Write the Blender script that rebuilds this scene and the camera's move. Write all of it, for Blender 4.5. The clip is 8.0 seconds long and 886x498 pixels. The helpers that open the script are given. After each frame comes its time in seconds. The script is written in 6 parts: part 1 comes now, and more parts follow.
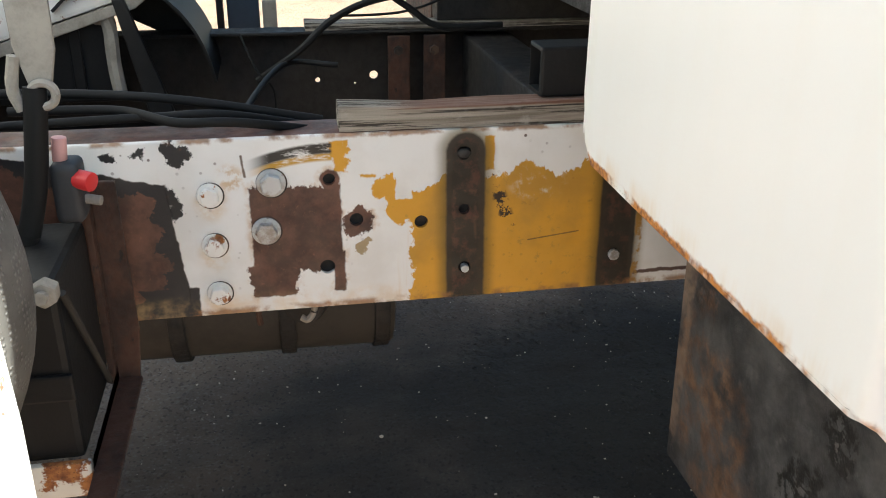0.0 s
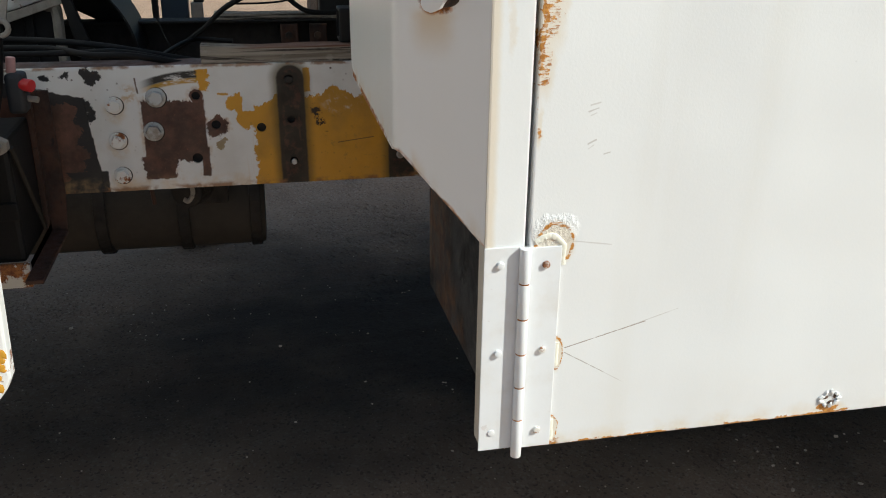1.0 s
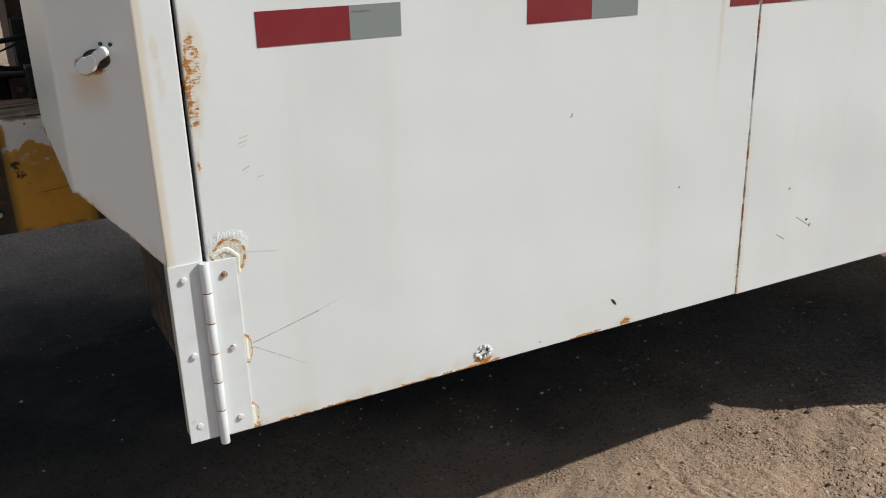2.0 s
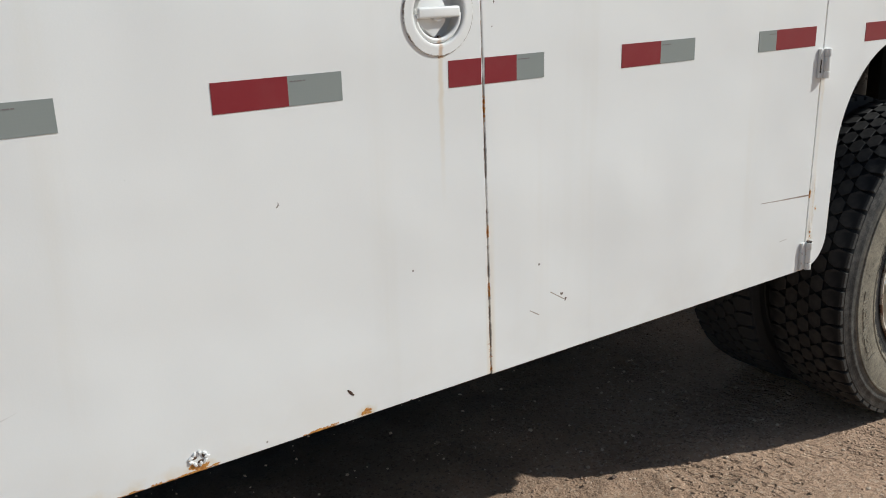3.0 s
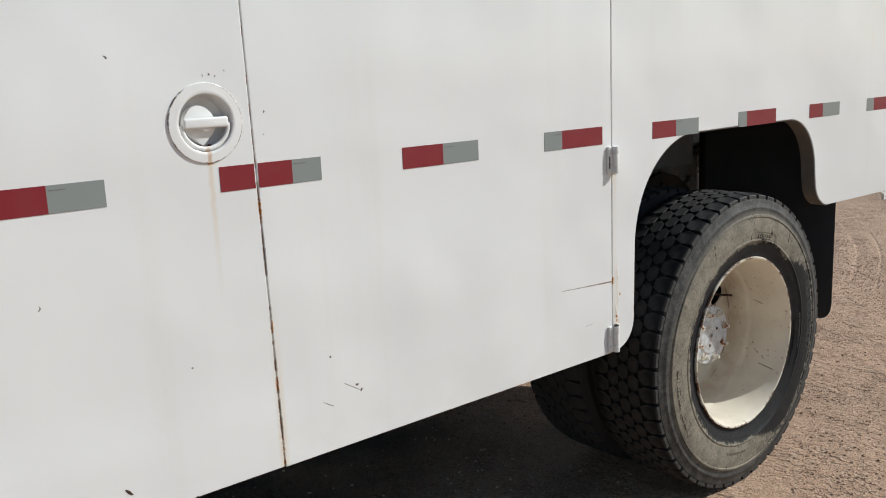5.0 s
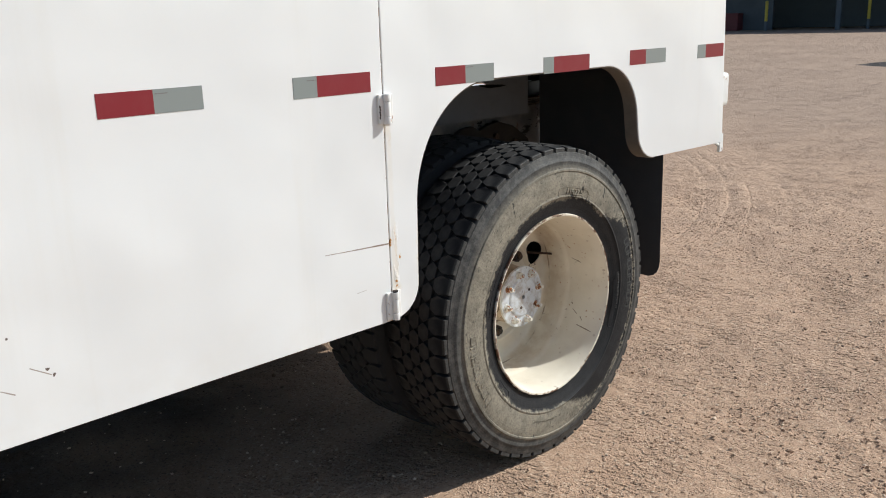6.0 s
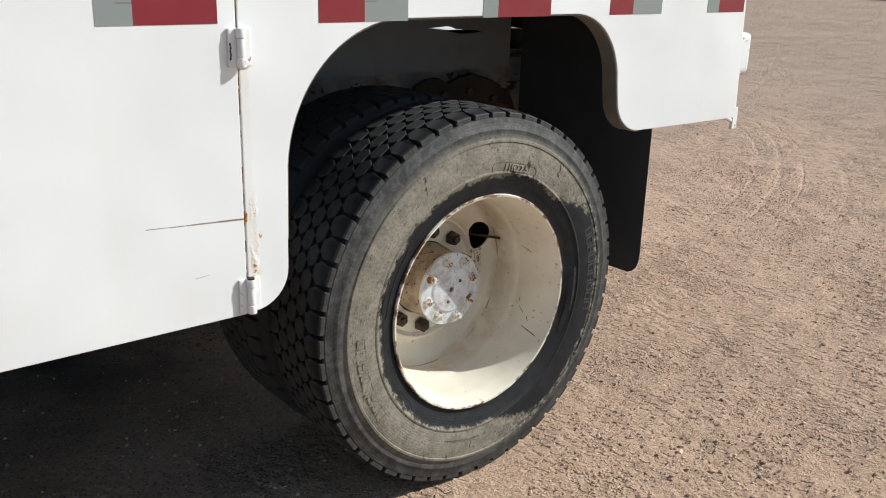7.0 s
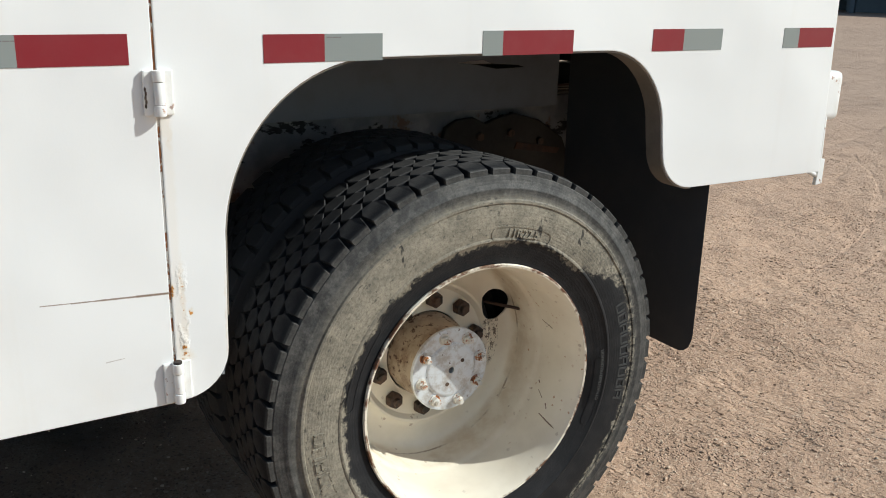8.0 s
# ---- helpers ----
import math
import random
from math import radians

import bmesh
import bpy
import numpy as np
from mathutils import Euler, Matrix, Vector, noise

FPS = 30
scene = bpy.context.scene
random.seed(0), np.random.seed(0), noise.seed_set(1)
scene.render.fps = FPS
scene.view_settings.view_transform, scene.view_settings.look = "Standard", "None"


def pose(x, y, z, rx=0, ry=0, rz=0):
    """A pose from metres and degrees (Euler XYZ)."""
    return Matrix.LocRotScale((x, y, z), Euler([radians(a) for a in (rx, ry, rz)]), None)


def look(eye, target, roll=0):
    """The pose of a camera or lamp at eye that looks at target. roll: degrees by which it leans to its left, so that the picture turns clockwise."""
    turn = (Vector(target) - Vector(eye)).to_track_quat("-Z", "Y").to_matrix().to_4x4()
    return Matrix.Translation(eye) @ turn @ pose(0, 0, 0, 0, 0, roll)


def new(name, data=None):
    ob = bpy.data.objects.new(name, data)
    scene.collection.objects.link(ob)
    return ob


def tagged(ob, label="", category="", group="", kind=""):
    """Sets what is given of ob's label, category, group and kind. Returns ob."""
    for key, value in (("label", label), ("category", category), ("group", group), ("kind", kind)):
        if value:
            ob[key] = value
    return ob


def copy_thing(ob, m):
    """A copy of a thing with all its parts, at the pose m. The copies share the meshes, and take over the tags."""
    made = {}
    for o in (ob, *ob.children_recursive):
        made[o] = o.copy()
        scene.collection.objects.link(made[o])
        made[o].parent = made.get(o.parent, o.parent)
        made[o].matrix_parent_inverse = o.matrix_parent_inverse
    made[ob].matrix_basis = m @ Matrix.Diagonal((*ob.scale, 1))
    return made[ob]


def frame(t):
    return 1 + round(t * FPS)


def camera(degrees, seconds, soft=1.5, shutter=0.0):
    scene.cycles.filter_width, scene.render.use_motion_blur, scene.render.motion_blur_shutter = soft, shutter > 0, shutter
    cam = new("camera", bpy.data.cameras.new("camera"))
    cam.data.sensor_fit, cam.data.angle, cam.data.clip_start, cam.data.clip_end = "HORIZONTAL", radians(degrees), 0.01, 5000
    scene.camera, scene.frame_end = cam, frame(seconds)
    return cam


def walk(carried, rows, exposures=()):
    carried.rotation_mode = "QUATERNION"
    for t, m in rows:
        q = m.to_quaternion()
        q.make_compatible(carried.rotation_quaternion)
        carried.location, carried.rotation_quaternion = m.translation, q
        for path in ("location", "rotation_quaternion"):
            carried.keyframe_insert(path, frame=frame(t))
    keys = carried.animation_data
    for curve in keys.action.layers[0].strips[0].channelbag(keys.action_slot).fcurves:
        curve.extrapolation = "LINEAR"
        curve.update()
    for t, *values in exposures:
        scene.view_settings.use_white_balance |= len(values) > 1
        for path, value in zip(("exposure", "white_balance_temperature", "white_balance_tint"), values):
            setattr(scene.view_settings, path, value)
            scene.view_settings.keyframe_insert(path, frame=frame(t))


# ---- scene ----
# ---------------------------------------------------------------- camera
LENS = 53.2
cam = camera(LENS, 8.0, soft=1.0)
PATH = [
    (0, (-0.462, -0.323, 1.397), (-0.116, 1.475, 0.592), 0.6),
    (0.2, (-0.433, -0.465, 1.402), (-0.099, 1.344, 0.616), 0.6),
    (0.3, (-0.404, -0.538, 1.395), (-0.092, 1.280, 0.621), 0.6),
    (0.4, (-0.366, -0.615, 1.388), (-0.068, 1.208, 0.621), 0.7),
    (0.5, (-0.327, -0.69, 1.382), (-0.038, 1.134, 0.615), 0.7),
    (1, (-0.299, -1.009, 1.386), (0.108, 0.801, 0.64), 0.8),
    (1.5, (-0.302, -1.217, 1.41), (0.357, 0.527, 0.686), -0.2),
    (2, (-0.241, -1.281, 1.446), (0.651, 0.368, 0.748), -1.3),
    (2.2, (-0.179, -1.314, 1.441), (0.799, 0.297, 0.77), -1.7),
    (3.3, (0.178, -1.425, 1.493), (1.3, 0.137, 0.947), -2.3),
    (3.5, (0.206, -1.448, 1.484), (1.366, 0.101, 0.98), -3.1),
    (4, (0.238, -1.431, 1.491), (1.463, 0.089, 1.06), -3.3),
    (4.2, (0.233, -1.439, 1.497), (1.458, 0.091, 1.098), -3.0),
    (5.3, (0.379, -1.723, 1.486), (1.669, -0.244, 1.099), -2.2),
    (5.5, (0.504, -1.747, 1.49), (1.825, -0.304, 1.077), -2.1),
    (6, (0.784, -1.764, 1.455), (2.147, -0.39, 0.95), -1.7),
    (6.5, (1.13, -1.695, 1.434), (2.484, -0.343, 0.851), -0.3),
    (7, (1.478, -1.691, 1.406), (2.698, -0.232, 0.789), 1.6),
    (7.5, (1.737, -1.636, 1.393), (2.84, -0.101, 0.742), 1.4),
    (8, (1.95, -1.561, 1.424), (2.957, 0.067, 0.844), 1.4),
]
EXPOSURES = [(0.0, 1.48, 6600, 3), (0.2, 1.30, 6600, 3), (0.3, 1.00, 6550, 3), (0.4, 0.66, 6500, 3), (0.5, 0.42, 6450, 3), (1.0, -0.02, 6400, 3),
             (1.5, -0.34, 6350, 4), (2.2, -0.38, 6300, 5), (3.5, -0.37, 6300, 6), (4.0, -0.32, 6300, 6), (5.3, -0.31, 6300, 7), (5.6, -0.25, 6300, 7), (6.0, 0.00, 6300, 7), (6.5, 0.18, 6250, 7), (7.0, 0.06, 6250, 6), (8.0, 0.04, 6300, 4)]
walk(cam, [(t, look(eye, target, roll)) for t, eye, target, roll in PATH], EXPOSURES)

# ---------------------------------------------------------------- light
SUN = Vector((1.13, -0.66, 1.0)).normalized()
world = bpy.data.worlds.new("world")
scene.world = world
world.use_nodes = True
wn = world.node_tree
wn.nodes.clear()
sky = wn.nodes.new("ShaderNodeTexSky")
sky.sky_type = "NISHITA"
sky.sun_disc = False
sky.sun_elevation = math.asin(SUN.z)
sky.sun_rotation = math.atan2(SUN.x, SUN.y)
sky.dust_density = 1.0
bg = wn.nodes.new("ShaderNodeBackground")
bg.inputs[1].default_value = 0.105
wo = wn.nodes.new("ShaderNodeOutputWorld")
wn.links.new(sky.outputs[0], bg.inputs[0])
wn.links.new(bg.outputs[0], wo.inputs[0])
sun_data = bpy.data.lights.new("sun", "SUN")
sun_data.energy = 5.0
sun_data.angle = radians(0.53)
sun_data.color = (1.0, 0.98, 0.94)
sun = new("sun", sun_data)
sun.matrix_world = look(SUN * 60, (0, 0, 0))


# ---------------------------------------------------------------- materials
class Nodes:
    """A small builder for shader node trees."""

    def __init__(self, name):
        self.mat = bpy.data.materials.new(name)
        self.mat.use_nodes = True
        self.t = self.mat.node_tree
        self.t.nodes.clear()
        out = self.t.nodes.new("ShaderNodeOutputMaterial")
        self.bsdf = self.t.nodes.new("ShaderNodeBsdfPrincipled")
        self.t.links.new(self.bsdf.outputs[0], out.inputs[0])
        self.pos = self.t.nodes.new("ShaderNodeTexCoord").outputs["Object"]
        sep = self.t.nodes.new("ShaderNodeSeparateXYZ")
        self.t.links.new(self.pos, sep.inputs[0])
        self.x, self.y, self.z = sep.outputs

    def put(self, socket, v):
        if isinstance(v, bpy.types.NodeSocket):
            self.t.links.new(v, socket)
        elif isinstance(v, (tuple, list)) and len(v) == 3 and socket.type == "RGBA":
            socket.default_value = (*v, 1)
        else:
            socket.default_value = v

    def m(self, op, a, b=0.0, c=None):
        n = self.t.nodes.new("ShaderNodeMath")
        n.operation = op
        self.put(n.inputs[0], a)
        self.put(n.inputs[1], b)
        if c is not None:
            self.put(n.inputs[2], c)
        return n.outputs[0]

    def add(self, a, b): return self.m("ADD", a, b)
    def sub(self, a, b): return self.m("SUBTRACT", a, b)
    def mul(self, a, b): return self.m("MULTIPLY", a, b)
    def hi(self, a, b): return self.m("MAXIMUM", a, b)
    def lo(self, a, b): return self.m("MINIMUM", a, b)

    def step(self, v, a, b, c=0.0, d=1.0):
        n = self.t.nodes.new("ShaderNodeMapRange")
        n.interpolation_type = "SMOOTHSTEP"
        for k, q in enumerate((v, a, b, c, d)):
            self.put(n.inputs[k], q)
        return n.outputs[0]

    def scaled(self, sx, sy, sz, at=None):
        n = self.t.nodes.new("ShaderNodeMapping")
        self.put(n.inputs["Vector"], at or self.pos)
        n.inputs["Scale"].default_value = (sx, sy, sz)
        return n.outputs[0]

    def noise(self, scale, detail=4.0, rough=0.55, at=None, distort=0.0):
        n = self.t.nodes.new("ShaderNodeTexNoise")
        self.put(n.inputs["Vector"], at or self.pos)
        n.inputs["Scale"].default_value = scale
        n.inputs["Detail"].default_value = detail
        n.inputs["Roughness"].default_value = rough
        n.inputs["Distortion"].default_value = distort
        return n.outputs[0]

    def cells(self, scale, at=None, feature="F1", out="Distance", rand=1.0):
        n = self.t.nodes.new("ShaderNodeTexVoronoi")
        n.feature = feature
        self.put(n.inputs["Vector"], at or self.pos)
        n.inputs["Scale"].default_value = scale
        n.inputs["Randomness"].default_value = rand
        return n.outputs[out]

    def mix(self, f, a, b):
        n = self.t.nodes.new("ShaderNodeMix")
        n.data_type = "RGBA"
        self.put(n.inputs[0], f)
        self.put(n.inputs[6], a)
        self.put(n.inputs[7], b)
        return n.outputs[2]

    def mixf(self, f, a, b):
        n = self.t.nodes.new("ShaderNodeMix")
        self.put(n.inputs[0], f)
        self.put(n.inputs[2], a)
        self.put(n.inputs[3], b)
        return n.outputs[0]

    def bump(self, h, strength=0.5, distance=0.01, normal=None):
        n = self.t.nodes.new("ShaderNodeBump")
        n.inputs["Strength"].default_value = strength
        n.inputs["Distance"].default_value = distance
        self.put(n.inputs["Height"], h)
        if normal is not None:
            self.put(n.inputs["Normal"], normal)
        return n.outputs[0]

    def blob(self, u, v, cu, cv, ru, rv):
        """Distance from an ellipse's middle: 1 on its rim."""
        a = self.m("DIVIDE", self.sub(u, cu), ru)
        b = self.m("DIVIDE", self.sub(v, cv), rv)
        return self.m("SQRT", self.add(self.mul(a, a), self.mul(b, b)))

    def box(self, u, v, cu, cv, ru, rv):
        """Signed distance in metres to an upright box, negative inside."""
        a = self.sub(self.m("ABSOLUTE", self.sub(u, cu)), ru)
        b = self.sub(self.m("ABSOLUTE", self.sub(v, cv)), rv)
        return self.hi(a, b)

    def line(self, u, v, a, b):
        """Distance in metres to the stroke from a to b."""
        dx, dz = b[0] - a[0], b[1] - a[1]
        q = dx * dx + dz * dz
        pu, pv = self.sub(u, a[0]), self.sub(v, a[1])
        h = self.m("DIVIDE", self.add(self.mul(pu, dx), self.mul(pv, dz)), q)
        h = self.lo(self.hi(h, 0.0), 1.0)
        eu, ev = self.sub(pu, self.mul(h, dx)), self.sub(pv, self.mul(h, dz))
        return self.m("SQRT", self.add(self.mul(eu, eu), self.mul(ev, ev)))

    def done(self, color, rough=0.5, metal=0.0, normal=None, coat=0.0, spec=0.5):
        self.put(self.bsdf.inputs["Base Color"], color)
        self.put(self.bsdf.inputs["Roughness"], rough)
        self.put(self.bsdf.inputs["Metallic"], metal)
        self.put(self.bsdf.inputs["Specular IOR Level"], spec)
        if coat:
            self.put(self.bsdf.inputs["Coat Weight"], coat)
            self.put(self.bsdf.inputs["Coat Roughness"], 0.12)
        if normal is not None:
            self.put(self.bsdf.inputs["Normal"], normal)
        return self.mat


def rust_color(n, scale=60.0):
    a = n.noise(scale, 6, 0.7)
    c = n.mix(n.step(a, 0.35, 0.65), (0.16, 0.05, 0.02), (0.42, 0.17, 0.05))
    return n.mix(n.step(n.noise(scale * 4, 3), 0.55, 0.75), c, (0.06, 0.025, 0.015))


def make_body_paint():
    """White enamel of the truck body, with its rust, chips and scratches."""
    n = Nodes("white_body_paint")
    warp = n.sub(n.noise(38, 5, 0.65), 0.5)
    warp2 = n.sub(n.noise(45, 5, 0.65, n.scaled(1.3, 1, 0.9)), 0.5)
    u = n.add(n.x, n.mul(warp, 0.022))
    v = n.add(n.z, n.mul(warp2, 0.03))
    base = n.mix(n.step(n.noise(1.6, 4), 0.35, 0.7), (0.80, 0.805, 0.795), (0.765, 0.772, 0.765))
    streak = n.noise(9, 4, 0.6, n.scaled(1, 1, 0.05))
    base = n.mix(n.mul(n.step(streak, 0.55, 0.8), 0.25), base, (0.70, 0.67, 0.60))
    grime = n.mul(n.step(n.z, 0.82, 0.66), n.step(n.noise(7, 5), 0.35, 0.7))
    base = n.mix(n.mul(grime, 0.16), base, (0.62, 0.56, 0.48))
    # yellowed stain round a rust spot, then the rust itself
    spots = [
        (0.054, 1.265, 0.014, 0.045, 0.76), (0.050, 1.205, 0.010, 0.035, 0.72), (0.066, 1.262, 0.008, 0.018, 0.62), (0.0465, 1.24, 0.004, 0.06, 0.9), (0.004, 1.285, 0.004, 0.016, 0.6),
        (0.008, 1.240, 0.0035, 0.022, 0.5), (0.047, 1.12, 0.003, 0.018, 0.7),
        (0.532, 0.664, 0.022, 0.006, 1.0),
        (2.350, 0.86, 0.004, 0.05, 0.62), (2.352, 0.78, 0.004, 0.06, 0.55), (2.3335, 0.866, 0.004, 0.012, 0.9), (2.350, 0.745, 0.006, 0.016, 0.8), (2.345, 1.16, 0.004, 0.03, 0.5), (2.366, 0.822, 0.004, 0.005, 0.8), (2.352, 0.735, 0.010, 0.012, 0.62),
        (2.434, 0.775, 0.003, 0.09, 0.5), (1.078, 1.336, 0.007, 0.004, 0.8),
        (0.875, 0.660, 0.016, 0.009, 0.9), (2.327, 0.655, 0.012, 0.014, 1.0), (1.188, 0.70, 0.006, 0.045, 0.62),
        (2.338, 1.175, 0.008, 0.02, 0.5),
    ]
    rust, stain = None, None
    for cx, cz, rx, rz, k in spots:
        d = n.blob(u, v, cx, cz, rx, rz)
        a = n.mul(n.step(d, 1.15, 0.75), k)
        b = n.mul(n.step(d, 1.9, 0.7), 0.62 * k)
        rust = a if rust is None else n.hi(rust, a)
        stain = b if stain is None else n.hi(stain, b)
    # edges that rust: the bottom rim, the door seams, the arch
    low = n.step(n.add(n.z, n.mul(warp, 0.022)), 0.663, 0.657)
    low = n.mul(low, n.mul(n.step(n.x, 1.0, 0.75, 0.20, 1.0), n.step(n.noise(13, 3), 0.40, 0.55)))
    low = n.hi(low, n.mul(n.step(n.add(n.z, n.mul(warp, 0.03)), 0.676, 0.664), n.step(n.x, 0.16, 0.07)))
    seam = n.m("ABSOLUTE", n.sub(n.x, n.add(1.1835, n.mul(n.sub(n.z, 1.0), -0.019))))
    seam_rust = n.mul(n.step(n.add(seam, n.mul(warp, 0.006)), 0.0046, 0.0026), n.step(n.noise(11, 5, 0.7), 0.46, 0.62))
    seam_rust = n.mul(seam_rust, n.step(n.z, 1.58, 1.2, 0.35, 1.0))
    gap_rust = n.mul(n.step(n.m("ABSOLUTE", n.sub(u, 0.044)), 0.006, 0.002), n.mul(n.step(n.z, 1.5, 1.0, 0.2, 0.7), n.step(n.noise(15, 4), 0.4, 0.6)))
    seam_dark = n.mul(n.step(n.add(seam, n.mul(warp, 0.008)), 0.0043, 0.0028), n.mul(n.step(n.noise(13, 5, 0.7), 0.38, 0.52), n.step(n.z, 1.45, 1.15)))
    rust = n.hi(rust, n.hi(low, n.hi(seam_rust, gap_rust)))
    post = n.mul(n.step(n.m("ABSOLUTE", n.sub(n.x, n.add(-0.0135, n.mul(warp, 0.006)))), 0.012, 0.002), 0.60)
    drip = n.mul(n.step(n.m("ABSOLUTE", n.sub(n.x, n.add(1.077, n.mul(warp, 0.01)))), 0.0085, 0.001), n.step(n.z, 1.10, 1.345, 0.25, 1.0))
    drip = n.mul(drip, n.step(n.z, 1.02, 1.16))
    drip = n.mul(drip, n.step(n.z, 1.352, 1.344))
    seam_stain = n.mul(n.step(n.m("ABSOLUTE", n.sub(n.x, 1.190)), 0.016, 0.004), n.step(n.z, 1.15, 0.7, 0.0, 0.4))
    hang = n.mul(n.step(n.m("ABSOLUTE", n.sub(n.x, n.add(2.343, n.mul(warp, 0.012)))), 0.013, 0.003), n.mul(n.step(n.z, 1.20, 1.17), n.step(n.z, 0.65, 0.95, 0.85, 0.35)))
    stain = n.hi(stain, n.mul(hang, 0.45))
    low_stain = n.mul(n.mul(n.step(n.add(n.z, n.mul(warp, 0.03)), 0.685, 0.658), n.step(n.x, 0.75, 0.35)), n.mul(n.step(n.noise(15, 4), 0.40, 0.62), 0.6))
    # rings of rust that have crept out from under the three welds
    ring = None
    for cx, cz, rx, rz in ((0.076, 0.966, 0.024, 0.027), (0.088, 0.804, 0.0085, 0.023), (0.087, 0.684, 0.009, 0.021)):
        d = n.blob(n.add(n.x, n.mul(warp, 0.012)), n.add(n.z, n.mul(warp2, 0.014)), cx, cz, rx, rz)
        k = n.step(n.m("ABSOLUTE", n.sub(d, 1.05)), 0.20, 0.04)
        rust = n.hi(rust, n.mul(k, 0.86))
        stain = n.hi(stain, n.mul(n.step(d, 1.35, 0.9), 0.55))
    stain = n.hi(stain, n.hi(n.mul(drip, 0.55), n.hi(n.hi(post, low_stain), seam_stain)))
    base = n.mix(n.mul(stain, 0.75), base, (0.66, 0.50, 0.27))
    # scratches
    scratch = None
    for a, b, w, k in (((0.100, 0.812), (0.215, 0.842), 0.0013, 0.75), ((0.19, 0.836), (0.262, 0.857), 0.0010, 0.30), ((0.100, 0.805), (0.160, 0.768), 0.0012, 0.55), ((0.150, 0.774), (0.190, 0.749), 0.0009, 0.25),
                       ((0.105, 0.968), (0.155, 0.960), 0.0016, 0.25), ((0.112, 1.147), (0.124, 1.150), 0.0016, 0.28), ((0.110, 1.139), (0.122, 1.143), 0.0018, 0.36), ((0.113, 1.134), (0.120, 1.137), 0.0014, 0.25),
                       ((0.112, 1.098), (0.122, 1.103), 0.0018, 0.38), ((0.113, 1.092), (0.119, 1.096), 0.0013, 0.25), ((0.134, 1.084), (0.142, 1.086), 0.0014, 0.35),
                       ((1.36, 0.80), (1.40, 0.775), 0.0018, 0.8), ((1.30, 0.770), (1.325, 0.755), 0.002, 0.8), ((2.11, 0.8755), (2.327, 0.8640), 0.0016, 0.85), ((2.16, 0.8725), (2.327, 0.8640), 0.0021, 0.9), ((2.21, 0.8700), (2.327, 0.8640), 0.0026, 0.9), ((2.27, 0.8670), (2.327, 0.8640), 0.0034, 0.95), ((2.208, 0.7505), (2.240, 0.7525), 0.0015, 0.5)):
        s = n.mul(n.step(n.add(n.line(n.x, n.z, a, b), n.mul(n.m("ABSOLUTE", warp), 0.004)), w, w * 0.3), k)
        scratch = s if scratch is None else n.hi(scratch, s)
    base = n.mix(scratch, base, (0.20, 0.13, 0.085))
    # chips: sparse specks down to primer
    speck = n.cells(7.0, n.scaled(1, 0, 1))
    chip = n.mul(n.step(n.add(speck, n.mul(warp, 0.03)), 0.030, 0.018), n.step(n.noise(3, 2), 0.44, 0.50))
    for cx, cz, r in ((1.073, 1.508, 0.0016), (1.088, 1.511, 0.0022), (1.099, 1.510, 0.0018), (1.122, 1.514, 0.0014), (1.205, 1.432, 0.0020), (1.200, 1.385, 0.0018), (1.392, 0.790, 0.004), (1.402, 0.772, 0.003), (0.889, 1.548, 0.0022), (0.722, 1.107, 0.0016)):
        chip = n.hi(chip, n.step(n.blob(u, v, cx + 0.002, cz, r, r), 1.1, 0.8))
    base = n.mix(chip, base, (0.12, 0.09, 0.075))
    bright = n.mix(n.step(n.noise(120, 4, 0.7), 0.42, 0.6), (0.56, 0.255, 0.045), (0.36, 0.135, 0.022))
    flaky = n.step(n.add(n.mul(rust, 0.9), n.mul(n.sub(n.noise(85, 5, 0.7, n.scaled(0.6, 1, 1.6)), 0.5), 1.7)), 0.62, 0.80)
    base = n.mix(n.mul(seam_dark, 0.60), base, (0.055, 0.040, 0.026))
    color = n.mix(flaky, base, bright)
    rough = n.mixf(flaky, n.step(n.noise(5, 5), 0.3, 0.7, 0.30, 0.42), 0.85)
    h = n.add(n.mul(n.noise(1.8, 2, 0.4), 1.0), n.mul(n.noise(260, 2), 0.004))
    nrm = n.bump(h, 0.50, 0.06)
    nrm = n.bump(n.mul(flaky, n.noise(150, 4, 0.7)), 0.25, 0.002, nrm)
    bubble = n.mul(n.mul(n.step(n.m("ABSOLUTE", n.sub(u, 2.350)), 0.012, 0.004), n.step(n.z, 0.93, 0.88)), n.mul(n.noise(75, 5, 0.7), n.step(n.noise(22, 3), 0.42, 0.60)))
    halo = n.mul(n.step(n.blob(u, v, 0.076, 0.985, 0.034, 0.022), 1.1, 0.6), n.noise(160, 4, 0.7))
    nrm = n.bump(n.add(bubble, halo), 0.55, 0.006, nrm)
    return n.done(color, rough, 0.0, nrm, coat=0.5)


def make_plain_white(name, tint=(0.78, 0.78, 0.76), rusty=0.25, rough=0.35, grain=0.15):
    """White paint with grime and a few rusty specks."""
    n = Nodes(name)
    w = n.noise(55, 5, 0.7)
    grime = n.step(n.noise(14, 5, 0.6), 0.45, 0.75)
    c = n.mix(n.mul(grime, 0.35), tint, (0.60, 0.53, 0.43))
    r = n.mul(n.step(n.add(n.noise(26, 5, 0.7), n.mul(w, 0.15)), 0.74 - rusty * 0.25, 0.80 - rusty * 0.25), min(1.0, rusty * 3))
    c = n.mix(r, c, rust_color(n, 90))
    nrm = n.bump(n.noise(180, 3), grain, 0.002)
    return n.done(c, n.mixf(r, rough, 0.85), 0.0, nrm, coat=0.15)


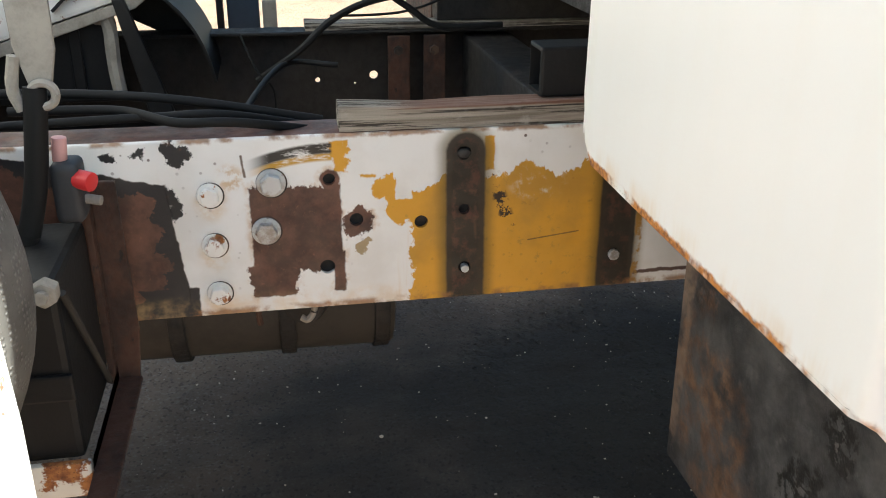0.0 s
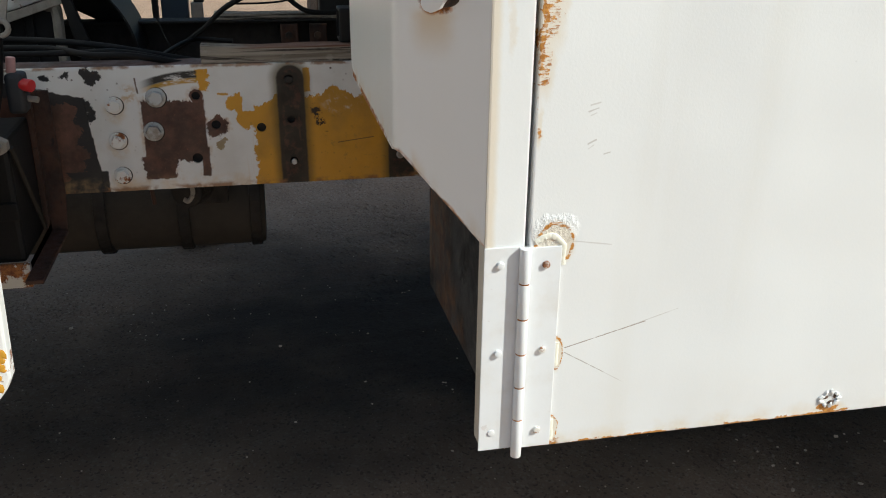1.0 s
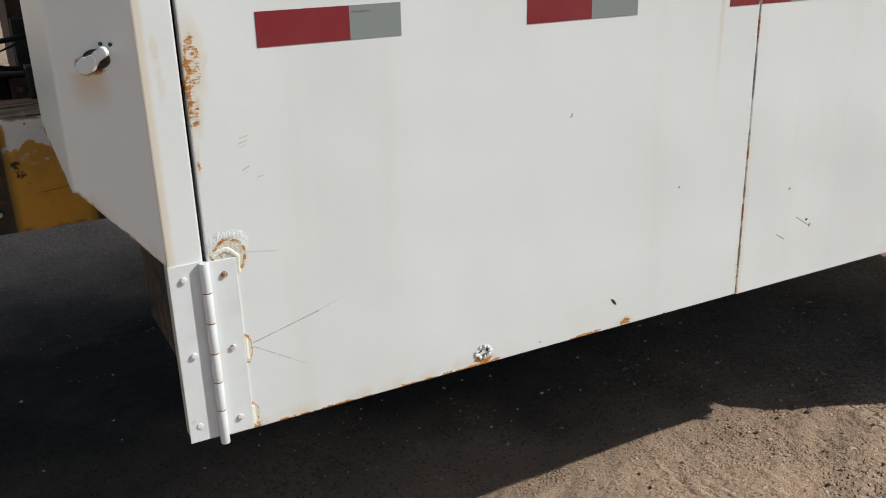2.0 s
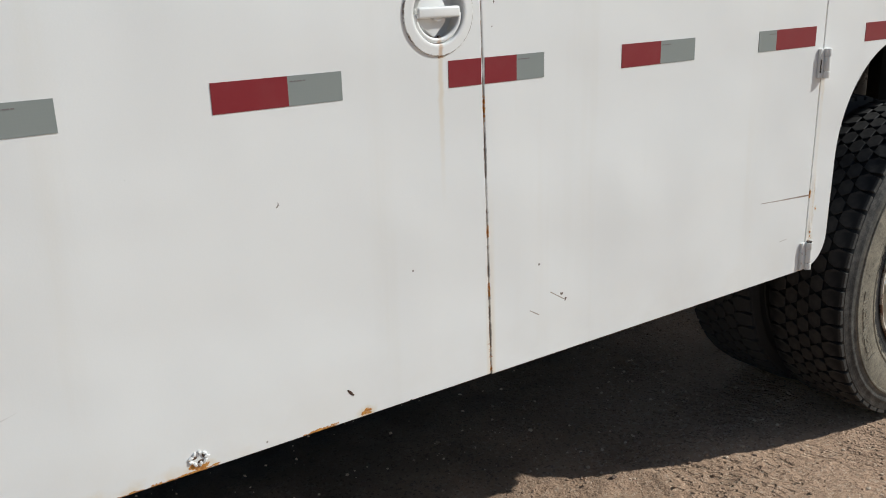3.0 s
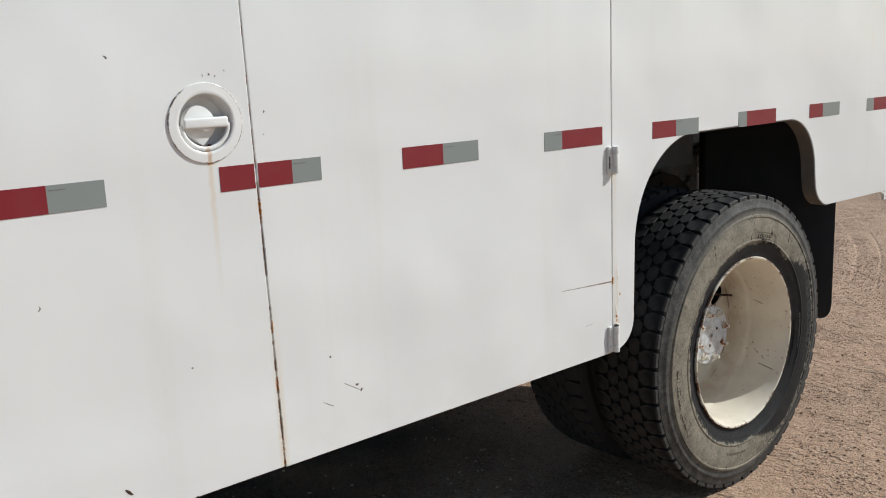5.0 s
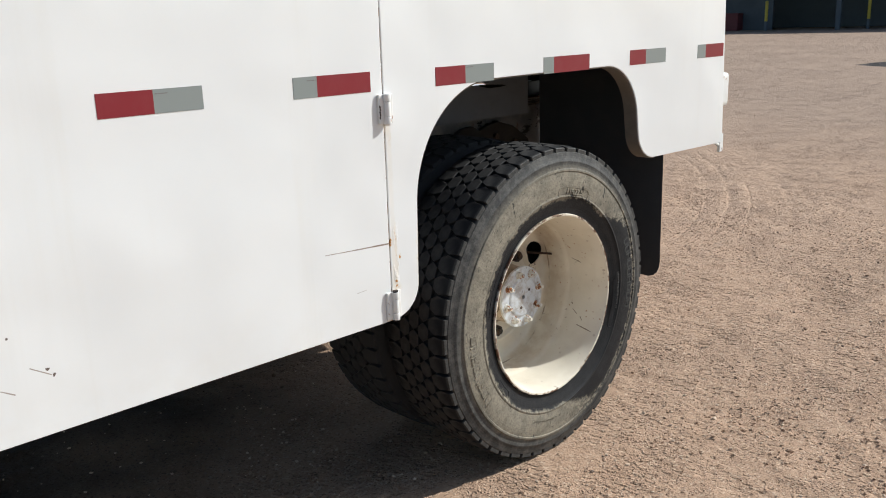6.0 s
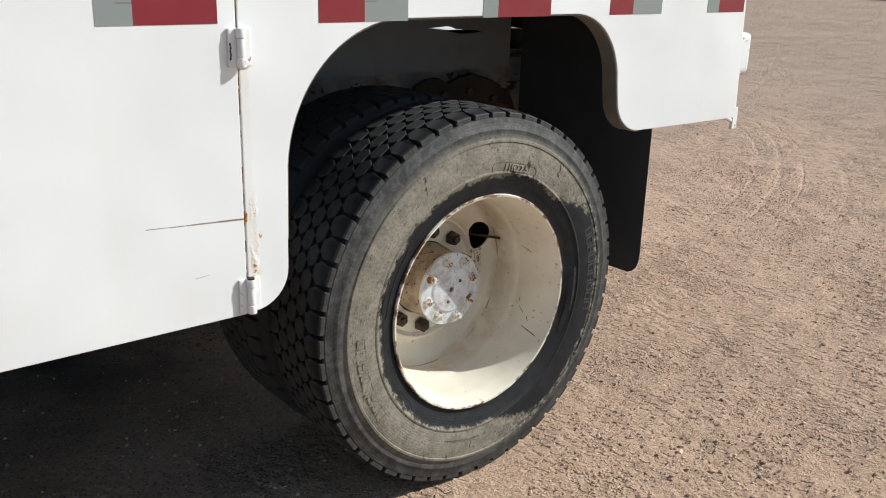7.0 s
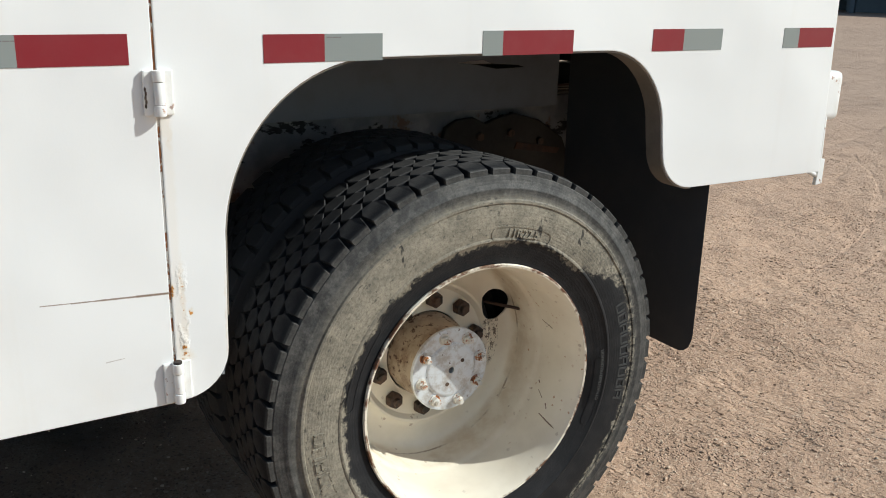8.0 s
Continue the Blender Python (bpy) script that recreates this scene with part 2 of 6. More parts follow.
def make_latch_paint():
    """White latch paint with rust weeping from the foot of its cup."""
    n = Nodes("white_latch_paint")
    w = n.sub(n.noise(60, 5, 0.7), 0.5)
    c = n.mix(n.mul(n.step(n.noise(14, 5, 0.6), 0.45, 0.75), 0.2), (0.79, 0.79, 0.775), (0.62, 0.56, 0.47))
    across = n.m("ABSOLUTE", n.sub(n.x, n.add(1.0765, n.mul(w, 0.010))))
    weep = n.mul(n.step(across, 0.007, 0.001), n.step(n.z, 1.378, 1.362))
    c = n.mix(n.mul(weep, 0.60), c, n.mix(n.noise(70, 4), (0.58, 0.34, 0.12), (0.40, 0.18, 0.05)))
    rim = n.mul(n.step(n.add(n.z, n.mul(w, 0.02)), 1.374, 1.366), n.mul(n.step(across, 0.026, 0.016), n.step(n.y, 0.006, 0.012)))
    c = n.mix(n.mul(rim, n.step(n.noise(70, 5, 0.7), 0.44, 0.54)), c, (0.20, 0.075, 0.03))
    around = n.m("ABSOLUTE", n.sub(n.add(n.blob(n.x, n.z, 1.0755, 1.417, 0.0788, 0.0788), n.mul(w, 0.03)), 1.0))
    c = n.mix(n.mul(n.mul(n.step(around, 0.030, 0.012), n.step(n.noise(24, 4, 0.7), 0.46, 0.56)), 0.8), c, (0.16, 0.10, 0.06))
    return n.done(c, 0.36, 0.0, n.bump(n.noise(150, 3), 0.05, 0.002), coat=0.2)


def make_front_paint():
    """The white headboard sheet: cream-tinged, with brown stains under the handle and rust along its lower rim."""
    n = Nodes("white_headboard_paint")
    warp = n.sub(n.noise(40, 5, 0.65), 0.5)
    base = n.mix(n.noise(2.0, 2, 0.4), (0.810, 0.805, 0.780), (0.785, 0.782, 0.765))
    streak = n.noise(22, 3, 0.5, n.scaled(1, 1, 0.03))
    base = n.mix(n.mul(n.step(streak, 0.40, 0.85), 0.18), base, (0.74, 0.68, 0.55))
    # the rim follows the slope of the chamfer, then runs level along the front
    ramp = n.hi(n.sub(1.079, n.mul(n.hi(n.sub(0.072, n.y), 0.0), 1.60)), 0.96)
    up = n.sub(n.z, ramp)
    rim = n.mul(n.step(n.add(up, n.mul(warp, 0.016)), 0.0065, 0.002), n.step(n.noise(20, 4), 0.36, 0.54))
    rim_stain = n.mul(n.step(n.add(up, n.mul(warp, 0.02)), 0.030, 0.002), n.step(n.noise(24, 4, 0.6, n.scaled(1, 1, 0.2)), 0.40, 0.66))
    base = n.mix(n.mul(rim_stain, 0.40), base, (0.62, 0.40, 0.16))
    d = n.blob(n.add(n.y, n.mul(warp, 0.02)), n.add(n.z, n.mul(warp, 0.02)), 0.043, 1.264, 0.012, 0.012)
    under = n.step(d, 1.25, 0.85)
    drip = n.mul(n.step(n.m("ABSOLUTE", n.sub(n.y, n.add(0.045, n.mul(warp, 0.01)))), 0.022, 0.004), n.mul(n.step(n.z, 1.19, 1.25), n.step(n.z, 1.262, 1.25)))
    base = n.mix(n.mul(drip, 0.55), base, (0.62, 0.44, 0.22))
    cell = n.cells(7.0, n.scaled(0, 1, 1))
    speck = n.step(n.add(cell, n.mul(warp, 0.03)), 0.026, 0.014)
    halo = n.mul(n.step(n.add(cell, n.mul(warp, 0.10)), 0.085, 0.02), 0.35)
    base = n.mix(halo, base, (0.62, 0.50, 0.33))
    rust = n.hi(n.hi(rim, under), n.mul(speck, 0.8))
    orange = n.mix(n.step(n.noise(110, 4, 0.7), 0.40, 0.62), (0.50, 0.20, 0.045), (0.20, 0.075, 0.025))
    c = n.mix(rust, base, orange)
    return n.done(c, n.mixf(rust, 0.30, 0.85), 0.0, None)


def make_rail_paint():
    """Chassis rail: white over ochre over bare rusty steel, in layers that have flaked."""
    n = Nodes("chassis_rail_paint")
    w1 = n.sub(n.noise(32, 6, 0.68), 0.5)
    w2 = n.sub(n.noise(36, 6, 0.68, n.scaled(1.2, 1.0, 0.8)), 0.5)
    u = n.add(n.x, n.mul(w1, 0.050))
    v = n.add(n.z, n.mul(w2, 0.050))
    u2 = n.add(n.x, n.mul(w1, 0.012))
    v2 = n.add(n.z, n.mul(w2, 0.012))
    edge = 0.0015

    def inside(d, soft=edge):
        return n.step(d, soft, -soft)

    steel = n.mix(n.step(n.noise(28, 6, 0.65), 0.35, 0.68), (0.060, 0.030, 0.022), (0.135, 0.062, 0.042))
    steel = n.mix(n.mul(n.step(n.noise(110, 4, 0.7), 0.6, 0.75), 0.6), steel, (0.22, 0.10, 0.06))
    black = n.mix(n.step(n.noise(30, 4), 0.4, 0.7), (0.016, 0.017, 0.019), (0.035, 0.033, 0.032))
    white = n.mix(n.step(n.noise(11, 5), 0.4, 0.7), (0.76, 0.76, 0.745), (0.68, 0.67, 0.64))
    run = n.mul(n.step(n.noise(48, 4, 0.6, n.scaled(1, 1, 0.07)), 0.55, 0.75), n.step(n.z, 0.98, 0.84))
    white = n.mix(n.mul(run, 0.55), white, (0.58, 0.40, 0.20))
    ochre = n.mix(n.step(n.noise(13, 5), 0.38, 0.68), (0.62, 0.31, 0.025), (0.46, 0.24, 0.03))
    ochre = n.mix(n.mul(n.step(n.noise(70, 5, 0.7), 0.58, 0.72), 0.5), ochre, (0.22, 0.15, 0.04))
    c = white
    # ochre field, its upper rim in bays, with a lobe to one side
    bay = n.mul(n.m("SINE", n.mul(n.x, 62.0)), 0.010)
    field = n.hi(n.box(u, v, -0.13, 0.86, 0.160, 0.5), n.sub(n.add(v, bay), n.add(0.992, n.mul(n.step(n.x, -0.26, -0.20), 0.012))))
    lobe = n.lo(n.mul(n.sub(n.blob(u, v, -0.322, 0.988, 0.019, 0.018), 1.0), 0.018), n.mul(n.sub(n.blob(u, v, -0.300, 0.960, 0.026, 0.024), 1.0), 0.022))
    lobe = n.lo(lobe, n.box(u2, v2, -0.181, 1.03, 0.007, 0.024))
    tail = n.lo(n.box(u, v2, -0.384, 1.035, 0.010, 0.022), n.box(u, v2, -0.350, 1.006, 0.012, 0.0022))
    notch = n.box(u2, v2, -0.300, 0.996, 0.011, 0.026)
    ochre_in = n.mul(n.hi(inside(n.lo(field, lobe)), inside(tail)), n.step(notch, -0.001, 0.001))
    c = n.mix(ochre_in, c, ochre)
    haze = n.mul(n.step(n.blob(n.x, n.z, -0.11, 0.985, 0.045, 0.03), 1.1, 0.5), n.step(n.noise(40, 5, 0.7), 0.46, 0.66))
    c = n.mix(n.mul(haze, ochre_in), c, (0.60, 0.56, 0.50))
    # two bands stripped bare: olive overspray round them, a black rim, brown inside
    for cx, top, rx in ((-0.2140, 1.034, 0.0265), (0.0130, 1.10, 0.0270)):
        d = n.sub(n.line(n.x, n.z, (cx, top), (cx + 0.003, 0.780)), rx)
        d = n.add(d, n.mul(w1, 0.005))
        c = n.mix(n.mul(n.step(d, 0.022, 0.0), 0.75), c, (0.10, 0.070, 0.010))
        c = n.mix(n.mul(n.step(d, 0.0035, -0.0015), 0.97), c, (0.022, 0.016, 0.010))
        core = n.step(n.add(d, n.mul(w2, 0.016)), -0.0055, -0.0095)
        mottled = n.mix(n.step(n.noise(42, 5, 0.7), 0.34, 0.54), (0.070, 0.028, 0.018), (0.018, 0.015, 0.009))
        c = n.mix(core, c, mottled)
    slot = n.m("ABSOLUTE", n.add(n.box(n.x, n.z, -0.214, 0.935, 0.015, 0.042), n.mul(w2, 0.006)))
    c = n.mix(n.mul(n.mul(n.step(slot, 0.0035, 0.0005), n.step(n.noise(50, 4, 0.7), 0.42, 0.58)), 0.45), c, (0.11, 0.048, 0.028))
    c = n.mix(n.mul(n.step(n.add(n.line(n.x, n.z, (-0.12, 0.897), (-0.045, 0.906)), n.mul(n.m("ABSOLUTE", w1), 0.006)), 0.0018, 0.0006), 0.75), c, (0.08, 0.05, 0.02))
    runs = n.mul(n.step(n.line(n.x, n.z, (-0.176, 1.000), (-0.150, 0.925)), 0.013, 0.006), n.step(n.noise(75, 5, 0.7), 0.54, 0.59))
    c = n.mix(runs, c, (0.035, 0.022, 0.012))
    # bare patches
    bare = n.box(u2, v, -0.447, 0.935, 0.061, 0.062)
    bare = n.lo(bare, n.box(u, v2, -0.480, 0.860, 0.030, 0.024))
    bare = n.lo(bare, n.box(u2, v2, -0.391, 0.868, 0.008, 0.030))
    bare = n.lo(bare, n.sub(n.mul(n.blob(u, v, -0.365, 0.940, 0.020, 0.017), 0.018), 0.018))
    bare = n.lo(bare, n.sub(n.mul(n.blob(u2, v2, -0.400, 1.004, 0.014, 0.014), 0.014), 0.014))
    left = n.hi(n.sub(u2, n.add(-0.612, n.mul(n.sub(1.0, n.z), 0.10))), n.sub(v2, n.add(1.018, n.mul(n.sub(-0.66, n.x), 0.25))))
    rusty_rim = n.mul(n.step(bare, 0.010, 0.001), n.step(n.noise(30, 5, 0.7), 0.44, 0.66))
    c = n.mix(n.mul(rusty_rim, 0.55), c, (0.48, 0.27, 0.10))
    c = n.mix(inside(n.lo(bare, left)), c, steel)
    c = n.mix(n.mul(n.step(n.sub(n.mul(n.blob(u, v, -0.356, 0.904, 0.009, 0.010), 0.01), 0.01), 0.001, -0.001), 0.9), c, (0.30, 0.21, 0.09))
    # what is left of the black coat
    border = n.hi(left, n.sub(n.mul(n.add(left, n.mul(w1, 0.09)), -1.0), 0.022))
    darkish = n.lo(border, n.sub(n.mul(n.blob(u, v, -0.596, 1.048, 0.017, 0.014), 0.016), 0.016))
    darkish = n.lo(darkish, n.sub(n.mul(n.blob(u, v, -0.606, 0.987, 0.012, 0.014), 0.013), 0.013))
    darkish = n.lo(darkish, n.sub(n.mul(n.blob(u, v, -0.602, 0.966, 0.010, 0.011), 0.011), 0.011))
    darkish = n.lo(darkish, n.sub(n.mul(n.blob(u, v, -0.676, 1.046, 0.008, 0.006), 0.007), 0.007))
    darkish = n.lo(darkish, n.sub(n.mul(n.blob(u, v, -0.640, 1.050, 0.006, 0.005), 0.006), 0.006))
    darkish = n.lo(darkish, n.hi(n.box(u2, v2, -0.66, 0.815, 0.077, 0.043), n.sub(0.46, n.noise(15, 3))))
    c = n.mix(inside(darkish), c, black)
    # a brushed arc of black over ochre
    way = n.add(n.z, n.mul(n.m("POWER", n.sub(n.x, -0.400), 2.0), 1.7))
    arc_in = n.mul(n.step(n.x, -0.512, -0.475), n.step(n.x, -0.394, -0.398))
    grainy = n.noise(60, 5, 0.75, n.scaled(0.35, 1, 1.5))
    c = n.mix(n.mul(n.mul(arc_in, n.step(n.m("ABSOLUTE", n.sub(way, 1.036)), 0.0075, 0.003)), n.step(grainy, 0.34, 0.52)), c, (0.52, 0.29, 0.04))
    c = n.mix(n.mul(n.mul(arc_in, n.step(n.m("ABSOLUTE", n.sub(way, 1.0475)), 0.0095, 0.005)), n.step(grainy, 0.36, 0.50)), c, (0.030, 0.027, 0.022))
    tick = n.step(n.add(n.line(n.x, n.z, (-0.514, 1.042), (-0.511, 1.014)), n.mul(n.m("ABSOLUTE", w1), 0.006)), 0.0030, 0.0010)
    c = n.mix(n.mul(tick, 0.9), c, (0.10, 0.055, 0.025))
    tan = n.mul(n.step(n.blob(n.x, n.z, -0.53, 1.012, 0.022, 0.022), 1.1, 0.4), n.step(n.noise(55, 5, 0.7), 0.46, 0.60))
    c = n.mix(n.mul(tan, 0.7), c, (0.52, 0.32, 0.12))
    for bz in (0.991, 0.9195, 0.848):
        ooze = n.mul(n.step(n.blob(n.x, n.z, -0.5575, bz - 0.010, 0.026, 0.034), 1.1, 0.5), n.step(n.noise(38, 5, 0.7), 0.36, 0.64))
        c = n.mix(n.mul(ooze, 0.45), c, (0.60, 0.42, 0.20))
    foot = n.mul(n.mul(n.step(n.add(n.z, n.mul(w1, 0.03)), 0.850, 0.824), n.step(n.x, -0.27, -0.31)), n.step(n.noise(26, 4, 0.6), 0.38, 0.64))
    c = n.mix(n.mul(foot, 0.40), c, (0.60, 0.40, 0.17))
    fleck = n.step(n.cells(60, n.scaled(1, 0, 1)), 0.16, 0.10)
    flecks = n.mul(fleck, n.mul(n.step(n.noise(9, 3), 0.55, 0.62), n.step(n.z, 1.06, 1.0, 1.0, 0.25)))
    c = n.mix(n.mul(flecks, 0.9), c, (0.07, 0.035, 0.02))
    # the white part beside the second band: ochre at its edge, a rusty crack low down
    crack = n.m("ABSOLUTE", n.sub(n.add(n.z, n.mul(w1, 0.012)), 0.833))
    c = n.mix(n.mul(n.mul(n.step(crack, 0.0042, 0.0020), n.step(n.x, 0.043, 0.048)), 0.95), c, (0.070, 0.030, 0.018))
    side = n.mul(n.step(n.m("ABSOLUTE", n.sub(u2, 0.048)), 0.007, 0.003), n.step(n.noise(45, 5, 0.7), 0.40, 0.55))
    c = n.mix(side, c, (0.30, 0.16, 0.03))
    # rusty rims, top and bottom; beyond, a spotted grey lightened for the dark arch
    rim = n.hi(n.step(n.add(v2, 0.0), 0.826, 0.818), n.step(v2, 1.059, 1.064))
    c = n.mix(n.mul(n.mul(rim, 0.85), n.step(n.noise(24, 5), 0.42, 0.56)), c, n.mix(n.noise(90, 4), (0.40, 0.19, 0.06), (0.12, 0.05, 0.025)))
    old = n.mul(n.step(n.x, 0.12, 0.20), n.step(n.noise(7, 6, 0.7), 0.24, 0.34))
    c = n.mix(n.mul(old, 0.97), c, n.mix(n.step(n.noise(12, 5), 0.4, 0.7), (0.16, 0.17, 0.18), (0.30, 0.30, 0.295)))
    spot = n.mul(n.step(n.x, 0.12, 0.20), n.step(n.noise(9, 5, 0.7), 0.56, 0.64))
    c = n.mix(n.mul(spot, 0.8), c, (0.150, 0.070, 0.032))
    blot = n.mul(n.step(n.x, 0.12, 0.20), n.step(n.noise(6, 5, 0.7, n.scaled(1, 1, 1.7)), 0.54, 0.58))
    c = n.mix(blot, c, (0.012, 0.012, 0.013))
    web = n.step(n.y, 0.8135, 0.8125)
    c = n.mix(web, steel, c)
    nrm = n.bump(n.add(n.mul(inside(n.lo(bare, left)), -0.6), n.mul(n.noise(140, 5, 0.7), 0.35)), 0.35, 0.003)
    return n.done(c, n.step(n.noise(30, 4), 0.3, 0.7, 0.45, 0.72), 0.0, nrm)


def make_rusty(name, dark=(0.045, 0.030, 0.024), warm=(0.16, 0.075, 0.04), pale=None, scale=9.0, drip=0.25):
    """Old steel: dark scale with rusty and bare areas that run downwards."""
    n = Nodes(name)
    a = n.noise(scale, 6, 0.65, n.scaled(1, 1, drip))
    b = n.noise(scale * 6, 5, 0.7)
    c = n.mix(n.step(n.add(a, n.mul(b, 0.18)), 0.48, 0.68), dark, warm)
    if pale:
        c = n.mix(n.mul(n.step(n.noise(scale * 1.3, 5, 0.6, n.scaled(1, 1, 0.6)), 0.52, 0.68), 0.8), c, pale)
    c = n.mix(n.mul(n.step(n.noise(scale * 3.5, 5, 0.75, n.scaled(1, 1, 0.45)), 0.60, 0.68), 0.9), c, (0.012, 0.012, 0.012))
    nrm = n.bump(n.noise(scale * 12, 5, 0.7), 0.5, 0.003)
    return n.done(c, n.step(b, 0.3, 0.7, 0.55, 0.85), 0.15, nrm)


def make_plate():
    """End plate: black mill scale gone grey, a brown rusty area low down, black flakes left near the skin."""
    n = Nodes("rusty_plate_steel")
    w = n.sub(n.noise(13, 6, 0.7), 0.5)
    w2 = n.sub(n.noise(16, 6, 0.7, n.scaled(1, 1.3, 0.8)), 0.5)
    u, v = n.add(n.y, n.mul(w, 0.10)), n.add(n.z, n.mul(w2, 0.12))
    c = n.mix(n.step(n.noise(9, 6, 0.68), 0.36, 0.66), (0.020, 0.021, 0.023), (0.075, 0.075, 0.076))
    c = n.mix(n.mul(n.step(n.noise(30, 5, 0.7), 0.55, 0.70), 0.5), c, (0.115, 0.110, 0.105))
    brown = n.mix(n.step(n.noise(34, 6, 0.7), 0.36, 0.66), (0.075, 0.038, 0.022), (0.175, 0.098, 0.055))
    area = n.lo(n.blob(u, v, 0.50, 0.775, 0.065, 0.080), n.lo(n.blob(u, v, 0.43, 0.66, 0.12, 0.080), n.blob(u, v, 0.585, 0.80, 0.035, 0.12)))
    area = n.lo(area, n.blob(u, v, 0.565, 0.895, 0.012, 0.03))
    c = n.mix(n.mul(n.mul(n.step(area, 1.15, 0.70), 0.9), n.step(n.noise(22, 5, 0.7), 0.40, 0.60)), c, brown)
    crust = n.step(n.noise(70, 5, 0.75), 0.46, 0.52)
    flake = n.lo(n.blob(n.add(n.y, n.mul(w, 0.05)), n.add(n.z, n.mul(w2, 0.06)), 0.285, 0.895, 0.028, 0.030), n.blob(u, v, 0.335, 0.80, 0.030, 0.050))
    c = n.mix(n.mul(n.step(flake, 1.2, 0.9), crust), c, (0.006, 0.006, 0.006))
    edge = n.mul(n.step(n.add(n.y, n.mul(w, 0.01)), 0.596, 0.604), n.step(n.noise(18, 4), 0.38, 0.6))
    c = n.mix(n.mul(edge, 0.7), c, (0.20, 0.14, 0.10))
    nrm = n.bump(n.noise(95, 5, 0.7), 0.45, 0.003)
    return n.done(c, n.step(n.noise(30, 4), 0.3, 0.7, 0.50, 0.80), 0.1, nrm)


def make_black(name, value=0.014, rough=0.6, dust=0.12):
    """Black paint or plastic under a film of dust."""
    n = Nodes(name)
    d = n.mul(n.step(n.noise(11, 5, 0.6), 0.40, 0.75), dust)
    c = n.mix(d, (value * 0.92, value, value * 1.12), (0.16, 0.145, 0.125))
    nrm = n.bump(n.noise(120, 4), 0.25, 0.002)
    return n.done(c, n.mixf(d, rough, 0.9), 0.0, nrm, spec=0.3)


WX, WZ, WR = 3.005, 0.525, 0.525  # rear wheel: axle and tyre radius


def make_tyre_rubber(name="dusty_tyre_rubber", caked=True):
    """Black rubber; tan dust caked on the sidewall in a broad ragged ring, grey film beyond it."""
    n = Nodes(name)
    # caked=False: copy for tyres in shade, dust left out, black lifted to show
    film = n.mul(n.step(n.noise(28, 5), 0.40, 0.75), 0.08 if caked else 0.02)
    c = n.mix(film, (0.0085, 0.0092, 0.0108) if caked else (0.036, 0.037, 0.039), (0.12, 0.115, 0.11))
    if not caked:
        return n.done(c, 0.8, 0.0, n.bump(n.noise(160, 4, 0.7), 0.3, 0.002), spec=0.25)
    dx, dz = n.sub(n.x, WX), n.sub(n.z, WZ)
    r = n.m("SQRT", n.add(n.mul(dx, dx), n.mul(dz, dz)))
    ang = n.m("ARCTAN2", dz, dx)
    polar = n.t.nodes.new("ShaderNodeCombineXYZ")
    n.put(polar.inputs[0], n.mul(r, 9.0))
    n.put(polar.inputs[1], n.mul(n.m("COSINE", ang), 1.6))
    n.put(polar.inputs[2], n.mul(n.m("SINE", ang), 1.6))
    ragged = n.sub(n.noise(46, 7, 0.78), 0.5)
    blotch = n.sub(n.noise(8, 5, 0.65), 0.5)
    fine = n.noise(120, 6, 0.8)
    side = n.step(n.y, -0.030, -0.040)
    # the trailing flank has been rubbed clean, so the black ring is widest there
    flank = n.step(n.add(n.add(n.mul(dx, 0.95), n.mul(dz, -0.30)), n.mul(blotch, 0.14)), 0.12, 0.34)
    rj = n.add(r, n.add(n.mul(ragged, 0.075), n.mul(blotch, 0.040)))
    inner = n.add(0.352, n.mul(flank, 0.080))
    ring = n.mul(n.step(rj, inner, n.add(inner, 0.010)), n.step(n.add(r, n.mul(blotch, 0.03)), 0.474, 0.444))
    grain = n.mixf(n.step(fine, 0.36, 0.56), 0.62, 1.0)
    stain = n.step(n.noise(19, 6, 0.72), 0.36, 0.60)
    dust = n.mul(n.mul(ring, grain), n.mixf(stain, 0.66, 1.0))
    # on the rubbed flank the dust is left in scattered flakes only
    dust = n.mul(dust, n.mixf(n.mul(flank, n.step(n.noise(60, 7, 0.8), 0.56, 0.47)), 1.0, 0.10))
    # dark scrapes along and across the wall
    rub = n.step(n.noise(11, 5, 0.7, polar.outputs[0]), 0.60, 0.66)
    nick = n.step(n.noise(34, 4, 0.6, n.scaled(1.0, 1.0, 0.35)), 0.645, 0.69)
    dust = n.mul(dust, n.sub(1.0, n.mul(n.hi(n.mul(rub, 0.7), nick), 0.85)))
    c = n.mix(n.mul(dust, 0.96), c, n.mix(n.noise(12, 4), (0.250, 0.222, 0.168), (0.345, 0.308, 0.240)))
    # grey film on the shoulder band and the ribs
    band = n.mul(n.step(n.add(r, n.mul(blotch, 0.03)), 0.440, 0.466), n.mixf(flank, 1.0, 0.72))
    band = n.mul(band, n.mul(n.mixf(n.step(n.noise(24, 6, 0.75), 0.38, 0.60), 0.45, 1.0), n.mixf(n.step(fine, 0.35, 0.62), 0.6, 1.0)))
    c = n.mix(n.mul(n.mul(band, side), 0.66), c, n.mix(stain, (0.085, 0.084, 0.080), (0.165, 0.158, 0.142)))
    # worn tread faces
    face = n.mul(n.step(r, 0.5215, 0.5245), n.step(n.noise(40, 4), 0.3, 0.7, 0.45, 0.80))
    c = n.mix(face, c, (0.050, 0.047, 0.044))
    ridges = n.m("SINE", n.mul(r, 900.0))
    scar = n.mul(n.noise(55, 6, 0.75, polar.outputs[0]), 0.5)
    nrm = n.bump(n.add(n.add(n.mul(n.noise(160, 4, 0.7), 0.6), n.mul(ridges, 0.05)), scar), 0.42, 0.003)
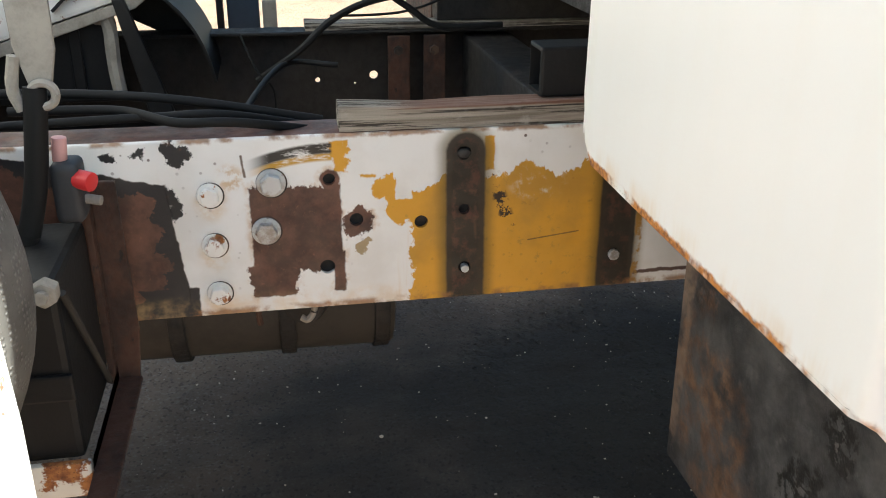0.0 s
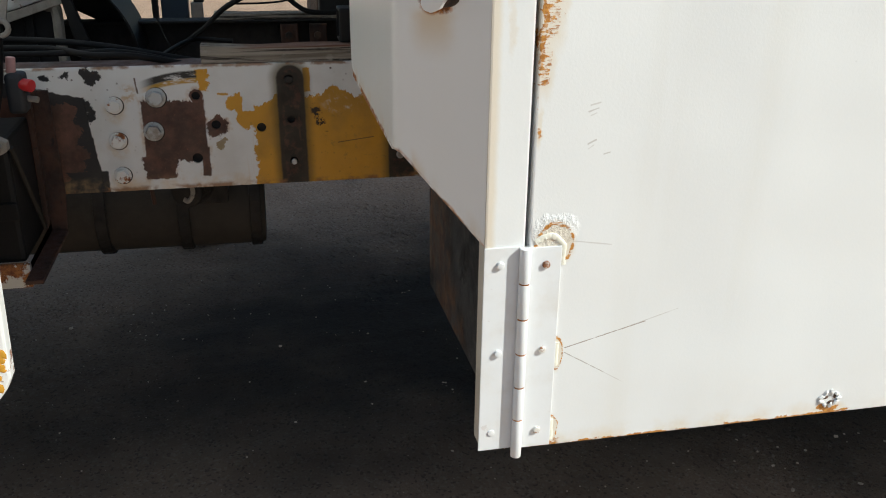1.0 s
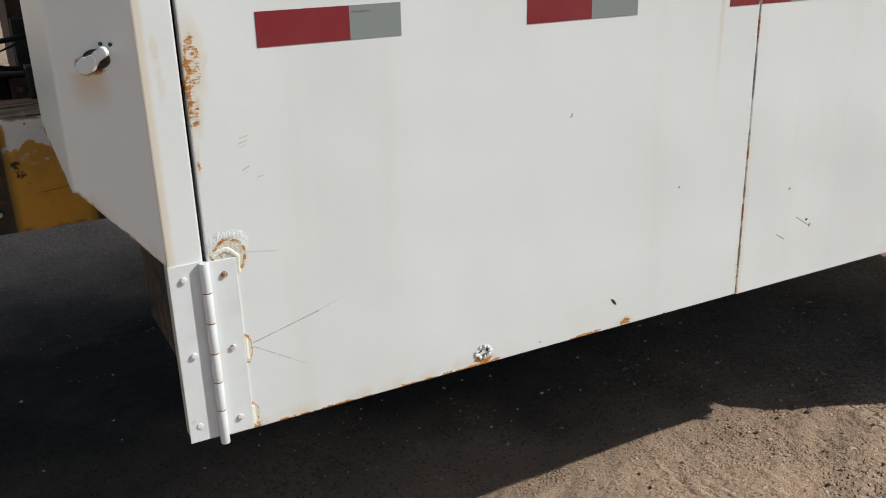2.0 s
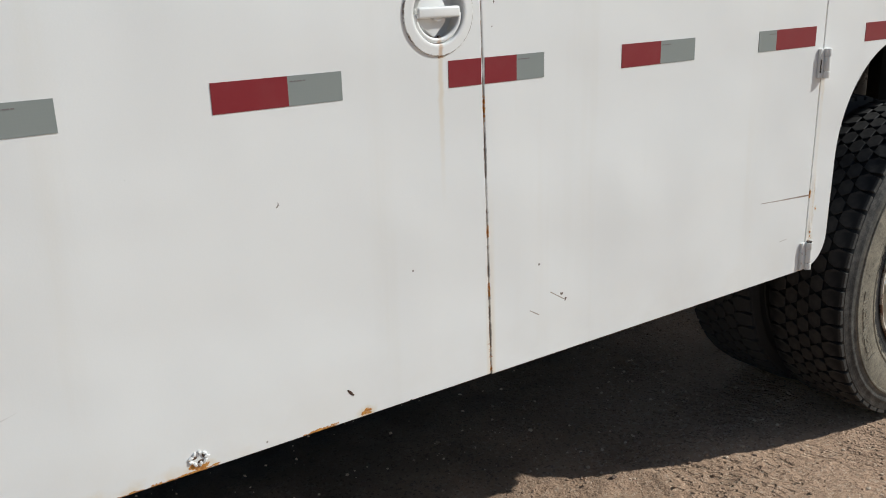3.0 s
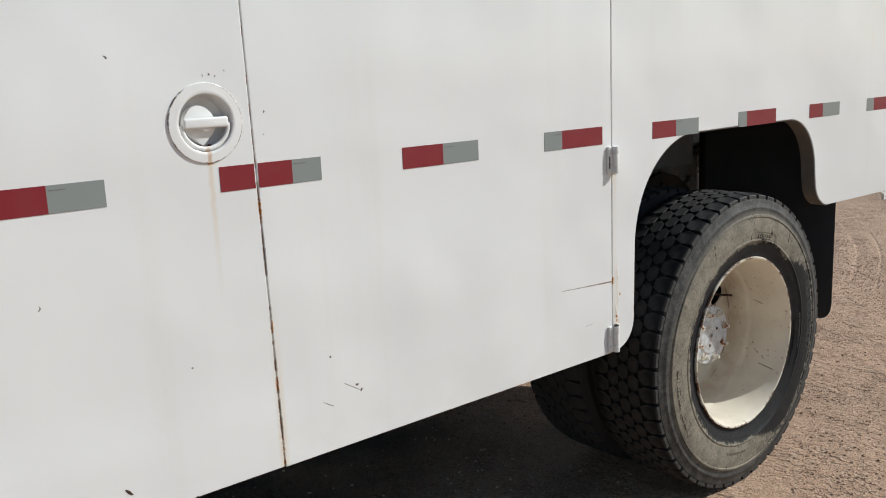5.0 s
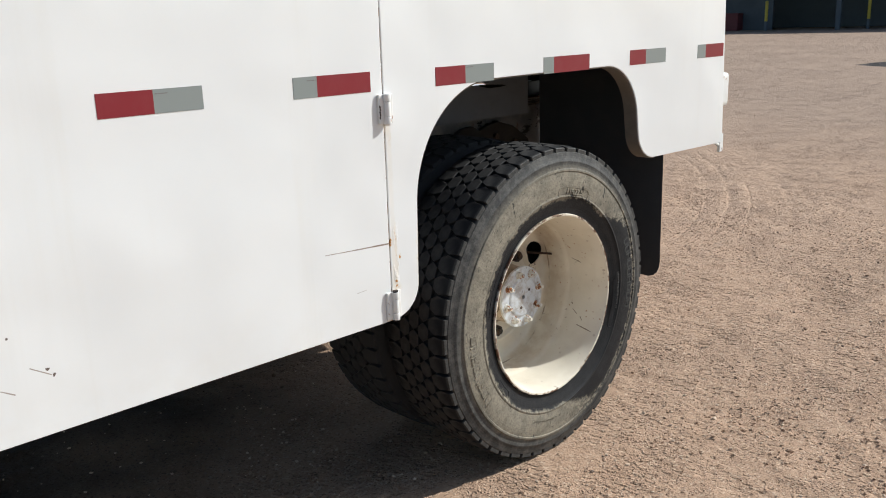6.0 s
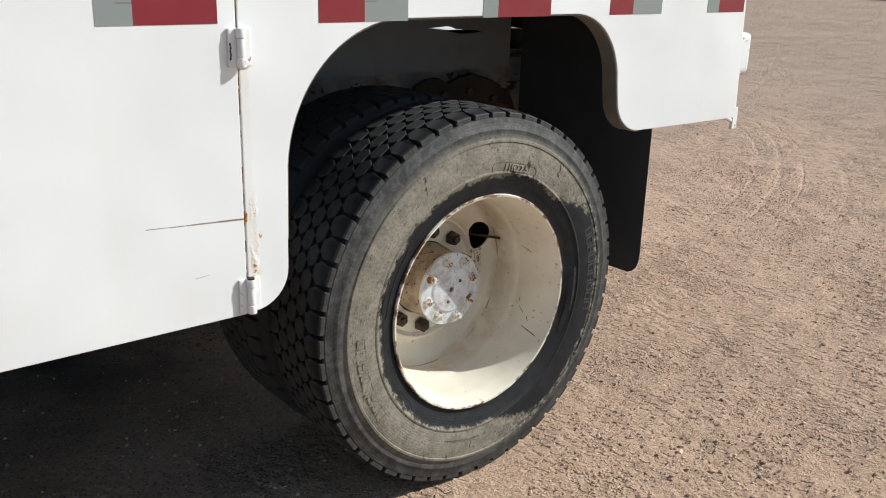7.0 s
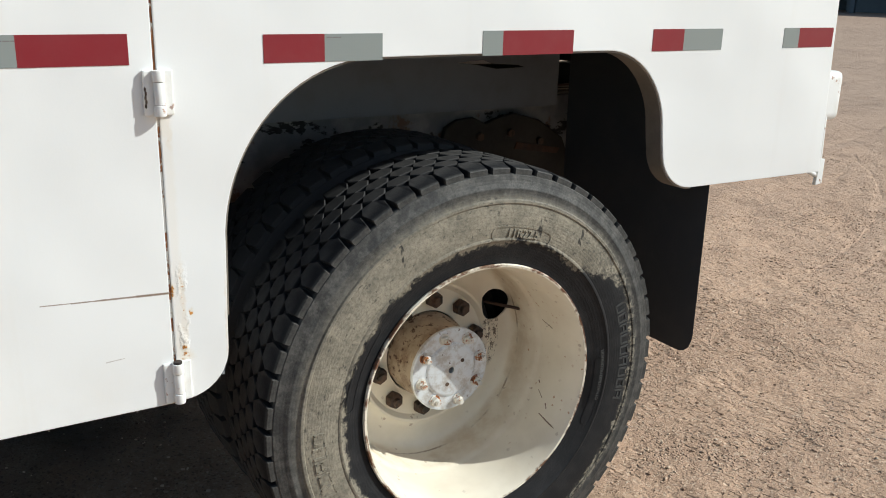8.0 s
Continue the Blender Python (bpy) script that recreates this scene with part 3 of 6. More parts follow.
    return n.done(c, n.mixf(dust, n.mixf(side, 0.75, 0.62), 0.92), 0.0, nrm, spec=0.28)


def make_rim_paint():
    """Cream-white wheel enamel with rust freckles and dirt."""
    n = Nodes("cream_wheel_paint")
    a = n.noise(26, 6, 0.7)
    c = n.mix(n.step(n.noise(8, 4), 0.35, 0.7), (0.76, 0.70, 0.58), (0.68, 0.615, 0.50))
    film = n.step(n.noise(15, 5, 0.65), 0.50, 0.74)
    c = n.mix(n.mul(film, 0.08), c, (0.44, 0.35, 0.24))
    freck = n.step(n.add(n.cells(34), n.mul(n.sub(n.noise(70, 5, 0.75), 0.5), 0.8)), 0.15, 0.08)
    freck = n.mul(freck, n.step(n.noise(7, 3), 0.45, 0.58))
    c = n.mix(n.mul(freck, 0.5), c, (0.17, 0.075, 0.035))
    dx, dz = n.sub(n.x, WX), n.sub(n.z, WZ)
    r = n.m("SQRT", n.add(n.mul(dx, dx), n.mul(dz, dz)))
    jag = n.mul(n.sub(a, 0.5), 0.02)
    corner = n.mul(n.mul(n.step(n.m("ABSOLUTE", n.sub(n.add(n.y, n.mul(jag, 0.4)), 0.190)), 0.0045, 0.001), n.step(r, 0.24, 0.25)), n.step(n.noise(9, 4), 0.44, 0.60))
    c = n.mix(n.mul(corner, 0.75), c, (0.15, 0.095, 0.055))
    flange = n.mul(n.step(n.add(r, jag), 0.2975, 0.3015), n.step(n.noise(19, 5, 0.7), 0.44, 0.58))
    c = n.mix(flange, c, (0.13, 0.06, 0.03))
    # gouges and freckles on the barrel, by the way round it and the depth
    round_way = n.mul(n.m("ARCTAN2", dz, dx), 0.28)
    barrel = n.step(n.y, 0.190, 0.182)
    marks = None
    for p, q in (((0.073, 0.050), (0.086, 0.085)), ((0.079, 0.060), (0.070, 0.072)), ((-0.108, 0.075), (-0.121, 0.055)), ((-0.130, 0.036), (-0.139, 0.028)), ((-0.160, 0.040), (-0.171, -0.020)), ((-0.085, 0.085), (-0.090, 0.080))):
        k = n.step(n.add(n.line(round_way, n.y, p, q), n.mul(n.m("ABSOLUTE", n.sub(a, 0.5)), 0.012)), 0.0028, 0.0012)
        marks = k if marks is None else n.hi(marks, k)
    c = n.mix(n.mul(n.mul(marks, barrel), 0.9), c, (0.10, 0.04, 0.02))
    wash = n.mul(n.mul(n.step(n.y, 0.06, 0.17), n.step(r, 0.255, 0.266)), n.step(n.noise(13, 5, 0.65), 0.40, 0.66))
    c = n.mix(n.mul(wash, 0.42), c, (0.46, 0.32, 0.18))
    dots = n.step(n.add(n.cells(64), n.mul(n.sub(n.noise(90, 5, 0.75), 0.5), 0.9)), 0.20, 0.12)
    dots = n.mul(n.mul(dots, barrel), n.mul(n.step(dx, 0.10, 0.22), n.step(n.noise(11, 3), 0.50, 0.60)))
    c = n.mix(n.mul(dots, 0.75), c, (0.36, 0.16, 0.06))
    scab = n.mul(n.step(n.blob(n.add(dx, n.mul(n.sub(a, 0.5), 0.05)), n.add(dz, 0.0), 0.195, 0.010, 0.026, 0.085), 1.1, 0.8), n.step(n.noise(75, 6, 0.8), 0.530, 0.560))
    c = n.mix(n.mul(scab, 0.9), c, (0.075, 0.045, 0.028))
    nrm = n.bump(a, 0.12, 0.003)
    return n.done(c, n.step(a, 0.3, 0.7, 0.35, 0.55), 0.0, nrm, coat=0.1)


def make_hub_paint(name="hub_paint", light=(0.62, 0.66, 0.69), dirt=(0.22, 0.16, 0.10), chips=0.62, scale=35.0):
    """Silver-grey paint, worn to rust and grease."""
    n = Nodes(name)
    a = n.noise(scale, 6, 0.7)
    c = n.mix(n.step(a, 0.42, 0.66), light, n.mix(0.7, light, dirt))
    c = n.mix(n.step(n.noise(60, 5, 0.7), chips, chips + 0.05), c, (0.10, 0.05, 0.03))
    return n.done(c, 0.45, 0.25, n.bump(a, 0.25, 0.002))


def make_wood():
    n = Nodes("weathered_plank_wood")
    g = n.noise(9, 6, 0.7, n.scaled(0.35, 6, 9), 0.4)
    fine = n.noise(30, 5, 0.7, n.scaled(0.12, 5, 7))
    c = n.mix(n.step(g, 0.35, 0.65), (0.17, 0.145, 0.115), (0.36, 0.325, 0.275))
    c = n.mix(n.mul(n.step(fine, 0.50, 0.56), 0.95), c, (0.030, 0.024, 0.018))
    c = n.mix(n.mul(n.step(n.noise(26, 5, 0.7), 0.55, 0.7), 0.5), c, (0.42, 0.40, 0.36))
    top = n.mul(n.step(n.z, 1.0935, 1.0955), n.step(n.x, -0.34, -0.26))
    c = n.mix(n.mul(top, 0.75), c, n.mix(fine, (0.13, 0.055, 0.035), (0.22, 0.10, 0.065)))
    return n.done(c, 0.85, 0.0, n.bump(n.add(g, n.mul(fine, 0.6)), 0.7, 0.004))


def make_tape(name, color, rough):
    """Retro-reflective sheeting with its honeycomb of sealed cells."""
    n = Nodes(name)
    cell = n.cells(170, n.scaled(1, 0, 1), "DISTANCE_TO_EDGE", rand=0.15)
    d = n.step(n.noise(20, 4), 0.4, 0.75)
    c = n.mix(n.mul(n.step(cell, 0.10, 0.04), 0.08), color, tuple(q * 1.25 for q in color))
    c = n.mix(n.mul(d, 0.025), c, (0.40, 0.36, 0.32))
    return n.done(c, rough, 0.0, n.bump(n.noise(60, 2), 0.03, 0.002), coat=0.08)


def dark_soil_shade(n):
    """Dark soil under the parked truck, widened to paint in its deep shade."""
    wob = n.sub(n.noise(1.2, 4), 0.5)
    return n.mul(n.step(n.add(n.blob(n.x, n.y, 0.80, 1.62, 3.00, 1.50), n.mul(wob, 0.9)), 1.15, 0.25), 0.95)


def make_ground():
    """Pinkish decomposed-granite yard: packed sand, grit, dark soil, painted shade, tread prints."""
    n = Nodes("packed_gravel_sand")
    big = n.noise(0.33, 5, 0.6)
    mid = n.noise(2.1, 6, 0.65)
    fine = n.noise(38, 6, 0.72)
    c = n.mix(n.step(big, 0.35, 0.68), (0.515, 0.347, 0.236), (0.455, 0.306, 0.209))
    c = n.mix(n.mul(n.step(mid, 0.44, 0.70), 0.50), c, (0.385, 0.256, 0.176))
    c = n.mix(n.mul(n.step(fine, 0.52, 0.75), 0.32), c, (0.30, 0.198, 0.142))
    grit = n.cells(150, n.scaled(1, 1, 1), "F1", "Color")
    gsep = n.t.nodes.new("ShaderNodeSeparateColor")
    n.put(gsep.inputs[0], grit)
    c = n.mix(n.mul(n.step(gsep.outputs[0], 0.80, 0.92), 0.65), c, (0.60, 0.46, 0.34))
    c = n.mix(n.mul(n.step(gsep.outputs[1], 0.86, 0.95), 0.60), c, (0.18, 0.115, 0.08))
    # far yard painted greyer, for the small shadows its smooth surface lacks
    c = n.mix(n.mul(n.step(n.add(n.x, n.mul(n.sub(n.noise(0.25, 4), 0.5), 9.0)), 4.5, 15.0), 0.62), c, n.mix(fine, (0.27, 0.205, 0.160), (0.345, 0.265, 0.210)))
    # a cast shadow painted far off, and dark soil with painted shade under the truck
    wob = n.sub(n.noise(1.2, 4), 0.5)
    far_shadow = n.step(n.add(n.blob(n.x, n.y, 25.2, 4.7, 1.5, 2.4), n.mul(wob, 0.35)), 1.05, 0.95)
    c = n.mix(far_shadow, c, (0.055, 0.048, 0.046))
    # dark soil, spread past itself so its colour deepens the truck's shade
    soil_shade = dark_soil_shade(n)
    c = n.mix(soil_shade, c, n.mix(fine, (0.008, 0.0082, 0.0088), (0.022, 0.0216, 0.0216)))
    # tread prints: staggered rows of short curved dashes, in wandering lanes, half worn away
    wx = n.mul(n.sub(n.noise(0.55, 2), 0.5), 0.5)
    prints = None
    for ax, ay, shift, pitch, lane in ((0.955, 0.297, 0.0, 0.052, 0.33), (0.80, 0.60, 4.0, 0.058, 0.5)):
        d = n.add(n.add(n.mul(n.x, ax), n.mul(n.y, ay)), n.mul(wx, 0.25))
        w = n.add(n.sub(n.mul(n.y, ax), n.mul(n.x, ay)), wx)
        wr = n.m("DIVIDE", w, 0.047)
        row = n.m("FLOOR", wr)
        b = n.sub(n.m("FRACT", wr), 0.5)
        a = n.sub(n.m("FRACT", n.add(n.m("DIVIDE", d, pitch), n.mul(n.m("MODULO", n.m("ABSOLUTE", row), 2.0), 0.5))), 0.5)
        q = n.m("ABSOLUTE", n.add(n.sub(a, n.mul(n.mul(b, b), 0.5)), n.add(0.06, n.mul(n.sub(fine, 0.5), 0.55))))
        dash = n.mul(n.step(q, 0.16, 0.04), n.step(n.m("ABSOLUTE", b), 0.47, 0.36))
        worn = n.step(n.noise(lane, 3, 0.6, n.scaled(1, 1, 1)), 0.40, 0.52) if shift == 0.0 else n.step(n.noise(lane, 3, 0.6, n.scaled(1.3, 0.8, 1)), 0.52, 0.60)
        worn = n.mul(worn, n.step(n.noise(4, 4, 0.6), 0.46, 0.58))
        k = n.mul(dash, worn)
        prints = k if prints is None else n.hi(prints, k)
    # narrow lips along the curved tracks, and the smooth lane between them
    track, lane_in = None, None
    for cx, cy, r, w in ((4.08, 7.93, 6.99, 0.022), (3.33, 9.29, 8.71, 0.028), (3.33, 9.29, 8.87, 0.014), (3.27, 8.99, 8.92, 0.040), (8.15, 12.85, 9.42, 0.060), (8.05, 12.33, 8.95, 0.045), (8.05, 12.33, 8.70, 0.035)):
        px, py = n.sub(n.x, cx), n.sub(n.y, cy)
        dist = n.sub(n.m("SQRT", n.add(n.mul(px, px), n.mul(py, py))), n.add(r, n.mul(n.sub(n.noise(0.9, 2), 0.5), 0.10)))
        k = n.mul(n.step(n.m("ABSOLUTE", n.add(dist, n.mul(n.sub(fine, 0.5), 0.03))), w, w * 0.2), n.mul(n.step(n.x, 5.0, 6.2), n.step(n.noise(1.3, 3), 0.36, 0.50)))
        track = k if track is None else n.hi(track, k)
        wide = n.mul(n.step(n.m("ABSOLUTE", dist), w * 4.5, w * 2.0), n.step(n.x, 5.0, 6.2))
        lane_in = wide if lane_in is None else n.hi(lane_in, wide)
    c = n.mix(n.mul(lane_in, n.mul(n.step(mid, 0.40, 0.60), 0.16)), c, (0.56, 0.395, 0.285))
    crumbs = n.cells(75, n.scaled(1, 1, 0.4))
    h = n.add(n.mul(fine, 0.70), n.mul(n.step(crumbs, 0.42, 0.0), n.mul(n.mul(n.step(mid, 0.46, 0.64), n.sub(1.0, soil_shade)), 0.75)))
    h = n.add(n.sub(n.sub(h, n.mul(track, 0.20)), n.mul(n.mul(prints, n.mixf(lane_in, 1.0, 0.45)), 0.95)), n.mul(n.noise(9, 4, 0.6), 1.0))
    nrm = n.bump(h, 0.95, 0.020)
    return n.done(c, 0.95, 0.0, nrm, spec=0.2)


def make_stone():
    n = Nodes("grit_stone")
    rnd = n.t.nodes.new("ShaderNodeNewGeometry").outputs["Random Per Island"]
    c = n.mix(n.step(rnd, 0.1, 0.75), (0.33, 0.215, 0.145), (0.54, 0.385, 0.275))
    c = n.mix(n.step(rnd, 0.80, 0.88), c, (0.62, 0.48, 0.36))
    c = n.mix(n.step(rnd, 0.96, 0.98), c, (0.20, 0.145, 0.115))
    # stones inside the painted shade are darkened with the soil
    c = n.mix(n.mul(dark_soil_shade(n), n.step(rnd, 0.86, 0.80)), c, (0.030, 0.029, 0.029))
    return n.done(c, 0.9, 0.0, n.bump(n.noise(300, 3), 0.4, 0.002), spec=0.3)


def make_flat(name, color, rough=0.6, metal=0.0, vary=0.3, scale=12.0):
    """One paint or material with stains at two scales."""
    n = Nodes(name)
    a = n.add(n.mul(n.noise(scale, 5, 0.6), 0.7), n.mul(n.noise(scale * 9, 4, 0.7), 0.3))
    c = n.mix(n.mul(n.step(a, 0.38, 0.68), vary), color, tuple(q * 0.45 for q in color))
    return n.done(c, rough, metal, n.bump(a, 0.25, 0.003))


def make_mesh_guard():
    """Grey dusty shield of stamped, dimpled sheet."""
    n = Nodes("dimpled_shield_metal")
    dots = n.cells(150, None, "F1", "Distance", 0.1)
    d = n.noise(14, 5, 0.6)
    c = n.mix(n.step(d, 0.35, 0.7), (0.16, 0.155, 0.145), (0.09, 0.086, 0.08))
    c = n.mix(n.mul(n.step(dots, 0.32, 0.18), 0.5), c, (0.27, 0.26, 0.245))
    return n.done(c, 0.6, 0.3, n.bump(n.step(dots, 0.40, 0.15), 0.6, 0.003))


M_BODY = make_body_paint()
M_FRONT = make_front_paint()
M_WHITE = make_plain_white("white_fitting_paint")
M_WHITE_CLEAN = make_plain_white("white_hinge_paint", (0.77, 0.78, 0.785), 0.06, 0.35, 0.04)
M_WHITE_RUSTY = make_plain_white("chipped_white_paint", (0.70, 0.68, 0.63), 0.75)
M_WHITE_BOLT = make_plain_white("chipped_bolt_paint", (0.74, 0.73, 0.70), 0.42)
M_PIN = make_rusty("orange_rust_pin", (0.30, 0.11, 0.03), (0.46, 0.20, 0.06), None, 40.0, 1.0)
M_STUD = make_plain_white("rusty_stud_paint", (0.62, 0.60, 0.55), 0.55)
M_LATCH = make_latch_paint()
M_WELD = make_plain_white("painted_weld", (0.80, 0.77, 0.66), 0.20)
M_RAIL = make_rail_paint()
M_PLATE = make_plate()
M_RUST = make_rusty("rusty_angle_steel", (0.030, 0.017, 0.013), (0.078, 0.036, 0.023), None, 12.0, 0.6)
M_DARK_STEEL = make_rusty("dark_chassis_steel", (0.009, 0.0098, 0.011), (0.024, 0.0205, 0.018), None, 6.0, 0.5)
M_BLACK = make_black("black_paint", 0.0075, 0.55, 0.04)
M_RUBBER = make_black("black_rubber", 0.0055, 0.7, 0.015)
# flap and arch greys lifted above black to imitate haze in the dark
M_FLAP = make_black("mud_flap_rubber", 0.052, 0.62, 0.10)
M_ARCH = make_black("lifted_arch_sheet", 0.24, 0.80, 0.30)
M_TYRE = make_tyre_rubber()
M_TYRE_SHADED = make_tyre_rubber("shaded_tyre_rubber", False)
M_MARK = make_flat("dust_rubbed_lettering", (0.050, 0.050, 0.048), 0.85, 0.0, 0.6, 30.0)
M_RIM = make_rim_paint()
M_HUB = make_hub_paint("chipped_flange_paint", (0.67, 0.71, 0.74), (0.38, 0.33, 0.27), 0.635)
M_HUB_SIDE = make_hub_paint("hub_barrel_paint", (0.46, 0.375, 0.28), (0.16, 0.085, 0.045), 0.56, 12.0)
M_NUT = make_hub_paint("galvanised_bolt_steel", (0.46, 0.48, 0.49), (0.18, 0.13, 0.08))
M_DARK_NUT = make_rusty("greasy_nut_steel", (0.028, 0.022, 0.018), (0.10, 0.06, 0.04), None, 30.0, 1.0)
M_WOOD = make_wood()
M_RED = make_tape("red_reflective_sheeting", (0.205, 0.008, 0.016), 0.42)
M_SILVER = make_tape("silver_reflective_sheeting", (0.235, 0.260, 0.250), 0.30)
M_PRINT = make_flat("faded_tape_print", (0.18, 0.16, 0.16), 0.6, 0.0, 0.1)
M_GROUND = make_ground()
M_STONE = make_stone()
M_CONN = make_flat("grey_valve_plastic", (0.030, 0.033, 0.037), 0.6, 0.0, 0.5)
M_RED_CAP = make_flat("red_cap_plastic", (0.62, 0.035, 0.04), 0.4, 0.0, 0.15)
M_PINK_CAP = make_flat("faded_pink_cap_plastic", (0.60, 0.33, 0.31), 0.5, 0.0, 0.15)
M_GUARD = make_mesh_guard()
M_GREY = make_flat("dusty_grey_housing", (0.036, 0.032, 0.027), 0.75, 0.0, 0.85, 7.0)
M_SKIRT = make_plain_white("white_skirt_paint", (0.80, 0.80, 0.78), 0.30)
M_OCHRE = make_flat("ochre_chipped_paint", (0.62, 0.31, 0.03), 0.5, 0.0, 0.3)
M_BLUE = make_flat("dark_blue_post_paint", (0.022, 0.045, 0.075), 0.45, 0.0, 0.4)
M_STRAP = make_flat("dusty_canvas_strap", (0.34, 0.315, 0.275), 0.85, 0.0, 0.6, 20.0)
M_LIP = make_flat("tan_arch_lip_paint", (0.19, 0.165, 0.135), 0.6, 0.0, 0.35, 18.0)
M_SHED = make_flat("dark_shed_sheet", (0.080, 0.104, 0.126), 0.6, 0.0, 0.4, 0.4)
M_SHED_ROOF = make_flat("shed_roof_sheet", (0.36, 0.34, 0.33), 0.5, 0.0, 0.25, 0.3)
M_BOLLARD = make_flat("yellow_bollard_paint", (0.55, 0.42, 0.05), 0.5, 0.0, 0.2, 4.0)
M_FAR_RED = make_flat("far_red_paint", (0.16, 0.03, 0.035), 0.5, 0.0, 0.4, 1.0)


# ---------------------------------------------------------------- shaping
def link(name, bm, mat, parent=None, label="", smooth=False, mats=None):
    me = bpy.data.meshes.new(name)
    bmesh.ops.recalc_face_normals(bm, faces=bm.faces)
    bm.to_mesh(me)
    bm.free()
    for q in (mats or [mat]):
        me.materials.append(q)
    if smooth:
        me.shade_smooth()
        me.set_sharp_from_angle(angle=radians(38))
    ob = new(name, me)
    if parent is not None:
        ob.parent = parent
    if label:
        tagged(ob, label)
    return ob


def part(name, bm, mat, parent, label="", smooth=False, mats=None):
    return link(name, bm, mat, parent, label, smooth, mats)


def bevel(bm, width, seg=2, angle=25):
    es = [e for e in bm.edges if len(e.link_faces) == 2 and e.calc_face_angle(0) > radians(angle)]
    if es and width:
        bmesh.ops.bevel(bm, geom=es, offset=width, segments=seg, affect="EDGES", profile=0.6, clamp_overlap=True)
    return bm


def box_bm(x0, x1, y0, y1, z0, z1, bev=0.003, seg=2, bm=None):
    own = bm is None
    b = bmesh.new()
    bmesh.ops.create_cube(b, size=1, matrix=Matrix.LocRotScale(((x0 + x1) / 2, (y0 + y1) / 2, (z0 + z1) / 2), None, (x1 - x0, y1 - y0, z1 - z0)))
    bevel(b, bev, seg)
    return b if own else join(bm, b)


def join(bm, other, m=None):
    """Adds another bmesh to bm."""
    if m is not None:
        bmesh.ops.transform(other, matrix=m, verts=other.verts)
    me = bpy.data.meshes.new("joined")
    other.to_mesh(me)
    other.free()
    bm.from_mesh(me)
    bpy.data.meshes.remove(me)
    return bm


def prism_bm(outline, y0, y1, bev=0.0):
    """An outline in x and z, drawn out from y0 to y1."""
    b = bmesh.new()
    vs = [b.verts.new((x, y0, z)) for x, z in outline]
    f = b.faces.new(vs)
    r = bmesh.ops.extrude_face_region(b, geom=[f])
    bmesh.ops.translate(b, vec=(0, y1 - y0, 0), verts=[v for v in r["geom"] if isinstance(v, bmesh.types.BMVert)])
    bmesh.ops.recalc_face_normals(b, faces=b.faces)
    return bevel(b, bev, 2)


def wall_bm(plan, low, high, thick):
    """An upright sheet along a plan of (x, y), its lower rim at low[i], thickened."""
    b = bmesh.new()
    rows = []
    for (x, y), z in zip(plan, low):
        rows.append((b.verts.new((x, y, z)), b.verts.new((x, y, high))))
    for (a, c), (d, e) in zip(rows, rows[1:]):
        b.faces.new((a, d, e, c))
    bmesh.ops.recalc_face_normals(b, faces=b.faces)
    bmesh.ops.solidify(b, geom=b.faces[:], thickness=thick)
    return b


def turned_bm(profile, seg=64, axis_at=(0, 0), close=False):
    """Turns a profile of (radius, y) round an axis along y through axis_at = (x, z)."""
    b = bmesh.new()
    rings = []
    for r, y in profile:
        rings.append([b.verts.new((axis_at[0] + r * math.cos(2 * math.pi * k / seg), y, axis_at[1] + r * math.sin(2 * math.pi * k / seg))) for k in range(seg)])
    pairs = list(zip(rings, rings[1:]))
    if close:
        pairs.append((rings[-1], rings[0]))
    for p, q in pairs:
        for k in range(seg):
            b.faces.new((p[k], p[(k + 1) % seg], q[(k + 1) % seg], q[k]))
    if not close:
        b.faces.new(rings[0])
        b.faces.new(rings[-1])
    return b


def rod_bm(a, c, r, seg=12, bev=0.0, r2=None):
    a, c = Vector(a), Vector(c)
    b = bmesh.new()
    turn = (c - a).to_track_quat("Z", "Y").to_matrix().to_4x4()
    bmesh.ops.create_cone(b, cap_ends=True, segments=seg, radius1=r, radius2=r if r2 is None else r2, depth=(c - a).length, matrix=Matrix.Translation((a + c) / 2) @ turn)
    return bevel(b, bev, 2, 50)


def tube_bm(points, r, seg=8, steps=8):
    """A round cable along a smooth curve through the points."""
    p = [Vector(q) for q in points]
    p = [2 * p[0] - p[1]] + p + [2 * p[-1] - p[-2]]
    line = []
    for i in range(1, len(p) - 2):
        for s in range(steps):
            t = s / steps
            a, b_, c, d = p[i - 1], p[i], p[i + 1], p[i + 2]
            line.append(0.5 * (2 * b_ + (c - a) * t + (2 * a - 5 * b_ + 4 * c - d) * t * t + (3 * b_ - a - 3 * c + d) * t ** 3))
    line.append(p[-2])
    b = bmesh.new()
    rings = []
    for i, q in enumerate(line):
        way = (line[min(i + 1, len(line) - 1)] - line[max(i - 1, 0)]).normalized()
        side = way.cross(Vector((0.31, 0.2, 0.93))).normalized()
        up = way.cross(side)
        rings.append([b.verts.new(q + r * (math.cos(2 * math.pi * k / seg) * side + math.sin(2 * math.pi * k / seg) * up)) for k in range(seg)])
    for u, v in zip(rings, rings[1:]):
        for k in range(seg):
            b.faces.new((u[k], u[(k + 1) % seg], v[(k + 1) % seg], v[k]))
    b.faces.new(rings[0])
    b.faces.new(rings[-1])
    return b


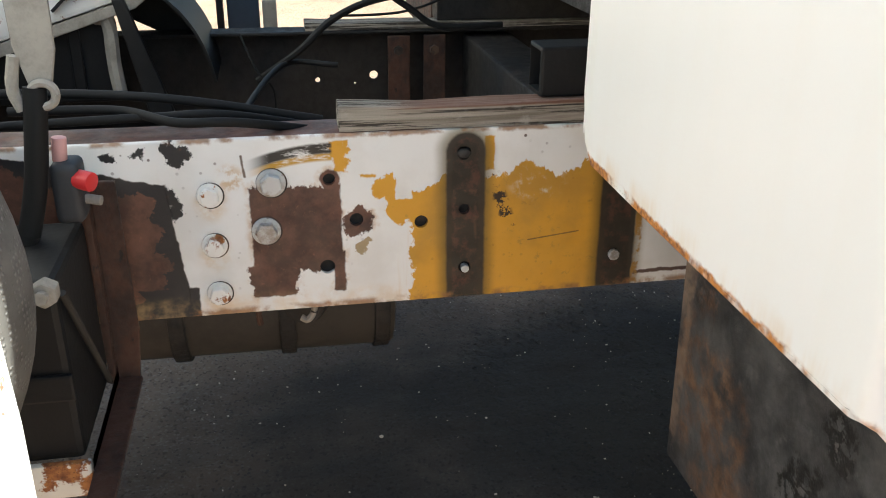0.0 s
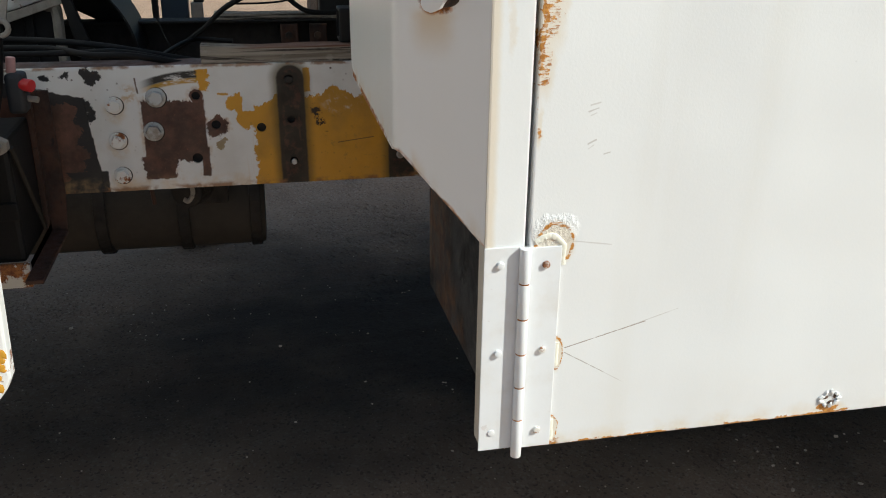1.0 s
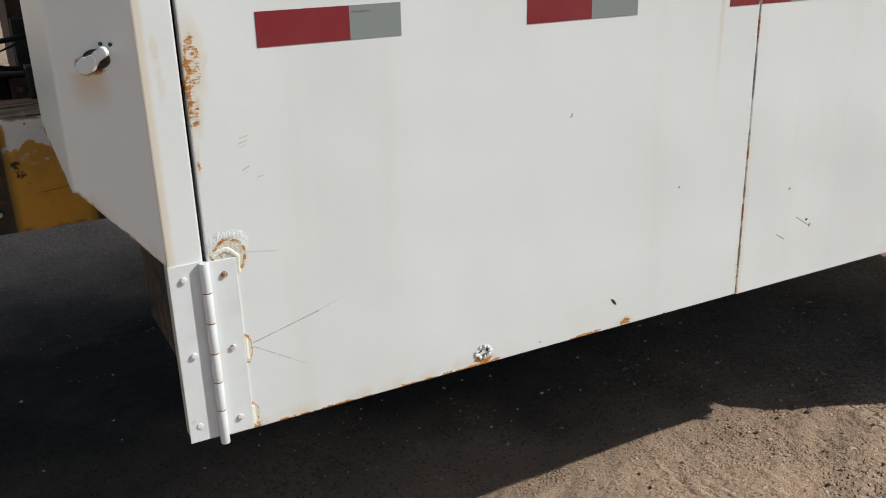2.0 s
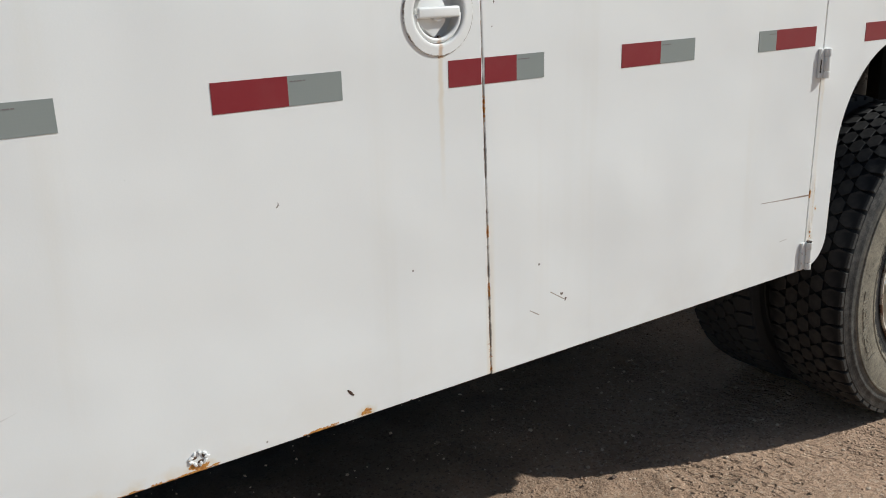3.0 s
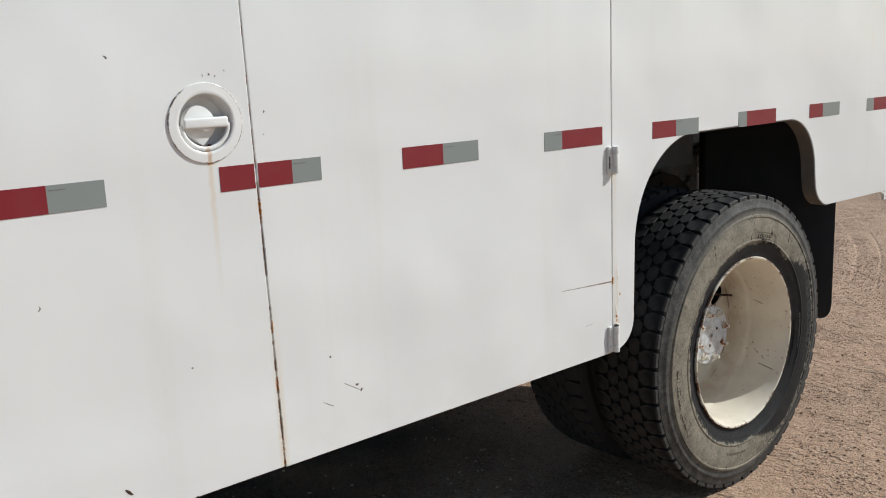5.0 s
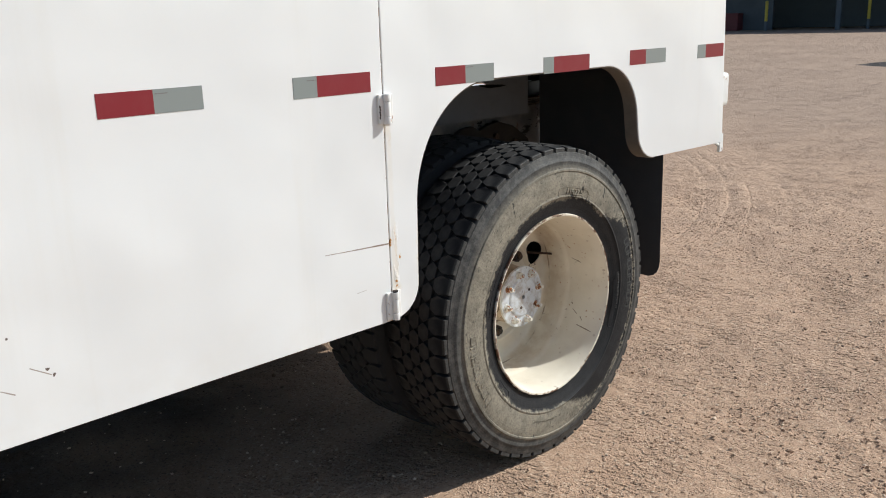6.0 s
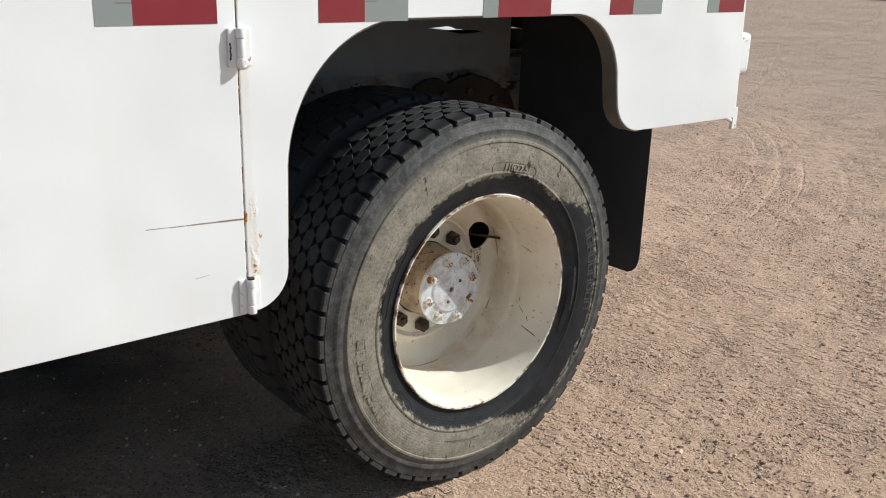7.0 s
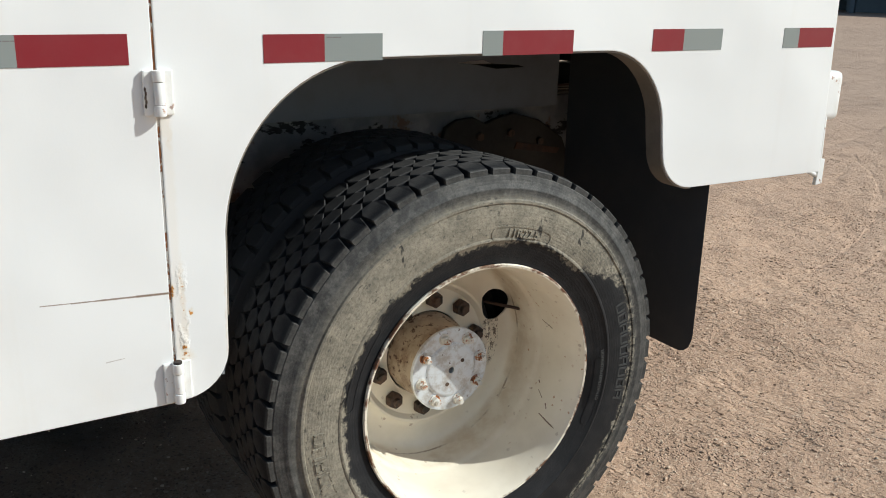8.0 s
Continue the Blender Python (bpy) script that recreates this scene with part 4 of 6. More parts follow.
def cut(ob, cutters):
    """Cuts holes through a part."""
    c = bmesh.new()
    for b in cutters:
        join(c, b)
    tool = link("cutter", c, M_BLACK)
    mod = ob.modifiers.new("cut", "BOOLEAN")
    mod.operation, mod.object, mod.solver = "DIFFERENCE", tool, "EXACT"
    dg = bpy.context.evaluated_depsgraph_get()
    made = bpy.data.meshes.new_from_object(ob.evaluated_get(dg))
    ob.modifiers.clear()
    old = ob.data
    ob.data = made
    made.name = old.name
    bpy.data.meshes.remove(old)
    tool_mesh = tool.data
    bpy.data.objects.remove(tool)
    bpy.data.meshes.remove(tool_mesh)
    return ob


def arc(cx, cz, rx, rz, a0, a1, k):
    return [(cx + rx * math.cos(radians(a0 + (a1 - a0) * i / k)), cz + rz * math.sin(radians(a0 + (a1 - a0) * i / k))) for i in range(k + 1)]


# ---------------------------------------------------------------- ground
def lattice(seed):
    g = np.random.RandomState(seed).rand(256, 256)

    def at(x, y):
        xi, yi = np.floor(x).astype(int), np.floor(y).astype(int)
        fx, fy = x - xi, y - yi
        fx, fy = fx * fx * (3 - 2 * fx), fy * fy * (3 - 2 * fy)
        a, b = g[xi % 256, yi % 256], g[(xi + 1) % 256, yi % 256]
        c, d = g[xi % 256, (yi + 1) % 256], g[(xi + 1) % 256, (yi + 1) % 256]
        return (a * (1 - fx) + b * fx) * (1 - fy) + (c * (1 - fx) + d * fx) * fy - 0.5
    return at


L_A, L_B, L_C, L_D = lattice(3), lattice(5), lattice(8), lattice(21)


# curved wheel tracks: middle x and y, radius, width, depth
TRACKS = ((4.08, 7.93, 6.99, 0.05, -0.005), (3.33, 9.29, 8.71, 0.05, -0.006), (3.27, 8.99, 8.92, 0.10, -0.005), (8.15, 12.85, 9.42, 0.09, 0.030), (8.05, 12.33, 8.87, 0.22, -0.014))


def ground_height(x, y):
    """Gentle unevenness of the yard, with curved ruts; level round the wheel."""
    z = 0.030 * L_A(x * 0.7, y * 0.7) + 0.016 * L_B(x * 3.1, y * 3.1) + 0.013 * L_C(x * 11, y * 11) + 0.007 * L_A(x * 27, y * 27)
    for cx, cy, r, w, d in TRACKS:
        q = np.hypot(x - cx, y - cy) - r
        z = z + d * np.exp(-(q / w) ** 2) * (0.6 + 0.8 * L_B(x * 0.8, y * 0.8)) * np.clip((x - 5.0) / 1.2, 0, 1)
    # bands of lug prints, staggered row by row and half worn away
    for ax, ay, w0, half in ((0.955, 0.297, -1.55, 0.14), (0.955, 0.297, -1.95, 0.15), (0.955, 0.297, -2.45, 0.16), (0.90, 0.436, -2.9, 0.15), (0.90, 0.436, -3.5, 0.17), (0.985, 0.17, -0.95, 0.14), (0.985, 0.17, -0.42, 0.15), (0.94, 0.34, -0.62, 0.16), (0.985, 0.17, -0.06, 0.14)):
        d, w = x * ax + y * ay, y * ax - x * ay
        row = np.floor((w - w0) / 0.046)
        ph = d / 0.052 + 0.5 * np.mod(row, 2) + 0.5 * L_C(row * 3.7, d * 2.0)
        tri = np.abs(ph - np.floor(ph) - 0.5)
        worn = np.clip(0.45 + 1.6 * L_B(x * 1.3 + 7, y * 1.3), 0, 1)
        z = z - 0.0075 * np.clip((tri - 0.32) * 12, 0, 1) * (np.abs(w - w0) < half) * worn
    near = np.exp(-((x - WX) / 0.45) ** 2 - ((y - 0.2) / 0.55) ** 2)
    return z * (1 - near) - 0.002


def spread(lo, hi, step, reach):
    mid = list(np.arange(lo, hi, step))
    out, s, v = [], step, hi
    while v < reach:
        out.append(v)
        s *= 1.13
        v += s
    back, s, v = [], step, lo
    while v > -reach:
        s *= 1.13
        v -= s
        back.append(v)
    return np.array(back[::-1] + mid + out)


def build_ground():
    xs, ys = spread(0.9, 9.2, 0.0155, 900), spread(-1.5, 2.9, 0.0155, 900)
    gx, gy = np.meshgrid(xs, ys, indexing="ij")
    fade = np.clip(1.2 - np.hypot(gx - 4, gy) / 40, 0, 1)
    gz = ground_height(gx, gy) * fade
    nx, ny = gx.shape
    verts = np.stack([gx, gy, gz], -1).reshape(-1, 3)
    i = np.arange(nx * ny).reshape(nx, ny)
    quads = np.stack([i[:-1, :-1], i[1:, :-1], i[1:, 1:], i[:-1, 1:]], -1).reshape(-1, 4)
    me = bpy.data.meshes.new("ground")
    me.from_pydata(verts.tolist(), [], quads.tolist())
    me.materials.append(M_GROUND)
    me.shade_smooth()
    tagged(new("ground", me), "pinkish packed gravel yard with tyre prints and grit", "ground", kind="structure")


def build_grit():
    """Loose stones strewn over the yard, thickest in drifts."""
    rng = np.random.RandomState(4)
    n = 210000
    near = rng.rand(n) < 0.7
    x = np.where(near, rng.uniform(0.4, 7.5, n), rng.uniform(-2.2, 14.0, n))
    y = np.where(near, rng.uniform(-1.5, 2.2, n), rng.uniform(-2.0, 7.0, n))
    k = L_D(x * 1.7, y * 1.7) + 0.7 * L_D(x * 6.1, y * 6.1)
    x[:14000], y[:14000] = rng.uniform(-1.4, 0.9, 14000), rng.uniform(0.7, 2.6, 14000)
    keep = (rng.rand(n) < (0.10 + 0.9 * np.maximum(0, k)) * np.where(y > 0.7, 1.0, np.clip((x - 0.6) / 2.4, 0.22, 1.0))) & (np.hypot(x - WX, y - 0.08) > 0.27)
    x, y = x[keep][:60000], y[keep][:60000]
    n = len(x)
    size = 0.0020 + 0.0048 * rng.rand(n) ** 2.6 + np.where(rng.rand(n) < 0.004, 0.006, 0)
    size = np.where((x < 0.9) & (y > 0.2), size * 0.55, size)
    z = ground_height(x, y)
    ico = bmesh.new()
    bmesh.ops.create_icosphere(ico, subdivisions=1, radius=1)
    unit = np.array([v.co[:] for v in ico.verts])
    tri = np.array([[v.index for v in f.verts] for f in ico.faces])
    ico.free()
    jig = 1 + 0.5 * (rng.rand(n, len(unit), 1) - 0.5)
    p = unit[None] * jig * size[:, None, None] * np.stack([rng.uniform(0.8, 1.5, n), rng.uniform(0.7, 1.2, n), rng.uniform(0.5, 0.9, n)], 1)[:, None]
    a = rng.uniform(0, 6.283, n)
    ca, sa = np.cos(a)[:, None], np.sin(a)[:, None]
    px, py = p[..., 0] * ca - p[..., 1] * sa, p[..., 0] * sa + p[..., 1] * ca
    verts = np.stack([x[:, None] + px, y[:, None] + py, (z + size * 0.25)[:, None] + p[..., 2]], -1).reshape(-1, 3)
    faces = (tri[None] + (np.arange(n) * len(unit))[:, None, None]).reshape(-1, 3)
    me = bpy.data.meshes.new("grit")
    me.from_pydata(verts.tolist(), [], faces.tolist())
    me.materials.append(M_STONE)
    tagged(new("grit", me), "loose pinkish and grey grit strewn on the yard", "gravel", kind="stuff")


build_ground()
build_grit()

# ---------------------------------------------------------------- truck
truck = tagged(new("service_truck"), "white utility service truck with rusty chassis and striped reflective tape", "truck")
TOP = 1.95       # top of the body, out of view; low enough for sun to reach the cab
LOW = 0.655      # lower rim of the compartments
RAIL_Y = 0.807   # outer face of the near chassis rail


def build_front_corner():
    part("corner_post", prism_bm([(-0.017, 0.668), (0.0365, 0.664), (0.0350, TOP), (-0.020, TOP)], 0.0, 0.030, 0.003), M_BODY, truck, "white corner post with rust-stained edge")
    # folded sheet of the headboard: a chamfer from the post, then the front face
    plan, low = [(-0.018, 0.002)], [0.968]
    bend = 5
    for i in range(bend + 1):
        t = i / bend
        x = -0.114 * (1 - t) ** 2 + 2 * -0.123 * t * (1 - t) + -0.1215 * t * t
        y = 0.071 * (1 - t) ** 2 + 2 * 0.0775 * t * (1 - t) + 0.090 * t * t
        plan.append((x, y))
        low.append(1.078 + (0.012 if i < 3 else 0.008) * 0.3 - 0.004 * abs(i - 3) * 0.3)
    for y, x, z in ((0.2, -0.119, 1.077), (0.4, -0.114, 1.0745), (0.612, -0.108, 1.073), (0.640, -0.107, 1.095), (0.655, -0.1065, 1.15)):
        plan.append((x, y))
        low.append(z)
    bm = wall_bm(plan, low, TOP, 0.004)
    sheet = part("headboard_sheet", bm, M_FRONT, truck, "glossy white folded headboard sheet, stained along its lower rim", smooth=True)
    floor = bmesh.new()
    vs = [floor.verts.new((x, y + 0.004, z + 0.004)) for (x, y), z in zip(plan[:-2], low[:-2])] + [floor.verts.new((0.06, 0.60, 1.08)), floor.verts.new((0.06, 0.03, 0.975))]
    for a, b_ in zip(range(0, len(vs) - 3), range(1, len(vs) - 2)):
        floor.faces.new((vs[a], vs[b_], vs[-1] if a < 4 else vs[-2]))
    floor.faces.new((vs[4], vs[-2], vs[-1]))
    bmesh.ops.solidify(floor, geom=floor.faces[:], thickness=0.003)
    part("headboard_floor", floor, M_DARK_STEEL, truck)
    side = box_bm(-0.105, 0.10, 0.650, 0.654, 1.10, TOP, 0)
    part("headboard_inner_side", side, M_FRONT, truck)
    # rusty plate that closes the front of the low compartment
    part("compartment_end_plate", prism_plate(), M_PLATE, truck, "black and rust-brown steel end plate")
    # handle on the chamfer
    n = Vector((-0.6, -0.8, 0))
    along = Vector((-0.8, 0.6, 0))
    c = Vector((-0.066, 0.038, 1.275))
    turn = Matrix((along, Vector((0, 0, 1)), n)).transposed().to_4x4()
    place = Matrix.Translation(c) @ turn
    # raised rusty disc, its dark colour standing for a recess in shade
    esc = bmesh.new()
    bmesh.ops.create_cone(esc, cap_ends=True, segments=28, radius1=0.027, radius2=0.024, depth=0.006, matrix=Matrix.Translation((0, 0, 0.002)))
    part("handle_recess", join(bmesh.new(), esc, place @ Matrix.Diagonal((0.80, 0.54, 1, 1))), M_DARK_NUT, sheet, "rusty dark recess behind the handle")
    paddle = [(-0.026, 0.004), (-0.022, 0.010), (-0.009, 0.0115), (-0.003, 0.0075), (0.004, 0.0062), (0.010, 0.0075), (0.024, 0.0072), (0.027, 0.003),
              (0.0265, -0.004), (0.023, -0.0072), (0.008, -0.0068), (0.001, -0.0085), (-0.007, -0.0125), (-0.020, -0.0105), (-0.026, -0.003)]
    flat = prism_bm(paddle, 0.0, 0.010, 0.0032)
    hb = join(bmesh.new(), flat, Matrix.Translation((0, 0, 0.016)) @ pose(0, 0, 0, 90, 0, 0) @ Matrix.Translation((0, -0.010, 0)))
    join(hb, rod_bm((0, 0, 0), (0, 0, 0.018), 0.008, 16))
    part("turn_handle", join(bmesh.new(), hb, place @ pose(0, 0, 0, 0, 0, 147)), M_WHITE_CLEAN, sheet, "white painted turn handle", smooth=True)
    for dx, dz in ((0.010, 0.021), (0.024, 0.020)):
        p = c + along * -dx + Vector((0, 0, dz))
        part("screw", rod_bm(p, p + n * 0.003, 0.0028, 10), M_DARK_NUT, sheet)


def prism_plate():
    b = bmesh.new()
    pts = [(0.02, 0.642), (0.617, 0.642), (0.632, 0.93), (0.632, 1.10), (0.02, 1.10)]
    f = b.faces.new([b.verts.new((0.040, y, z)) for y, z in pts])
    r = bmesh.ops.extrude_face_region(b, geom=[f])
    bmesh.ops.translate(b, vec=(0.006, 0, 0), verts=[v for v in r["geom"] if isinstance(v, bmesh.types.BMVert)])
    return b


def build_doors():
    seam = lambda z: 1.1835 - 0.019 * (z - 1.0)
    front = part("compartment_door", prism_bm([(0.0425, 0.657), (seam(LOW) - 0.0016, 0.651), (seam(TOP) - 0.0013, TOP), (0.0410, TOP)], 0.0, 0.022, 0.0022), M_BODY, truck,
                 "large white compartment door with rusted edge and tape")
    rear = part("compartment_door", prism_bm([(seam(LOW) + 0.0016, 0.649), (2.3275, 0.642), (2.3275, TOP), (seam(TOP) + 0.0013, TOP)], 0.0, 0.022, 0.0022), M_BODY, truck,
                "large white compartment door with a cracked lower corner")
    # painted stop behind one seam, and pale strips added to turn both seams grey
    part("door_stop", prism_bm([(seam(LOW) - 0.02, 0.660), (seam(LOW) + 0.02, 0.660), (seam(TOP) + 0.02, TOP), (seam(TOP) - 0.02, TOP)], 0.0235, 0.0285), M_WHITE_RUSTY, truck)
    part("seam_backing", prism_bm([(seam(LOW) - 0.0014, 0.662), (seam(LOW) + 0.0014, 0.662), (seam(TOP) + 0.0011, TOP), (seam(TOP) - 0.0011, TOP)], 0.0035, 0.0235), M_WHITE_RUSTY, truck, "rust-stained white strip added to lighten the door seam")
    part("seam_backing", box_bm(2.3280, 2.3315, 0.0040, 0.0195, 0.664, TOP, 0), M_WHITE_RUSTY, truck, "grimy white strip added to lighten the door seam")
    # round flush latch in the front door
    LX, LZ = 1.0755, 1.417
    hole = turned_bm([(0.0575, -0.03), (0.0575, 0.05)], 48, (LX, LZ))
    cut(front, [hole])
    rim = turned_bm([(0.0565, 0.004), (0.0575, -0.0030), (0.0595, -0.0042), (0.0640, -0.0040), (0.0780, -0.0034), (0.0792, -0.0022), (0.0795, 0.0), (0.0785, 0.001), (0.060, 0.003)], 64, (LX, LZ), True)
    latch = part("latch_flange", rim, M_LATCH, front, "round white flush latch with a D-shaped handle, weeping rust", smooth=True)
    cup = turned_bm([(0.0572, 0.002), (0.0555, 0.018), (0.050, 0.028), (0.040, 0.031), (0.020, 0.031), (0.002, 0.031), (0.002, 0.034), (0.052, 0.034), (0.0600, 0.02), (0.0600, 0.004)], 64, (LX, LZ), True)
    part("latch_cup", cup, M_LATCH, front, smooth=True)
    boss = prism_bm(arc(LX - 0.008, LZ - 0.004, 0.034, 0.040, 0, 180, 16) + [(LX - 0.040, LZ - 0.020), (LX - 0.004, LZ - 0.046), (LX + 0.022, LZ - 0.020)], 0.010, 0.030, 0.003)
    part("latch_boss", boss, M_LATCH, front, smooth=True)
    part("latch_bar", box_bm(LX - 0.048, LX + 0.048, -0.005, 0.008, LZ - 0.010, LZ + 0.011, 0.0050, 3), M_LATCH, front, smooth=True)
    loop = [(LX + 0.050 * math.cos(a), 0.004, LZ - 0.002 + 0.049 * math.sin(a)) for a in [math.pi + math.pi * k / 12 for k in range(13)]]
    part("latch_ring", tube_bm(loop, 0.0048, 10, 4), M_LATCH, front, smooth=True)
    part("latch_spindle", rod_bm((LX, -0.001, LZ - 0.004), (LX, 0.02, LZ - 0.004), 0.012, 18, 0.002), M_LATCH, front)
    flakes = bmesh.new()
    for dx, dz, sx in ((-0.012, -0.0455, 0.008), (0.002, -0.049, 0.010), (0.014, -0.046, 0.006)):
        bmesh.ops.create_icosphere(flakes, subdivisions=1, radius=1, matrix=Matrix.LocRotScale((LX + dx, 0.0195, LZ + dz), Euler((0, dx * 20, 0)), (sx, 0.004, 0.0035)))
    part("rust_flake", flakes, M_RUST, front, "brown rust flakes in the latch cup")
    # pin hinge low on the front edge
    def leaf(x0, x1, name):
        b = box_bm(x0, x1, -0.0028, 0.0, 0.662, 0.967, 0.001)
        return part(name, b, M_WHITE_CLEAN, truck if name == "hinge_leaf" else front)
    fixed = leaf(-0.0185, 0.030, "hinge_leaf")
    swing = box_bm(0.0400, 0.086, -0.0032, 0.0, 0.660, 0.964, 0.001)
    part("hinge_leaf", swing, M_WHITE_CLEAN, front, "white hinge leaf with rusty welds")
    marks = [0.967, 0.917, 0.866, 0.814, 0.763, 0.712, 0.650]
    for hi, lo_ in zip(marks, marks[1:]):
        part("hinge_knuckle", rod_bm((0.0350, -0.0075, lo_ + 0.0010), (0.0350, -0.0075, hi - 0.0010), 0.0076, 20, 0.0010), M_WHITE_CLEAN, fixed, smooth=True)
    part("hinge_pin", rod_bm((0.0350, -0.0075, 0.652), (0.0350, -0.0075, 0.9620), 0.0069, 16), M_PIN, fixed, "rust-stained steel hinge pin")
    for x, z, own in ((0.003, 0.943, fixed), (0.004, 0.815, fixed), (-0.001, 0.690, fixed), (0.065, 0.940, front), (0.066, 0.815, front), (0.065, 0.688, front)):
        flat = z < 0.7 and own is fixed
        part("rivet", rod_bm((x, -0.002, z), (x, -0.0045 if flat else -0.0072, z), 0.0055, 14, 0.0016, 0.0048), M_WHITE_CLEAN if own is fixed else M_WHITE_RUSTY, own, smooth=True)
    # weld beads round the swinging leaf
    rng = random.Random(7)
    def bead(pts, r):
        b = tube_bm([(x, 0.0, z) for x, z in pts], r, 10, 5)
        for v in b.verts:
            q = noise.noise(v.co * 260)
            v.co.y = v.co.y * 0.5 - 0.0012 * max(0, q)
            v.co.x += 0.0012 * noise.noise(v.co * 180 + Vector((3, 0, 0)))
            v.co.z += 0.0012 * noise.noise(v.co * 180 + Vector((0, 0, 7)))
        return b
    part("weld_bead", bead([(0.050 + 0.005 * k, 0.9700 + 0.008 * math.sin(k / 7 * 3.0)) for k in range(7)] + [(0.0885, 0.964 - 0.009 * k) for k in range(4)], 0.0040), M_WELD, front, "cream painted weld bead ringed with rust", smooth=True)
    part("weld_bead", bead([(0.0870, 0.822 - 0.009 * k) for k in range(5)], 0.0045), M_WELD, front, "cream painted weld bead ringed with rust", smooth=True)
    part("weld_bead", bead([(0.0865, 0.700 - 0.008 * k) for k in range(5)], 0.0045), M_WELD, front, "cream painted weld bead ringed with rust", smooth=True)
    # torn hole and nick at the lower rim of the front door
    tear = bmesh.new()
    for k in range(9):
        a = k * 0.7
        bmesh.ops.create_icosphere(tear, subdivisions=1, radius=1, matrix=Matrix.LocRotScale((0.533 + 0.015 * math.cos(a), -0.001, 0.681 + 0.011 * math.sin(a)), Euler((0, a, 0)), (0.0065, 0.0030, 0.0035)))
    part("torn_rim", tear, M_WHITE, front, "flaked paint round a rusted hole")
    # nothing is cut here: dark lumps give the rusted hole its shade
    hole_bm = bmesh.new()
    for dx, dz, sx, sz in ((-0.008, 0.004, 0.006, 0.0035), (0.004, -0.006, 0.007, 0.004), (0.009, 0.005, 0.003, 0.005)):
        bmesh.ops.create_icosphere(hole_bm, subdivisions=1, radius=1, matrix=Matrix.LocRotScale((0.533 + dx, -0.0005, 0.680 + dz), None, (sx, 0.0018, sz)))
    part("rust_hole", hole_bm, M_DARK_NUT, front)
    nick = bmesh.new()
    bmesh.ops.create_icosphere(nick, subdivisions=1, radius=1, matrix=Matrix.LocRotScale((0.843, -0.0003, 0.712), Euler((0, radians(50), 0)), (0.012, 0.0010, 0.0030)))
    part("chip", nick, M_RUST, front)
    # rear door hinges
    for z0, z1 in ((1.190, 1.268), (0.648, 0.728)):
        h = part("hinge", box_bm(2.306, 2.326, -0.009, 0.0, z0, z1, 0.003), M_WHITE, rear, "thick white painted hinge with rust")
        part("hinge_back", box_bm(2.331, 2.358, -0.006, 0.0, z0, z1, 0.003), M_WHITE, truck)
        k = (z1 - z0) / 3
        for a, b_, rr in ((0.0, 0.72, 0.0105), (0.74, 2.24, 0.0092), (2.26, 3.0, 0.0105)):
            part("hinge_knuckle", rod_bm((2.331, -0.013, z0 + a * k), (2.331, -0.013, z0 + b_ * k), rr, 18, 0.0015), M_WHITE, h, smooth=True)
        part("hinge_pin", rod_bm((2.331, -0.013, z0 + 0.002), (2.331, -0.013, z1 + (0.004 if z0 < 1 else -0.002)), 0.0080, 14), M_DARK_NUT, h)
    rust_chip = bmesh.new()
    for k in range(5):
        bmesh.ops.create_icosphere(rust_chip, subdivisions=1, radius=1, matrix=Matrix.LocRotScale((2.3085 + 0.001 * (k % 2), -0.010, 1.236 - 0.007 * k), None, (0.0022, 0.0022, 0.0045)))
    part("chip", rust_chip, M_DARK_NUT, rear)
    return front, rear


def arch_line():
    """The wheel arch, from the front foot over the top to the rear foot."""
    pts = [(2.332, 0.642)]
    pts += arc(2.345, 0.735, 0.0885, 0.090, -85, 0, 9)
    pts += [(2.4345, 0.80), (2.4365, 0.88)]
    pts += arc(2.752, 0.945, 0.3145, 0.334, 176, 92, 18)
    pts += [(2.95, 1.2805), (3.15, 1.2805)]
    pts += arc(3.345, 1.075, 0.195, 0.2055, 90, 4, 14)
    pts += [(3.545, 1.05)]
    pts += arc(3.660, 1.040, 0.112, 0.109, 184, 272, 12)
    return pts


